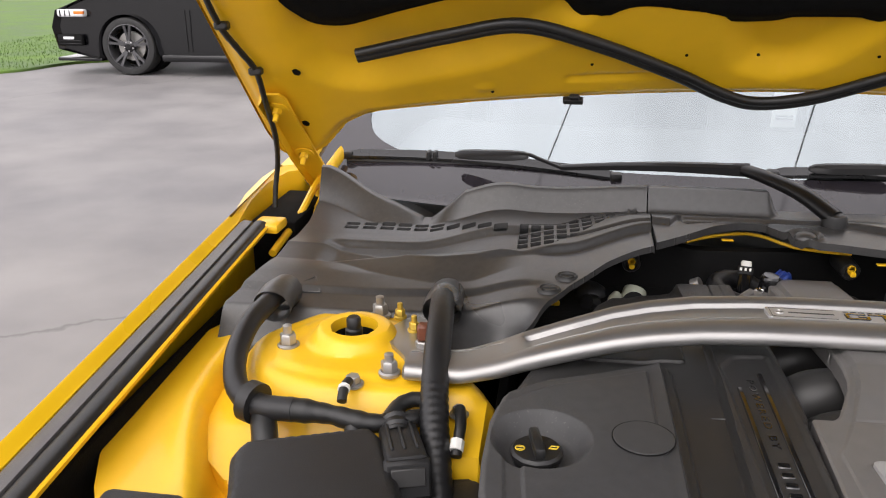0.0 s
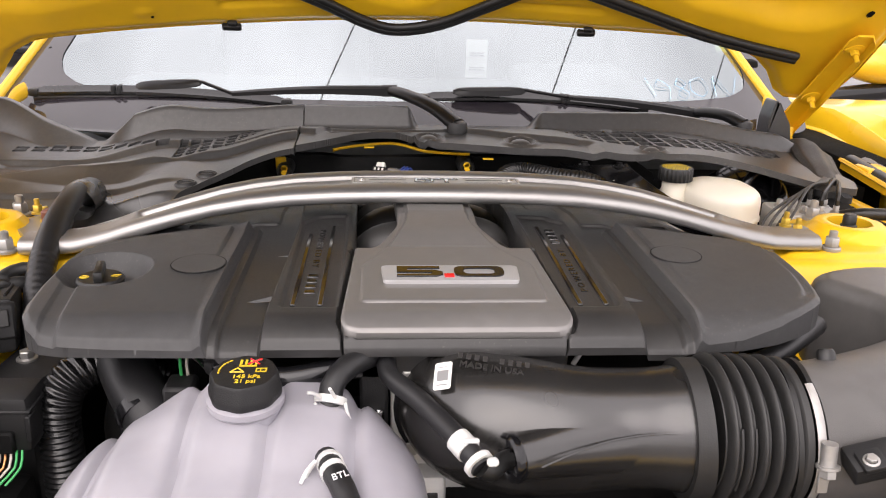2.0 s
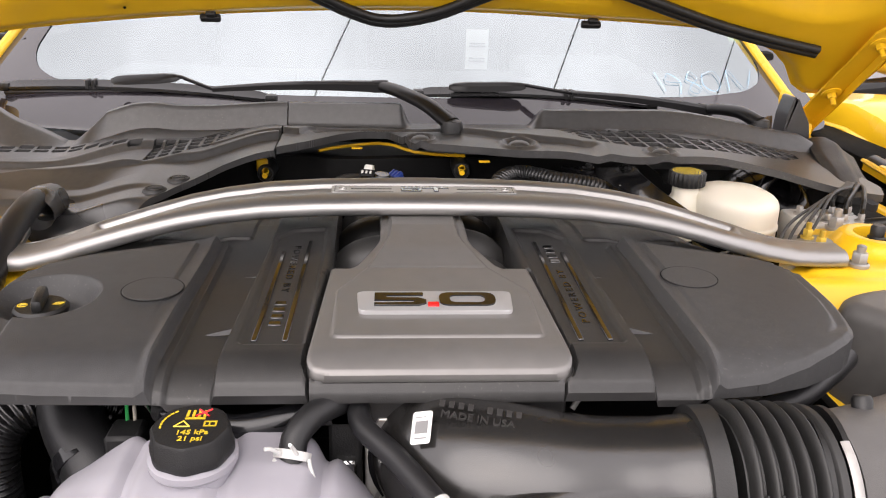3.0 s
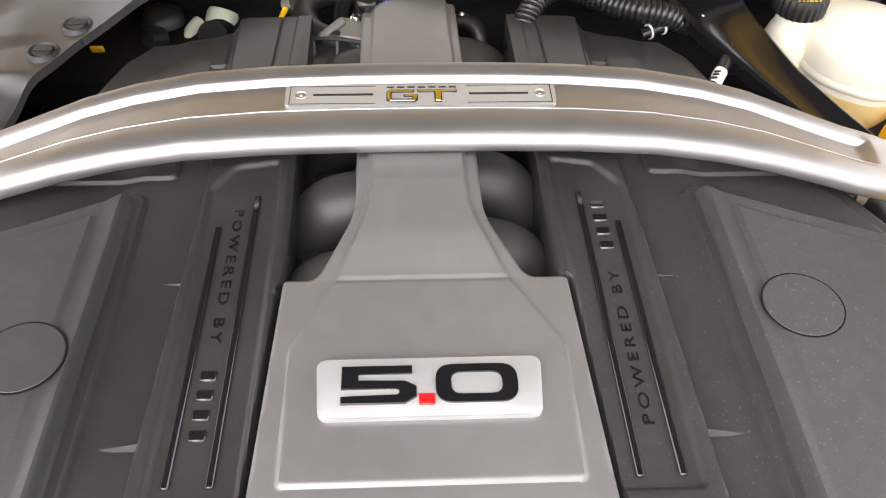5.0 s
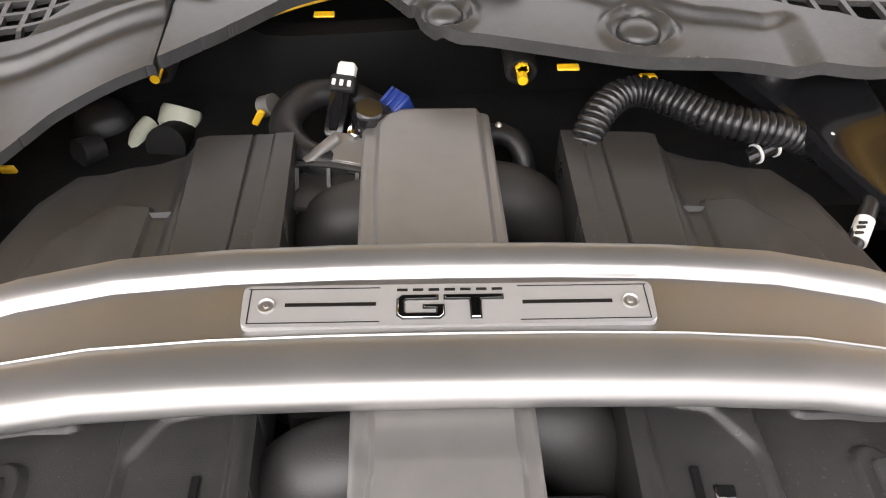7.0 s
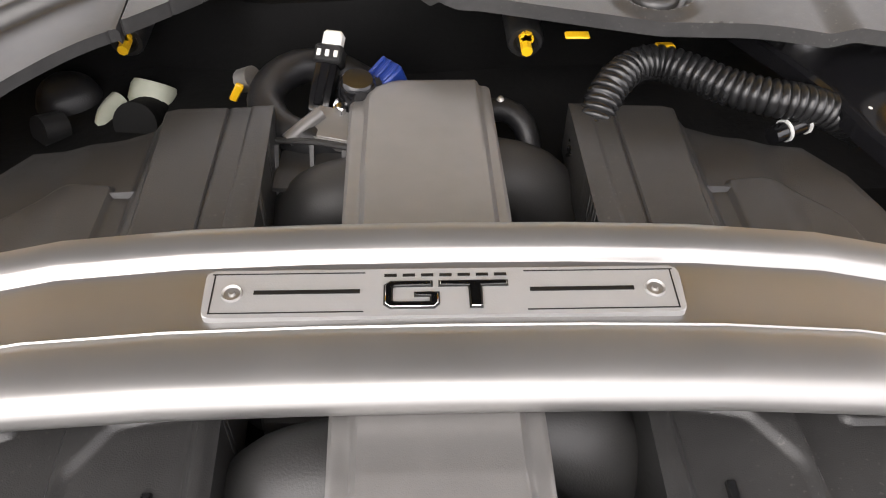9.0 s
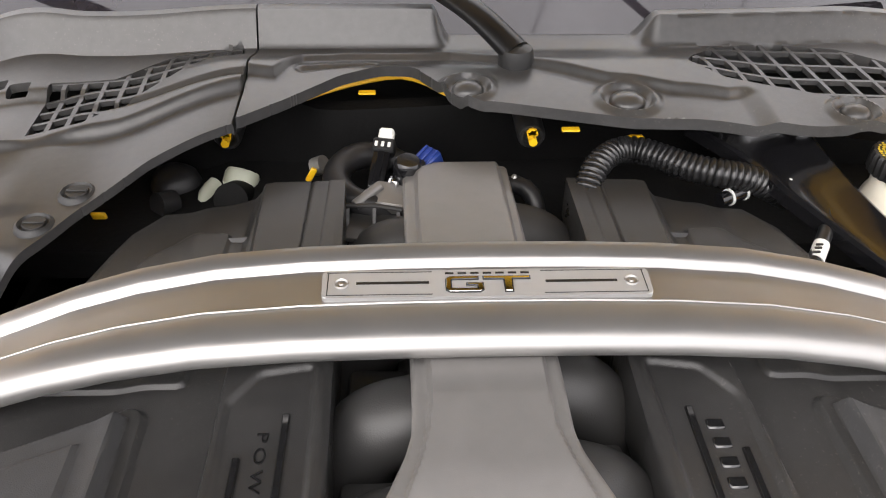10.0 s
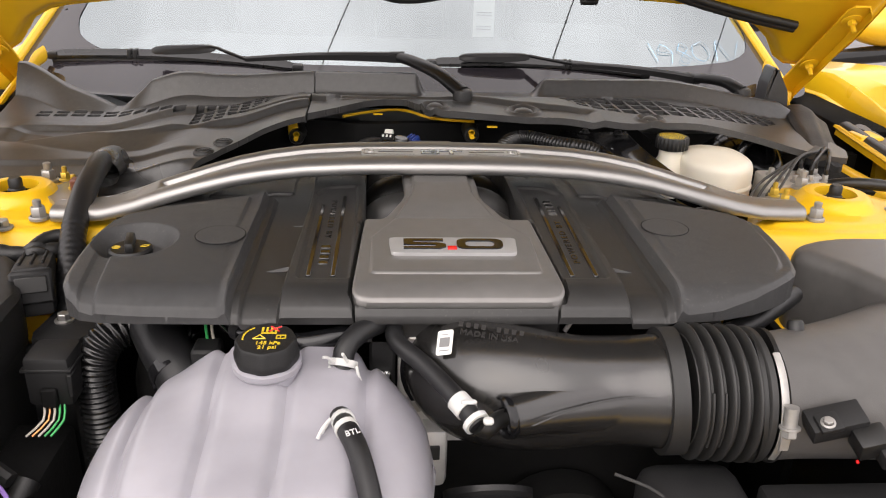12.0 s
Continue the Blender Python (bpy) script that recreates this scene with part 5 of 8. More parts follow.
def oil_cap():
    o = thing("oil_cap", (-0.343, -0.226, 0.89), "black oil filler cap with yellow print", "oil cap")
    m = Matrix.Translation((-0.343, -0.233, 0.9045)) @ Matrix.Scale(0.78, 4)
    part("cap_disc", lathe([(0, 0.008), (0.026, 0.008), (0.029, 0.005), (0.029, 0.0), (0.026, -0.003), (0.024, -0.02)], m, 40, lobes=12, amp=0.012), RUBBER, o)
    b = box((-0.006, -0.024, 0.007), (0.006, 0.024, 0.022), 0.004, 2)
    b.transform(m @ Matrix.Rotation(radians(12), 4, "Z"))
    part("grip", b, RUBBER, o)
    for a in (0.15, 3.3):
        b = bmesh.new()
        cx, cy = 0.0185 * math.cos(a), 0.0185 * math.sin(a)
        ring = [m @ Vector((cx + 0.0052 * math.cos(t), cy + 0.0052 * math.sin(t), 0.0086)) for t in [i * math.pi / 4 for i in range(9)]]
        if a < 1:
            ring = [m @ Vector((cx + dx, cy + dy, 0.0086)) for dx, dy in ((-0.005, -0.003), (0.003, -0.003), (0.006, 0.003), (-0.002, 0.003), (-0.005, -0.003))]
        for p, q in zip(ring, ring[1:]):
            tube([p, q], 0.0006, 5, bm=b, flat=0.4)
        for k in (-1, 1):
            tube([m @ Vector((cx - 0.003, cy + 0.0022 * k, 0.0086)), m @ Vector((cx + 0.003, cy + 0.0022 * k, 0.0086))], 0.0004, 4, bm=b)
        part("print", b, INK_Y, o, "yellow oil symbol print")


oil_cap()


def manifold():
    m = thing("intake_manifold", (0, 0.0, 0.80), "dark grey intake manifold runners under the cover", "intake manifold")
    for sx, ys in ((-1, (0.165, 0.060, -0.044, -0.128)), (1, (0.185, 0.082, -0.018, -0.098))):
        for i, y in enumerate(ys):
            low = 0.024 * min(1.0, max(0.0, (y + 0.02) / 0.2))
            P = [(sx * 0.015 - 0.005, y + 0.004, 0.878 - low), (sx * 0.050 - 0.005, y, 0.878 - low), (sx * 0.072 - 0.005, y - 0.002, 0.868 - low), (sx * 0.086 - 0.005, y - 0.004, 0.838 - low), (sx * 0.088 - 0.005, y - 0.004, 0.80 - low)]
            part("runner", tube(P, 0.029, 20, 0.006), RUNNER, m, "rounded intake runner")
            part("runner_collar", box((sx * 0.066 - 0.029, y - 0.060, 0.80), (sx * 0.066 + 0.020, y - 0.036, 0.866 - low), 0.005, 2), RUNNER, m)
    part("plenum", box((-0.06, -0.30, 0.76), (0.05, 0.20, 0.862), 0.02, 3), RUNNER, m)
    # plain block whose near-black colour holds the shade under the cover
    part("engine_block", box((-0.36, -0.27, 0.42), (0.36, 0.24, 0.80), 0.05, 3), DEPTH_BLACK, m, "engine block, near-black for the shade under the cover")


manifold()


# ---- strut tower bar ----
def strut_bar():
    s = thing("strut_bar", (0, 0.0, 0.86), "silver strut tower bar arching over the engine cover", "strut bar")
    xs = [0, 0.06, 0.12, 0.18, 0.23, 0.27, 0.31, 0.35, 0.39, 0.43, 0.46, 0.485, 0.51]
    top = [0.9505, 0.950, 0.949, 0.946, 0.941, 0.935, 0.926, 0.915, 0.904, 0.896, 0.893, 0.892, 0.892]
    yf = [-0.044, -0.044, -0.0445, -0.046, -0.050, -0.055, -0.060, -0.064, -0.066, -0.065, -0.060, -0.057, -0.056]
    yr = [0.057, 0.057, 0.0555, 0.052, 0.044, 0.034, 0.020, 0.010, 0.003, -0.002, -0.004, -0.006, -0.007]
    prof = [(0.14, -0.0205), (0.05, -0.0195), (0.012, -0.0165), (0.0, -0.0120), (0.012, -0.0080), (0.045, -0.0042), (0.09, -0.0018), (0.15, -0.0005), (0.22, 0.0), (0.29, -0.0003), (0.338, -0.0012), (0.347, -0.0021), (0.355, -0.0014), (0.364, -0.0023), (0.378, -0.0060),
            (0.58, -0.0074), (0.775, -0.0094), (0.784, -0.0088), (0.800, -0.0050), (0.822, -0.0034), (0.86, -0.0021), (0.91, -0.0010), (0.955, -0.0014), (0.985, -0.0042), (1.0, -0.0095), (0.99, -0.016), (0.93, -0.020), (0.85, -0.019), (0.5, -0.016)]
    P = np.array(prof)
    rows = []
    plain = np.where((P[:, 0] > 0.28) & (P[:, 0] < 0.90) & (P[:, 1] > -0.012), -0.0012, P[:, 1])
    for x in np.linspace(-0.494, 0.494, 281):
        a = abs(x)
        f, r, t = (np.interp(a, xs, v) for v in (yf, yr, top))
        k = 0.6 * float(S(0.36, 0.44, np.array(a)))
        skew = math.copysign(0.010, x) * float(S(0.33, 0.45, np.array(a)))
        f, r = f + skew, r + skew
        # the pressed recess stops short of the ends
        e = np.clip((0.366 - a + 0.25 * (P[:, 0] - 0.4) * 0.05) / 0.010, 0, 1)
        e = e * e * (3 - 2 * e)
        z = P[:, 1] * e + plain * (1 - e)
        # towards the ends the pressed top turns into a plain round tube
        u = P[:, 0] - 0.5
        ang = np.arctan2(P[:, 1] + 0.014, u * 0.056)
        tz = -0.015 + 0.015 * np.sin(ang)
        ty = 0.5 + 0.5 * np.cos(ang)
        yy = f + (r - f) * ((1 - k) * P[:, 0] + k * ty)
        zz = t + (1 - k) * z + k * tz
        rows.append([(x, yy[i], zz[i]) for i in range(len(P))])
    part("pressed_bar", loft(rows), SILVER, s, "silver painted bar with a recessed top")
    for sx in (-1, 1):
        Q = rnd([(sx * 0.455, -0.060), (sx * 0.500, -0.062), (sx * 0.500, -0.02), (sx * 0.545, 0.040), (sx * 0.515, 0.10), (sx * 0.480, 0.08), (sx * 0.462, 0.0)], 0.015)
        nuts = ((0.514, -0.050, STEEL), (0.505, 0.052, ZINC_Y), (0.53, 0.088, ZINC_Y))
        if sx > 0:
            Q = rnd([(0.455, -0.035), (0.494, -0.040), (0.498, -0.02), (0.522, 0.045), (0.505, 0.062), (0.470, 0.055), (0.455, 0.0)], 0.010)
            nuts = ((0.513, -0.036, STEEL), (0.490, 0.046, ZINC_Y), (0.492, 0.016, ZINC_Y))
        f = part("end_foot", prism(Q, 0.8705, 0.8765, 0.002), SILVER, s, "flattened end foot bolted to the tower")
        for x, y, mt in nuts:
            r = 0.0095 if mt is STEEL else 0.0065
            part("foot_nut", bolt((sx * x, y, 0.8705 if mt is STEEL else 0.8765), r, r * 1.8, (0, 0, 1), 0.008, 1.3), mt, f, "plated nut on a stud")
    # name plate
    g = part("name_plate", prism(rnd([(-0.1065, -0.001), (0.1065, -0.001), (0.1075, 0.026), (-0.1075, 0.026)], 0.004), 0.9400, 0.9462, 0.0006, 1), BRUSHED, s, "brushed aluminium name plate lettered GT")
    zt = 0.9463
    for sx in (-1, 1):
        m = Matrix.Translation((sx * 0.0945, 0.0125, zt - 0.0003))
        part("plate_rivet", lathe([(0, 0.0012), (0.0012, 0.0012), (0.0018, 0.0002), (0.0036, 0.0004), (0.0044, 0.0014), (0.0050, 0.0)], m, 20), STEEL, g, "round rivet")
        part("groove", box((sx * 0.0615 - 0.0235, 0.0118, zt - 0.001), (sx * 0.0615 + 0.0235, 0.0140, zt + 0.0003), 0.0), INK_K, g)
        b = bmesh.new()
        for lo, hi in (((0.036, 0.0235), (0.1045, 0.0240)), ((0.036, 0.0012), (0.1035, 0.0017)), ((0.1030, 0.0012), (0.1036, 0.0240))):
            xa, xb = sorted((sx * lo[0], sx * hi[0]))
            box((xa, lo[1], zt - 0.001), (xb, hi[1], zt + 0.0002), 0.0, bm=b)
        part("engraved_line", b, INK_K, g)
    # letters G and T
    G = [(-0.0055, 0.0185), (-0.0245, 0.0185), (-0.0275, 0.0160), (-0.0275, 0.0050), (-0.0245, 0.0025), (-0.0050, 0.0025), (-0.0025, 0.0050), (-0.0025, 0.0120), (-0.0140, 0.0120), (-0.0140, 0.0092),
         (-0.0068, 0.0092), (-0.0068, 0.0062), (-0.0225, 0.0062), (-0.0235, 0.0070), (-0.0235, 0.0140), (-0.0225, 0.0150), (-0.0055, 0.0150)]
    Tt = [(-0.0030, 0.0185), (0.0285, 0.0185), (0.0285, 0.0150), (0.0165, 0.0150), (0.0165, 0.0025), (0.0105, 0.0025), (0.0105, 0.0150), (-0.0030, 0.0150)]
    for P, lab in ((G, "letter G"), (Tt, "letter T")):
        q = part("letter", prism(P, zt - 0.001, zt + 0.0006, 0.0002, 1), INK_K, g, "black outlined " + lab)
        part("letter_face", prism(inset(P, 0.0008), zt, zt + 0.0010, 0.0002, 1), CHROME, q, "mirror-bright face")
    for i in range(7):
        x = -0.0245 + i * 0.0083
        part("printed_bar", box((x - 0.0028, 0.0212, zt - 0.001), (x + 0.0028, 0.0228, zt + 0.0003), 0.0), INK_K, g)


strut_bar()


# ---- front of the engine ----
def coolant_tank():
    t = thing("coolant_tank", (-0.18, -0.47, 0.62), "ribbed translucent grey coolant tank", "coolant tank")
    O = []
    for i in range(64):
        q = 2 * math.pi * i / 64
        cq, sq = math.cos(q), math.sin(q)
        O.append((-0.179 + 0.151 * math.copysign(abs(cq) ** 0.80, cq), -0.452 + 0.138 * math.copysign(abs(sq) ** 0.80, sq)))
    U = rnd([(-0.240, -0.345), (-0.090, -0.350), (-0.080, -0.410), (-0.120, -0.442), (-0.215, -0.446), (-0.246, -0.415)], 0.03)

    def shell(X, Y):
        g = 1.75 * sum(np.exp(-((X - gx - 0.02 * (Y + 0.45) * (1 if gx > -0.19 else -1)) / 0.0062) ** 2) for gx in (-0.288, -0.222, -0.158, -0.090))
        d = -poly_sd(X, Y, O) - 0.0040 * g
        c = np.clip(d / 0.064, 0, 1)
        zs = 0.848 - 0.018 * S(-0.43, -0.60, Y) - np.where(X < -0.186, 0.022, 0.010) * np.abs((X + 0.186) / 0.155) ** 2.4
        z = 0.786 + (zs - 0.786) * np.sqrt(np.clip(1 - (1 - c) ** 2.2, 0, 1))
        u = poly_sd(X, Y, U) + 0.003 * g
        z = z + (0.866 - 0.016 * np.abs((X + 0.175) / 0.10) ** 2 + 0.10 * np.minimum(Y + 0.40, 0) - z) * S(0.034, -0.016, u)
        return z - 0.0036 * g
    me = field("body", -0.365, -0.005, -0.635, -0.31, 0.003, shell, O, skirt=0.004)
    part("body", me, TANK, t, "ribbed grey plastic tank body")

    def under(X, Y):
        c = np.clip(-poly_sd(X, Y, O) / 0.085, 0, 1)
        return 0.783 - 0.068 * np.sqrt(np.clip(1 - (1 - c) ** 2.0, 0, 1))
    me = field("lower_body", -0.365, -0.005, -0.635, -0.31, 0.005, under, O, skirt=0.004, drop=(0, 0, 1))
    part("lower_body", me, TANK, t, "rounded lower half of the tank")
    seam = [(x, y, 0.7845) for x, y in O[::4]]
    part("weld_seam", tube(seam + [seam[0]], 0.0024, 6, 0.012), TANK, t)
    m = Matrix.Translation((-0.178, -0.400, 0.836)) @ Matrix.Rotation(radians(3), 4, "X")
    part("neck", lathe([(0.030, 0.0), (0.0285, 0.029), (0.0310, 0.032), (0.0310, 0.037), (0.027, 0.039)], m, 32), TANK, t)
    c = part("cap", lathe([(0.0282, 0.039), (0.0288, 0.041), (0.0288, 0.046), (0.0276, 0.048), (0.0270, 0.057), (0.0252, 0.0594), (0.012, 0.060), (0, 0.060)], m, 64, lobes=8, amp=0.022), BOX, t, "black ribbed pressure cap with yellow warnings")
    top = m @ Matrix.Translation((0, 0, 0.0602))
    part("print", letters("145 kPa", 0.0070, top @ Matrix.Translation((0.003, -0.0085, 0)), 0.0002, 1.0, 0.0001), INK_Y, c, smooth=False)
    part("print", letters("21 psi", 0.0070, top @ Matrix.Translation((0.003, -0.0155, 0)), 0.0002, 1.0, 0.0001), INK_Y, c, smooth=False)
    b = bmesh.new()
    for lo, hi in (((-0.005, 0.0065), (0.009, 0.0085)), ((-0.005, 0.0095), (-0.003, 0.017)), ((-0.001, 0.0095), (0.001, 0.017)), ((0.003, 0.0095), (0.005, 0.017)), ((0.007, 0.0095), (0.009, 0.017)),
                   ((0.009, -0.002), (0.018, -0.0008)), ((0.009, 0.003), (0.018, 0.0042)), ((0.009, -0.002), (0.0102, 0.004)), ((0.0168, -0.002), (0.018, 0.004)), ((0.0125, -0.002), (0.0135, 0.004))):
        box((*lo, 0.0), (*hi, 0.0004), 0.0, bm=b)
    tri = [(-0.011, -0.002, 0.0002), (-0.0055, 0.0045, 0.0002), (0.000, -0.002, 0.0002), (-0.011, -0.002, 0.0002)]
    for p, q in zip(tri, tri[1:]):
        tube([p, q], 0.0006, 4, bm=b)
    for i in range(7):
        a0 = 2.25 + 0.17 * i
        box((-0.0007, -0.0012, 0), (0.0007, 0.0012, 0.0004), 0, m=Matrix.Rotation(a0, 4, "Z"), bm=b)
        for v in b.verts[-8:]:
            v.co += Vector((0.0200 * math.cos(a0), 0.0200 * math.sin(a0), 0))
    b.transform(top)
    part("print", b, INK_Y, c)
    b = bmesh.new()
    for p, q in (((0.002, 0.010, 0.0005), (0.012, 0.018, 0.0005)), ((0.003, 0.018, 0.0005), (0.011, 0.010, 0.0005))):
        tube([p, q], 0.0009, 4, bm=b)
    b.transform(top)
    part("print", b, RED, c)
    # outlet with a white clip, and hose
    h = thing("overflow_hose", (-0.10, -0.56, 0.70), "black hose with a white spring clip on the tank", "hose")
    part("hose", tube([(-0.110, -0.455, 0.848), (-0.104, -0.475, 0.851), (-0.092, -0.505, 0.846), (-0.080, -0.545, 0.822), (-0.072, -0.585, 0.775), (-0.070, -0.61, 0.68)], 0.0093, 14), HOSE, h)
    b = bmesh.new()
    tube([(-0.1075, -0.463, 0.850), (-0.106, -0.468, 0.851)], 0.0103, 16, bm=b)
    tube([(-0.1045, -0.474, 0.851), (-0.1025, -0.479, 0.8505)], 0.0103, 16, bm=b)
    for p, q in (((-0.119, -0.466, 0.850), (-0.126, -0.478, 0.838)), ((-0.117, -0.470, 0.856), (-0.127, -0.484, 0.846)), ((-0.096, -0.474, 0.852), (-0.094, -0.482, 0.846))):
        tube([p, ((p[0] + q[0]) / 2 - 0.001, (p[1] + q[1]) / 2, (p[2] + q[2]) / 2 + 0.001), q], 0.0016, 6, bm=b)
    part("clip", b, CLIP, h, "white plastic spring clip")
    part("hose_print", letters("BTL", 0.0075, Matrix.Translation((-0.0975, -0.494, 0.8596)) @ Matrix.Rotation(radians(20), 4, "X") @ Matrix.Rotation(radians(20), 4, "Z"), 0.0004), INK_W, h, smooth=False)
    # second hose behind
    h2 = thing("return_hose", (-0.10, -0.36, 0.78), "black elbow hose with a white clip", "hose")
    part("hose", tube([(-0.112, -0.392, 0.850), (-0.110, -0.380, 0.868), (-0.098, -0.362, 0.877), (-0.078, -0.340, 0.876), (-0.06, -0.30, 0.860)], 0.0105, 14), HOSE, h2)
    b = bmesh.new()
    tube([(-0.1115, -0.390, 0.857), (-0.1105, -0.386, 0.862)], 0.0140, 14, bm=b)
    for p, q in (((-0.122, -0.396, 0.862), (-0.126, -0.402, 0.852)), ((-0.118, -0.398, 0.868), (-0.128, -0.404, 0.876)), ((-0.106, -0.399, 0.868), (-0.110, -0.405, 0.880)), ((-0.098, -0.396, 0.862), (-0.094, -0.402, 0.848))):
        tube([p, ((p[0] + q[0]) / 2 - 0.001, (p[1] + q[1]) / 2, (p[2] + q[2]) / 2 + 0.002), q], 0.0015, 6, bm=b)
    part("clip", b, CLIP, h2, "white plastic spring clip")


coolant_tank()


def intake_tube():
    t = thing("intake_tube", (0.13, -0.40, 0.74), "satin black intake tube with a ribbed bellows", "intake tube")
    P = [(0.004, -0.308, 0.828), (0.006, -0.340, 0.828), (0.024, -0.370, 0.828), (0.080, -0.388, 0.830), (0.14, -0.393, 0.832), (0.195, -0.397, 0.834)]
    part("tube", tube(P, lambda s, f: 0.0600 - 0.008 * float(S(0.35, 0.75, np.array(f))) + 0.003 * float(S(0.85, 1.0, np.array(f))) + 0.003 * (f < 0.06), 40, 0.006), INTAKE, t, "moulded black tube")
    # side boss with the breather port
    rows = []
    for f in np.linspace(0, 1, 12):
        c0 = Vector((0.165, -0.394, 0.833)).lerp(Vector((0.036, -0.444, 0.838)), f)
        ax = Vector((-0.95, -0.30, -0.04)).normalized()
        u = ax.cross(Vector((0, 0, 1))).normalized()
        w = u.cross(ax)
        r = 0.0190 + 0.0325 * (1 - f) ** 1.55
        rows.append([c0 + u * r * math.cos(q) + w * r * math.sin(q) for q in [2 * math.pi * k / 32 for k in range(32)]])
    part("boss", loft(rows), INTAKE, t, "side boss blended into the tube")
    m = Matrix.Translation((0.036, -0.444, 0.838)) @ Vector((0, 0, 1)).rotation_difference(ax).to_matrix().to_4x4() @ Matrix.Scale(0.72, 4)
    part("boss_rim", lathe([(0.027, -0.006), (0.0285, -0.003), (0.0285, 0.003), (0.026, 0.006), (0.023, 0.004), (0.021, 0.001), (0.009, 0.002), (0, 0.002)], m, 32), GLOSSBLACK, t, "ringed black end of the boss")
    b = bmesh.new()
    for k in range(4):
        box((0.008, -0.001, 0.0015), (0.021, 0.001, 0.005), 0.0005, 1, m=Matrix.Rotation(0, 4, "Z"), bm=b)
        bmesh.ops.rotate(b, verts=b.verts[:], cent=(0, 0, 0), matrix=Matrix.Rotation(radians(90), 3, "Z"))
    b.transform(m)
    part("boss_web", b, GLOSSBLACK, t)
    part("port", tube([(0.037, -0.444, 0.838), (0.026, -0.450, 0.838), (0.016, -0.464, 0.839), (0.009, -0.466, 0.844)], 0.0080, 14), RUBBER, t)
    part("mould_seam", tube([(0.056, -0.4635, 0.8420), (0.085, -0.4555, 0.8500), (0.115, -0.4465, 0.8540), (0.15, -0.4415, 0.8560), (0.185, -0.4435, 0.8580)], 0.0010, 5), INTAKE, t)
    part("cuff", tube([(0.186, -0.397, 0.834), (0.200, -0.3975, 0.8345), (0.206, -0.398, 0.835)], 0.0605, 40), BELLOWS, t)
    rings = []
    for i in range(201):
        f = i / 200
        x = 0.207 + 0.064 * f
        if f < 0.88:
            u = abs(((f / 0.88 * 5.0 + 0.02) % 1.0) - 0.5)
            r = 0.0545 + 0.0105 * max(0.0, 1 - (u / 0.34) ** 2) ** 0.6
        else:
            r = 0.0600 + 0.0035 * float(S(0.88, 0.93, np.array(f)))
        rings.append([(x, -0.398 - 0.010 * f + r * math.cos(q), 0.835 + 0.002 * f + r * math.sin(q)) for q in [2 * math.pi * k / 48 for k in range(48)]])
    part("bellows", loft(rings), BELLOWS, t, "ribbed rubber bellows with a smooth cuff")
    for i in range(5):
        x = 0.2125 + 0.0111 * i
        part("bellows_web", tube([(x + 0.0045, -0.398 + 0.0632 * math.cos(q), 0.835 + 0.0632 * math.sin(q)) for q in [radians(150 + 10 * k) for k in range(6)]], 0.0016, 6), BELLOWS, t)
    # clamp band and screw
    c = part("clamp", tube([(0.2775, -0.4070 + 0.0640 * math.cos(q), 0.8352 + 0.0640 * math.sin(q)) for q in [radians(112 + 9 * k) for k in range(12)]], 0.0036, 10, 0.004, flat=0.3, up=(0, -1, 0.3)), STEEL, t, "steel hose clamp")
    part("clamp_screw", tube([(0.2785, -0.4735, 0.866), (0.2785, -0.4765, 0.846)], 0.0062, 14, 0.003), STEEL, c, "threaded clamp housing")
    part("screw_head", bolt((0.2785, -0.4765, 0.848), 0.0068, 0.010, (0, -0.25, -1), 0.0, 1.35), STEEL, c)
    part("clamp_tail", box((0.2735, -0.4765, 0.822), (0.2825, -0.4745, 0.840), 0.0006, 1), STEEL, c)
    for k in range(2):
        part("outer_band", tube([(0.2685 + 0.0165 * k, -0.4065, 0.835), (0.2725 + 0.0165 * k, -0.4070, 0.8353)], 0.0632, 48), RUBBER, c)
    # paper label and moulded words
    m = Matrix.Translation((-0.0165, -0.3850, 0.8800)) @ Matrix.Rotation(radians(-32), 4, "Y") @ Matrix.Rotation(radians(27), 4, "X") @ Matrix.Rotation(radians(-24), 4, "Z") @ Matrix.Scale(0.85, 4)
    b = prism(rnd([(-0.0095, -0.015), (0.0095, -0.015), (0.0095, 0.015), (-0.0095, 0.015)], 0.003), 0, 0.0006, 0.0001, 1)
    b.transform(m)
    l = part("paper_label", b, WHITE, t, "white paper label with a grey printed block")
    b = box((-0.0062, -0.0055, 0.0005), (0.0062, 0.0060, 0.0008), 0)
    box((-0.006, -0.0105, 0.0005), (0.006, -0.0092, 0.0008), 0, bm=b)
    box((-0.007, 0.0092, 0.0005), (0.004, 0.0100, 0.0008), 0, bm=b)
    b.transform(m)
    part("label_block", b, INK_G, l, smooth=False)
    m = Matrix.Translation((0.024, -0.3885, 0.8886)) @ Matrix.Rotation(radians(1), 4, "Y") @ Matrix.Rotation(radians(16), 4, "X") @ Matrix.Rotation(radians(-12), 4, "Z")
    part("moulded_words", letters("MADE IN USA", 0.0090, m, 0.0010), EMBOSS, t, smooth=False)
    m = m @ Matrix.Translation((0.004, 0.0115, -0.0008))
    for i in range(9):
        if i != 4:
            b = box((-0.034 + i * 0.0072, -0.0032, -0.001), (-0.0300 + i * 0.0072, 0.0032, 0.0003), 0.0003, 1)
            b.transform(m)
            part("moulded_mark", b, EMBOSS, t)
    # breather hose with white clip
    h = thing("breather_hose", (-0.03, -0.43, 0.80), "black breather hose with a white quick clip", "hose")
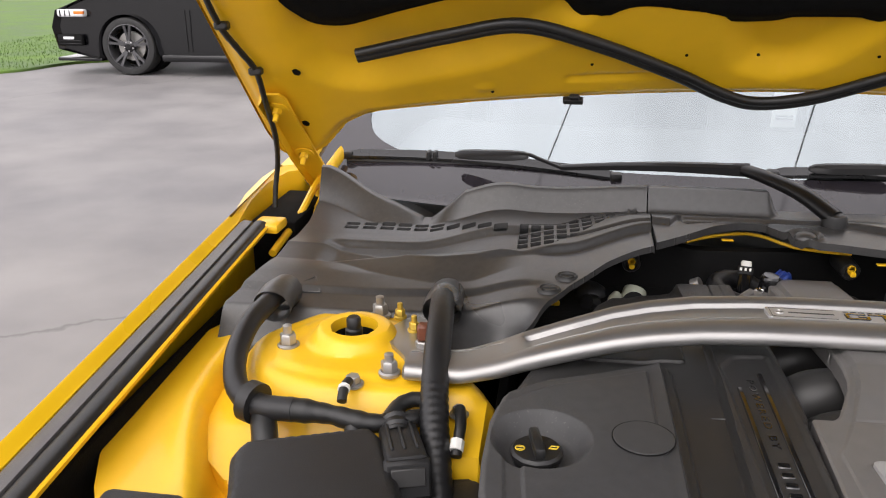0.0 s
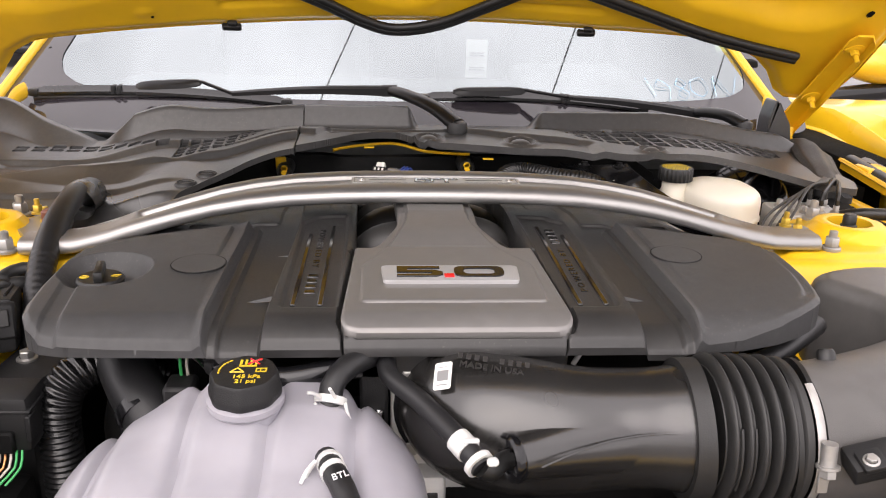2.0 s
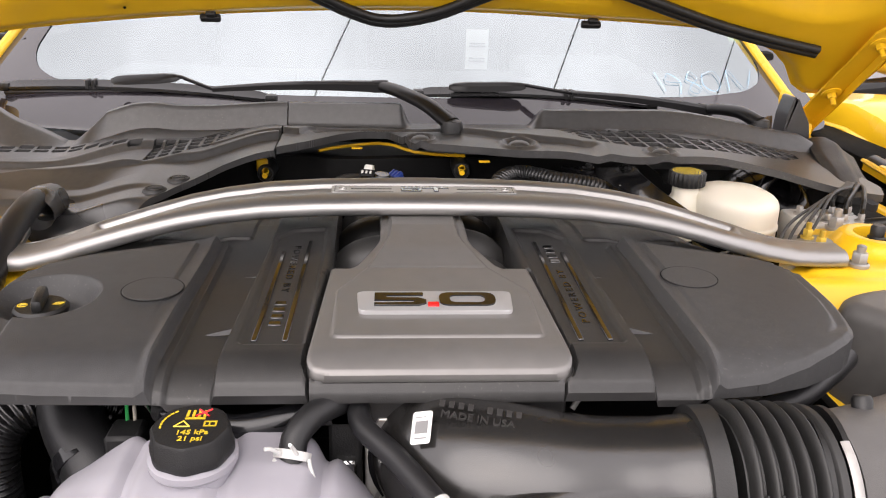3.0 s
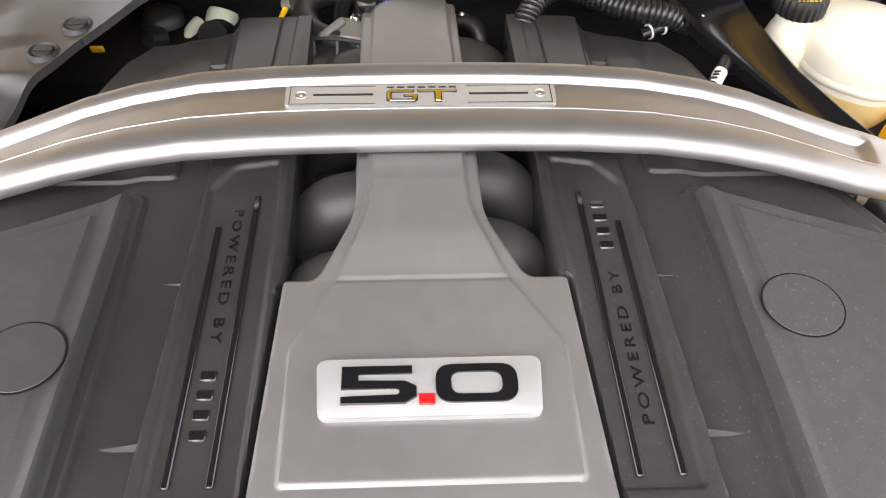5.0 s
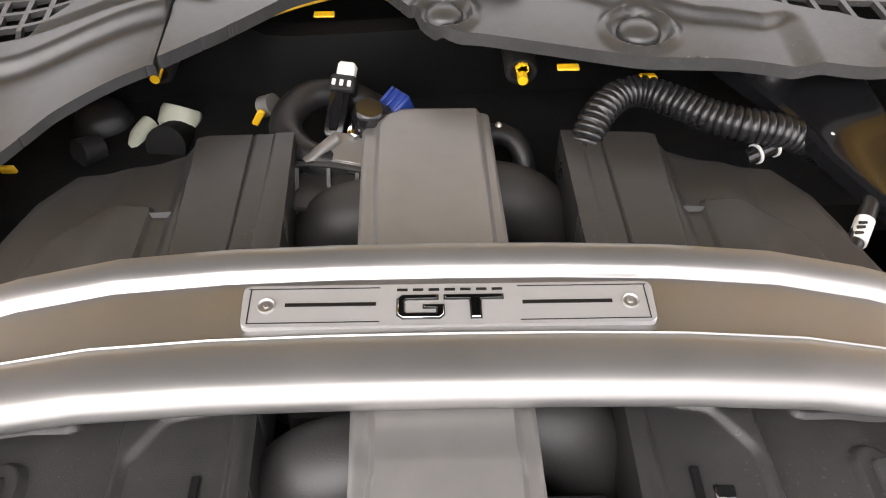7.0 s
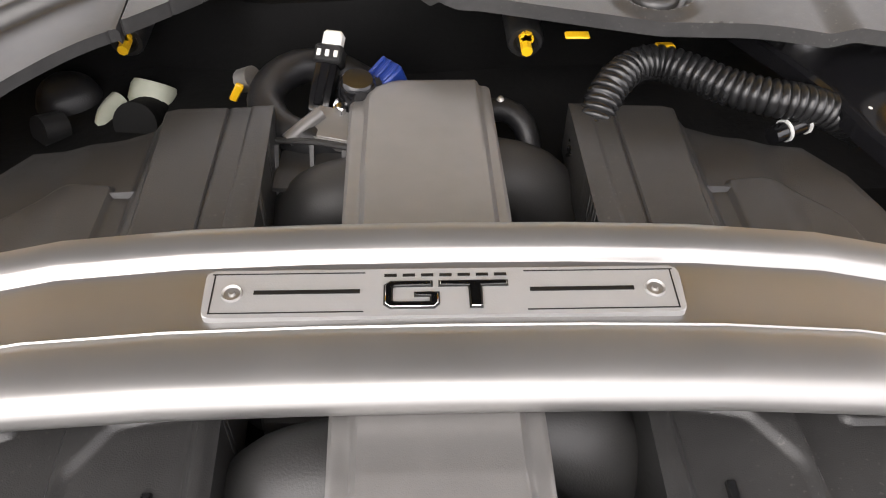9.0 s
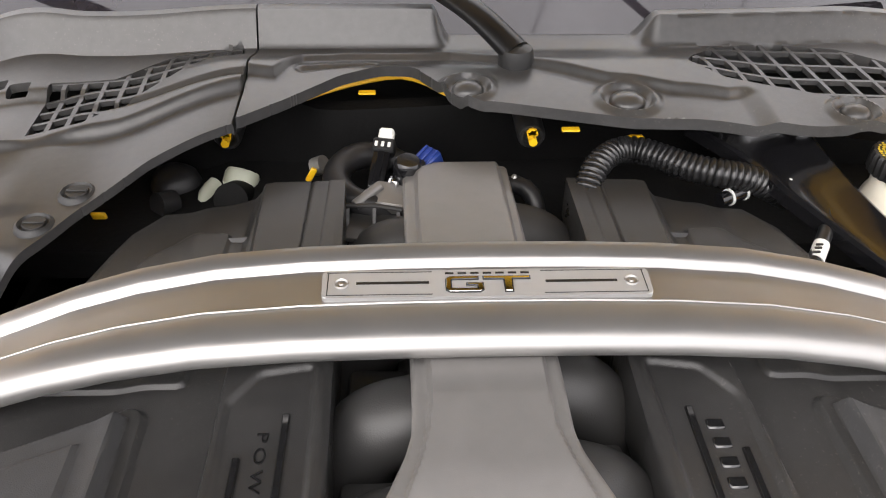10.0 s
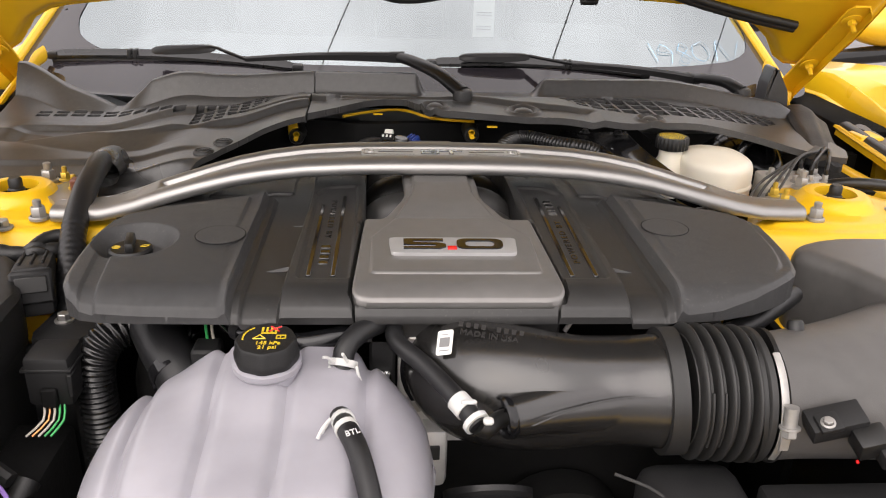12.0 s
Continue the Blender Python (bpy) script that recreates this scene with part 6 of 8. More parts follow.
    part("hose", tube([(-0.064, -0.305, 0.866), (-0.064, -0.340, 0.872), (-0.060, -0.368, 0.870), (-0.036, -0.398, 0.864), (-0.012, -0.433, 0.8555), (0.000, -0.452, 0.850), (0.009, -0.466, 0.844)], 0.0090, 14), HOSE, h)
    b = bmesh.new()
    tube([(-0.008, -0.440, 0.8535), (0.000, -0.452, 0.850)], 0.0105, 16, bm=b)
    tube([(0.0055, -0.4605, 0.8465), (0.008, -0.4645, 0.845)], 0.0122, 16, bm=b)
    box((0.012, -0.474, 0.849), (0.021, -0.466, 0.855), 0.002, 1, bm=b)
    box((-0.006, -0.456, 0.858), (0.008, -0.450, 0.862), 0.002, 1, bm=b)
    part("clip", b, CLIP, h, "white quick-connect clip")


intake_tube()


def throttle_body():
    t = thing("throttle_body", (-0.02, -0.30, 0.74), "cast aluminium throttle body with flange bolts", "throttle body")
    part("flange", prism(rnd([(-0.060, -0.338), (0.09, -0.338), (0.09, -0.300), (-0.060, -0.300)], 0.006), 0.735, 0.872, 0.004), CAST, t, "pale cast flange")
    part("bore", tube([(0.006, -0.30, 0.826), (0.006, -0.345, 0.826)], 0.0635, 32), GLOSSBLACK, t)
    for x, z in ((-0.045, 0.857), (-0.041, 0.783), (0.075, 0.860)):
        part("flange_bolt", bolt((x, -0.338, z), 0.0075, 0.009, (0, -1, 0)), STEEL, t, "zinc flange bolt")
        part("bolt_lug", lathe([(0.013, 0.0), (0.013, 0.004), (0.011, 0.005), (0, 0.005)], Matrix.Translation((x, -0.334, z)) @ Matrix.Rotation(radians(90), 4, "X"), 20), CAST, t)
    part("motor_case", box((-0.060, -0.360, 0.690), (-0.008, -0.300, 0.762), 0.008, 2), CAST, t, "cast motor case")
    part("casting_mark", box((-0.045, -0.3625, 0.728), (-0.016, -0.359, 0.745), 0.001, 1), RUNNER, t)
    part("black_bracket", box((-0.088, -0.345, 0.745), (-0.062, -0.320, 0.880), 0.003, 1), BOX, t)
    part("sensor_clip", box((-0.084, -0.3495, 0.798), (-0.066, -0.344, 0.826), 0.002, 1), CHROME, t)


throttle_body()


def airbox():
    a = thing("air_box", (0.52, -0.25, 0.62), "dark grey plastic air filter box", "air box")
    Q = rnd([(0.416, -0.172), (0.430, -0.146), (0.460, -0.130), (0.500, -0.120), (0.570, -0.122), (0.72, -0.15), (0.735, -0.45), (0.56, -0.52), (0.505, -0.45), (0.478, -0.28), (0.452, -0.222)], 0.018)

    def top(X, Y):
        d = poly_sd(X, Y, Q)
        z = 0.884 - 0.016 * (1 - np.sqrt(np.clip(1 - (1 - np.clip(-d / 0.020, 0, 1)) ** 2, 0, 1)))
        return z
    me = field("lid", 0.35, 0.75, -0.53, -0.08, 0.004, top, Q, skirt=0.20)
    part("lid", me, AIRBOX, a, "smooth dark grey lid")
    rows = []
    for f in np.linspace(0, 1, 17):
        x = 0.284 + 0.22 * f
        cy, cz = -0.409 + 0.050 * f, 0.835 - 0.010 * f
        ry, rz = 0.0600 + 0.080 * f ** 1.4, 0.0600 - 0.002 * f
        rows.append([(x, cy + ry * math.cos(q), cz + rz * math.sin(q)) for q in [2 * math.pi * k / 40 for k in range(40)]])
    part("outlet", loft(rows), AIRBOX, a, "flared outlet joined to the bellows")
    part("lower_body", prism(rnd([(0.46, -0.47), (0.46, -0.24), (0.44, -0.16), (0.70, -0.16), (0.71, -0.47)], 0.02), 0.45, 0.80, 0.01), BOX, a)
    part("outlet_nub", lathe([(0, 0.012), (0.006, 0.012), (0.008, 0.009), (0.008, -0.006)], Matrix.Translation((0.322, -0.378, 0.886)) @ Matrix.Rotation(radians(-25), 4, "X"), 16), RUBBER, a)
    # sensor
    s = thing("air_sensor", (0.33, -0.47, 0.80), "black plug-in air sensor with taped wires", "sensor")
    tilt = Matrix.Translation((0.318, -0.476, 0.852)) @ Matrix.Scale(0.8, 4) @ Matrix.Rotation(radians(-14), 4, "Y") @ Matrix.Rotation(radians(18), 4, "X")
    def bit(lo, hi, bev=0.002):
        b = box(lo, hi, bev, 2)
        b.transform(tilt)
        return b
    part("sensor_body", bit((-0.030, -0.016, -0.010), (0.030, 0.016, 0.012)), BOX, s)
    part("sensor_ear", bit((-0.024, -0.020, 0.010), (0.000, 0.004, 0.017)), BOX, s)
    part("sensor_screw", bolt(tilt @ Vector((-0.014, -0.010, 0.017)), 0.0042, 0.005, tilt.to_3x3() @ Vector((0, 0, 1))), STEEL, s)
    part("plug", bit((0.010, -0.040, -0.022), (0.044, -0.012, 0.004), 0.003), RUBBER, s, "black wire plug")
    part("plug_tail", bit((0.030, -0.052, -0.030), (0.052, -0.026, -0.006), 0.004), BOX, s)
    part("release_tab", bit((0.006, -0.042, -0.021), (0.009, -0.039, -0.018), 0.0005), RED, s, "small red release tab")
    for i, m in enumerate((WIRE_W, WIRE_G, WIRE_V, WIRE_W)):
        part("wire", tube([(0.362 + 0.003 * i, -0.520, 0.822), (0.378 + 0.003 * i, -0.532, 0.806), (0.396 + 0.003 * i, -0.548, 0.775), (0.43, -0.57, 0.72)], 0.0014, 6), m, s)
    part("wire_tape", tube([(0.388, -0.540, 0.790), (0.402, -0.553, 0.762), (0.43, -0.572, 0.71)], 0.006, 10), RUBBER, s)
    # lower front boxes
    b = thing("front_bracket", (0.40, -0.50, 0.60), "black slotted bracket below the air box", "bracket")
    part("plate", box((0.27, -0.53, 0.60), (0.62, -0.46, 0.775), 0.006, 2), BOX, b)
    for i in range(3):
        part("slot", box((0.29 + 0.05 * i, -0.534, 0.715), (0.325 + 0.05 * i, -0.528, 0.745), 0.002, 1), DEPTH_BLACK, b)
    p = thing("pump_housing", (0.22, -0.46, 0.58), "black moulded pump housing under the intake tube", "pump housing")
    part("housing", box((0.165, -0.50, 0.58), (0.262, -0.42, 0.775), 0.02, 3), BOX, p)
    part("bracket", tube([(0.135, -0.462, 0.788), (0.165, -0.470, 0.779), (0.185, -0.478, 0.768)], 0.0016, 8), RUNNER, p)
    q = thing("lower_hose", (0.0, -0.42, 0.55), "thick ribbed black hose low in the bay", "hose")
    part("hose", tube([(0.03, -0.40, 0.72), (0.03, -0.43, 0.69), (0.025, -0.45, 0.63), (0.02, -0.45, 0.5)], ribbed(0.043, 0.016, 0.002), 20, 0.004), HOSE, q)


airbox()


# ---- side of the bay by the fuse box ----
def fuse_box():
    f = thing("fuse_box", (-0.56, -0.32, 0.66), "dark grey plastic fuse box with a sloped lid", "fuse box")
    Q = rnd([(-0.612, -0.273), (-0.634, -0.215), (-0.630, -0.190), (-0.512, -0.147), (-0.499, -0.160), (-0.458, -0.250), (-0.450, -0.48), (-0.605, -0.48)], 0.011)
    me = field("lid", -0.655, -0.44, -0.49, -0.12, 0.004, lambda X, Y: 0.866 - 0.008 * S(-0.007, 0.0, poly_sd(X, Y, Q)), Q, skirt=0.05)
    part("lid", me, BOX, f, "textured dark grey lid")
    part("body", prism([(x * 0.98 - 0.011, y * 0.98 - 0.006) for x, y in Q], 0.66, 0.835, 0.004), RUBBER, f)
    # near-black filler block added to hide the yellow apron; shade in its colour
    part("mount", box((-0.70, -0.62, 0.50), (-0.40, -0.30, 0.738), 0.01), DEPTH_BLACK, f)
    g = thing("small_module", (-0.68, -0.33, 0.70), "small black module box by the apron", "module box")
    part("case", box((-0.735, -0.45, 0.70), (-0.655, -0.262, 0.852), 0.008, 2), BOX, g)
    part("case_rib", box((-0.737, -0.35, 0.80), (-0.653, -0.34, 0.855), 0.002, 1), BOX, g)


fuse_box()


def harness():
    w = thing("wiring_conduit", (-0.69, 0.0, 0.80), "black wiring conduit from the cowl to the harness", "wiring conduit")
    part("conduit", tube([(-0.695, 0.120, 0.892), (-0.696, 0.070, 0.896), (-0.700, 0.010, 0.892), (-0.694, -0.050, 0.878), (-0.672, -0.100, 0.866), (-0.640, -0.122, 0.862), (-0.600, -0.126, 0.862)], 0.0130, 16), HOSE, w)
    part("collar", tube([(-0.655, -0.115, 0.863), (-0.642, -0.120, 0.862)], 0.0225, 20), RUBBER, w, "black rubber collar")
    part("taped_trunk", tube([(-0.61, -0.125, 0.862), (-0.565, -0.125, 0.860), (-0.52, -0.130, 0.856), (-0.485, -0.120, 0.856), (-0.465, -0.10, 0.850)], lambda s, f: 0.0125 - 0.004 * f + 0.0010 * math.sin(s * 97) + 0.0004 * math.sin(s * 331), 12, 0.003), RUBBER, w, "taped wiring trunk")
    part("branch", tube([(-0.635, -0.125, 0.85), (-0.625, -0.150, 0.835), (-0.62, -0.165, 0.80), (-0.615, -0.17, 0.76)], 0.014, 10), RUBBER, w)
    part("branch", tube([(-0.535, -0.130, 0.855), (-0.530, -0.150, 0.835), (-0.535, -0.165, 0.80)], 0.010, 10), RUBBER, w)
    part("branch", tube([(-0.50, -0.122, 0.857), (-0.490, -0.095, 0.862), (-0.470, -0.085, 0.862), (-0.45, -0.095, 0.85)], 0.0085, 10), RUBBER, w)
    part("earth_lead", tube([(-0.552, -0.112, 0.868), (-0.553, -0.098, 0.876), (-0.552, -0.082, 0.876)], 0.0055, 10), RUBBER, w)
    part("earth_band", tube([(-0.5525, -0.100, 0.8755), (-0.553, -0.096, 0.8765)], 0.0068, 10), WHITE, w)
    part("earth_nut", bolt((-0.550, -0.072, 0.866), 0.008, 0.012), STEEL, w)
    v = thing("ribbed_conduit", (-0.45, -0.06, 0.74), "thick black conduit running down beside the engine cover", "wiring conduit")
    part("conduit", tube([(-0.474, 0.130, 0.890), (-0.474, 0.085, 0.905), (-0.468, 0.03, 0.906), (-0.462, -0.035, 0.895), (-0.455, -0.100, 0.868), (-0.444, -0.155, 0.832), (-0.432, -0.200, 0.79), (-0.42, -0.22, 0.72)],
                         lambda s, f: 0.0152 + (0.0003 * math.sin(s * 700) if f > 0.5 else 0), 16, 0.002), HOSE, v)
    part("earth_lead", tube([(-0.425, -0.150, 0.838), (-0.424, -0.120, 0.858), (-0.428, -0.098, 0.862)], 0.006, 10), RUBBER, v)
    part("lead_tag", tube([(-0.4255, -0.146, 0.842), (-0.425, -0.136, 0.848)], 0.0075, 8), WHITE, v)
    part("earth_nut", bolt((-0.43, -0.088, 0.848), 0.007, 0.011), STEEL, v)
    k = thing("wiring_plug", (-0.46, -0.22, 0.78), "black multi-pin plug with a grey lever", "wiring plug")
    m = Matrix.Translation((-0.474, -0.174, 0.846)) @ Matrix.Rotation(radians(18), 4, "Z") @ Matrix.Rotation(radians(-12), 4, "X")
    b = box((-0.020, -0.045, -0.035), (0.020, 0.045, 0.022), 0.006, 2)
    b.transform(m)
    part("plug_body", b, BOX, k)
    b = box((-0.022, -0.050, -0.02), (0.022, -0.034, 0.018), 0.003, 1)
    b.transform(m)
    part("lever", b, BOX, k)
    for x in (-0.012, 0.0, 0.012):
        b = box((x - 0.0015, -0.03, 0.021), (x + 0.0015, 0.04, 0.025), 0.001, 1)
        b.transform(m)
        part("rib", b, BOX, k)
    b = box((-0.016, -0.053, -0.006), (0.016, -0.049, 0.012), 0.001, 1)
    b.transform(m)
    part("slider", b, RUNNER, k)
    part("plug_boot", tube([(-0.486, -0.142, 0.850), (-0.490, -0.130, 0.853), (-0.494, -0.120, 0.855)], lambda s, f: 0.015 + 0.0015 * math.sin(s * 700), 12, 0.003), RUBBER, k)
    # brown connector by the bar's foot
    c = thing("bar_connector", (-0.485, 0.02, 0.87), "brown plastic connector beside the bar's foot", "connector")
    part("connector_body", box((-0.4935, 0.006, 0.884), (-0.4785, 0.021, 0.905), 0.003, 1), BROWN, c)
    part("connector_base", bolt((-0.487, 0.012, 0.870), 0.009, 0.014), STEEL, c)
    # ribbed hose in front
    r = thing("ribbed_hose", (-0.38, -0.34, 0.60), "black ribbed hose arching beside the coolant tank", "hose")
    part("hose", tube([(-0.295, -0.205, 0.785), (-0.312, -0.225, 0.808), (-0.334, -0.247, 0.826), (-0.356, -0.268, 0.828), (-0.372, -0.281, 0.814), (-0.379, -0.286, 0.785), (-0.379, -0.288, 0.740), (-0.379, -0.289, 0.66), (-0.379, -0.29, 0.54)], lambda s, f: 0.0195 + 0.0012 * math.cos(2 * math.pi * s / 0.0062), 24, 0.0008), VENT, r)
    part("cuff", tube([(-0.287, -0.196, 0.772), (-0.297, -0.207, 0.788)], 0.0220, 20), RUBBER, r, "plain black end cuff")
    part("cuff", tube([(-0.379, -0.29, 0.54), (-0.379, -0.29, 0.57)], 0.0205, 20), RUBBER, r, "plain black end cuff")
    # dark panel added behind the hose to cover the tower's yellow side
    part("dark_filler", box((-0.52, -0.262, 0.50), (-0.402, -0.238, 0.80), 0.008, 2), BOX, r, "black filler panel hiding the yellow tower behind the hose")
    # module with cut wires
    d = thing("relay_box", (-0.42, -0.37, 0.76), "black relay box with bare wire ends", "relay box")
    part("case", box((-0.432, -0.330, 0.775), (-0.386, -0.285, 0.831), 0.006, 2), BOX, d)
    part("socket", box((-0.416, -0.336, 0.777), (-0.400, -0.329, 0.799), 0.002, 1), DEPTH_BLACK, d)
    for i, mm in enumerate((WIRE_W, COPPER, WIRE_W, WIRE_G, WIRE_G)):
        part("wire", tube([(-0.416 + 0.005 * i, -0.330, 0.778), (-0.414 + 0.005 * i, -0.342, 0.768), (-0.428 + 0.006 * i, -0.354, 0.757)], 0.0012, 6), mm, d)
    part("lid_rib", box((-0.434, -0.331, 0.815), (-0.384, -0.284, 0.819), 0.001, 1), BOX, d)
    part("side_latch", box((-0.388, -0.335, 0.79), (-0.383, -0.315, 0.815), 0.001, 1), BOX, d)
    for i, mm in enumerate((WIRE_V, WIRE_G, RUBBER)):
        part("loose_wire", tube([(-0.46, -0.40 - 0.01 * i, 0.76), (-0.42, -0.43 - 0.006 * i, 0.755 - 0.01 * i), (-0.395, -0.455, 0.73 - 0.01 * i)], 0.0022, 6), mm, d)
    part("cable", tube([(-0.49, -0.38, 0.765), (-0.45, -0.395, 0.758), (-0.42, -0.41, 0.748)], 0.008, 8), RUBBER, d)
    part("cable", tube([(-0.41, -0.40, 0.74), (-0.43, -0.46, 0.70), (-0.47, -0.53, 0.66)], 0.012, 10), RUBBER, d)


harness()


def left_depths():
    """Hoses and brackets seen in the dark gap in front of the cover."""
    a = thing("radiator_hose", (-0.30, -0.30, 0.70), "thick black hose in the gap before the cover", "hose")
    part("hose", tube([(-0.33, -0.24, 0.83), (-0.30, -0.30, 0.83), (-0.265, -0.35, 0.80), (-0.25, -0.40, 0.74)], 0.026, 16), HOSE, a)
    part("clamp", tube([(-0.285, -0.322, 0.818), (-0.278, -0.332, 0.813)], 0.0275, 16), GLOSSBLACK, a)
    b = thing("vent_pipe", (-0.18, -0.32, 0.80), "slim black pipe crossing in front of the cover", "hose")
    part("pipe", tube([(-0.235, -0.30, 0.86), (-0.205, -0.345, 0.868), (-0.16, -0.355, 0.862), (-0.11, -0.345, 0.866), (-0.07, -0.325, 0.872)], 0.011, 12), GLOSSBLACK, b)
    part("pipe_tag", tube([(-0.216, -0.334, 0.867), (-0.208, -0.343, 0.868)], 0.0114, 12), HOSE, b, "black sleeve with white print")
    for i in range(5):
        p = Vector((-0.218, -0.331, 0.867)).lerp(Vector((-0.207, -0.344, 0.868)), i / 4)
        part("print_bar", box((p.x - 0.006, p.y - 0.0012, p.z + 0.0095), (p.x + 0.002, p.y + 0.0012, p.z + 0.0118), 0.0), INK_W, b)
    c = thing("wire_plug", (-0.245, -0.33, 0.80), "small black plug with pale wires", "connector")
    part("plug", box((-0.262, -0.345, 0.825), (-0.235, -0.315, 0.848), 0.003, 1), BOX, c)
    for i, m in enumerate((WIRE_G, WIRE_W)):
        part("wire", tube([(-0.25 + 0.006 * i, -0.32, 0.848), (-0.255 + 0.006 * i, -0.30, 0.858), (-0.25 + 0.006 * i, -0.28, 0.86)], 0.0015, 6), m, c)
    d = thing("side_bracket", (-0.41, -0.20, 0.76), "dark cast bracket beside the cover's end", "bracket")
    part("plate", prism(rnd([(-0.455, -0.26), (-0.405, -0.27), (-0.38, -0.22), (-0.40, -0.15), (-0.445, -0.16)], 0.012), 0.79, 0.815, 0.004), BOX, d)
    part("stud", bolt((-0.43, -0.22, 0.815), 0.007, 0.01), STEEL, d)
    e = thing("front_cover", (0, -0.30, 0.50), "engine front cover with pulleys, near-black for the shade there", "engine front")
    # case coloured near-black for the shade in front of the engine
    part("case", box((-0.30, -0.32, 0.45), (0.30, -0.26, 0.80), 0.02, 2), DEPTH_BLACK, e)
    part("pulley", tube([(-0.12, -0.36, 0.66), (-0.12, -0.33, 0.66)], 0.06, 24), RUBBER, e)
    part("pulley", tube([(0.12, -0.37, 0.62), (0.12, -0.33, 0.62)], 0.07, 24), RUBBER, e)
    f = thing("bracket_stay", (0.12, -0.33, 0.85), "thin steel stay behind the intake tube", "bracket")
    part("stay", tube([(0.108, -0.332, 0.862), (0.125, -0.322, 0.885)], 0.0025, 8), STEEL, f)
    g = thing("side_hose", (0.34, -0.30, 0.80), "braided black hose between cover and air box", "hose")
    part("hose", tube([(0.23, -0.335, 0.850), (0.30, -0.315, 0.856), (0.35, -0.28, 0.862), (0.39, -0.24, 0.858)], 0.0105, 12), HOSE, g)


left_depths()


# ---- behind the bar ----
def brake_side():
    r = thing("brake_reservoir", (0.44, 0.19, 0.80), "cream translucent brake fluid reservoir", "brake reservoir")
    rows = []
    P = rnd([(0.400, 0.160), (0.46, 0.118), (0.512, 0.155), (0.510, 0.235), (0.44, 0.262), (0.400, 0.240)], 0.040, 6)
    c = Vector((0.455, 0.192))
    for f in np.linspace(0, 1, 22):
        u = max(0.0, (f - 0.62) / 0.38)
        k = (0.86 + 0.14 * (1 - abs(2 * min(f, 0.5) - 1) ** 3)) * max(0.05, 1 - u ** 4.5) ** 0.5
        rows.append([tuple(c + (Vector(p) - c) * k) + (0.805 + 0.098 * f,) for p in P])
    part("tank", loft(rows), CREAM, r, "cream plastic tank with amber fluid")
    rows = []
    for f in (0.0, 0.08, 0.2, 0.3, 0.38):
        k = (0.86 + 0.14 * (1 - abs(2 * f - 1) ** 3)) * 1.006
        rows.append([tuple(c + (Vector(p) - c) * k) + (0.805 + 0.094 * f,) for p in P])
    part("fluid", loft(rows), FLUID, r, "amber fluid showing through the tank wall")
    rows = []
    for f in (0.45, 0.48, 0.52, 0.55):
        k = (0.86 + 0.14 * (1 - abs(2 * f - 1) ** 3)) * (1.03 if 0.47 < f < 0.53 else 1.002)
        rows.append([tuple(c + (Vector(p) - c) * k) + (0.805 + 0.094 * f,) for p in P])
    part("weld_seam", loft(rows), CREAM, r)
    m = Matrix.Translation((0.389, 0.215, 0.0)) @ Matrix.Diagonal((0.94, 0.94, 1.0, 1.0))
    part("neck", lathe([(0.030, 0.82), (0.028, 0.862), (0.0235, 0.878), (0.0205, 0.884), (0.0205, 0.899)], m, 28), CREAM, r, "cream filler neck")
    c = part("cap", lathe([(0.0265, 0.898), (0.0275, 0.900), (0.0275, 0.915), (0.026, 0.918), (0, 0.9182)], m, 96, lobes=24, amp=0.030), RUBBER, r, "black ribbed cap with yellow print")
    b = bmesh.new()
    rs = random.Random(8)
    for i in range(-5, 6):
        y = 0.0036 * i
        half = math.sqrt(0.0215 ** 2 - y * y)
        x = -half
        while x < half - 0.002:
            w = rs.uniform(0.0014, 0.0034)
            box((0.389 + x, 0.215 + y - 0.0008, 0.9182), (0.389 + min(x + w, half), 0.215 + y + 0.0008, 0.9186), 0, bm=b)
            x += w + rs.uniform(0.0012, 0.0026)
    part("print", b, INK_Y, c, smooth=False)
    part("mount", box((0.40, 0.13, 0.72), (0.52, 0.26, 0.80), 0.02, 2), RUBBER, r)
    # black brace from the cowl to the tower
    k = thing("tower_brace", (0.33, 0.17, 0.84), "black bracing strut from cowl to strut tower", "brace")
    rows = []
    for (xa, ya), (xb, yb), z in (((0.225, 0.300), (0.335, 0.300), 0.903), ((0.247, 0.258), (0.331, 0.255), 0.904), ((0.266, 0.221), (0.333, 0.215), 0.903), ((0.280, 0.184), (0.339, 0.190), 0.899),
                                  ((0.318, 0.123), (0.361, 0.124), 0.888), ((0.352, 0.075), (0.389, 0.078), 0.878), ((0.40, 0.00), (0.435, 0.006), 0.864)):
        A, B = Vector((xa, ya, z)), Vector((xb, yb, z))
        d = (B - A).normalized() * 0.004
        dn = Vector((0, 0, -1))
        rows.append([A - d + dn * 0.014, A - d + dn * 0.002, A, A + d * 1.5 + dn * 0.002, A.lerp(B, 0.5) + dn * 0.0035, B - d * 1.5 + dn * 0.002, B, B + d + dn * 0.002, B + d + dn * 0.014, B + dn * 0.016, A + dn * 0.016])
    part("strut", loft(rows), GLOSSBLACK, k, "glossy black pressed strut")
    for x, y, z in ((0.262, 0.290, 0.9035), (0.318, 0.285, 0.9035)):
        part("brace_bolt", bolt((x, y, z - 0.002), 0.006, 0.006), RUBBER, k, "black bolt head")
    # booster
    o = thing("brake_booster", (0.56, 0.30, 0.70), "round black brake booster at the firewall", "brake booster")
    m = Matrix.Translation((0.565, 0.36, 0.79)) @ Matrix.Rotation(radians(90), 4, "X")
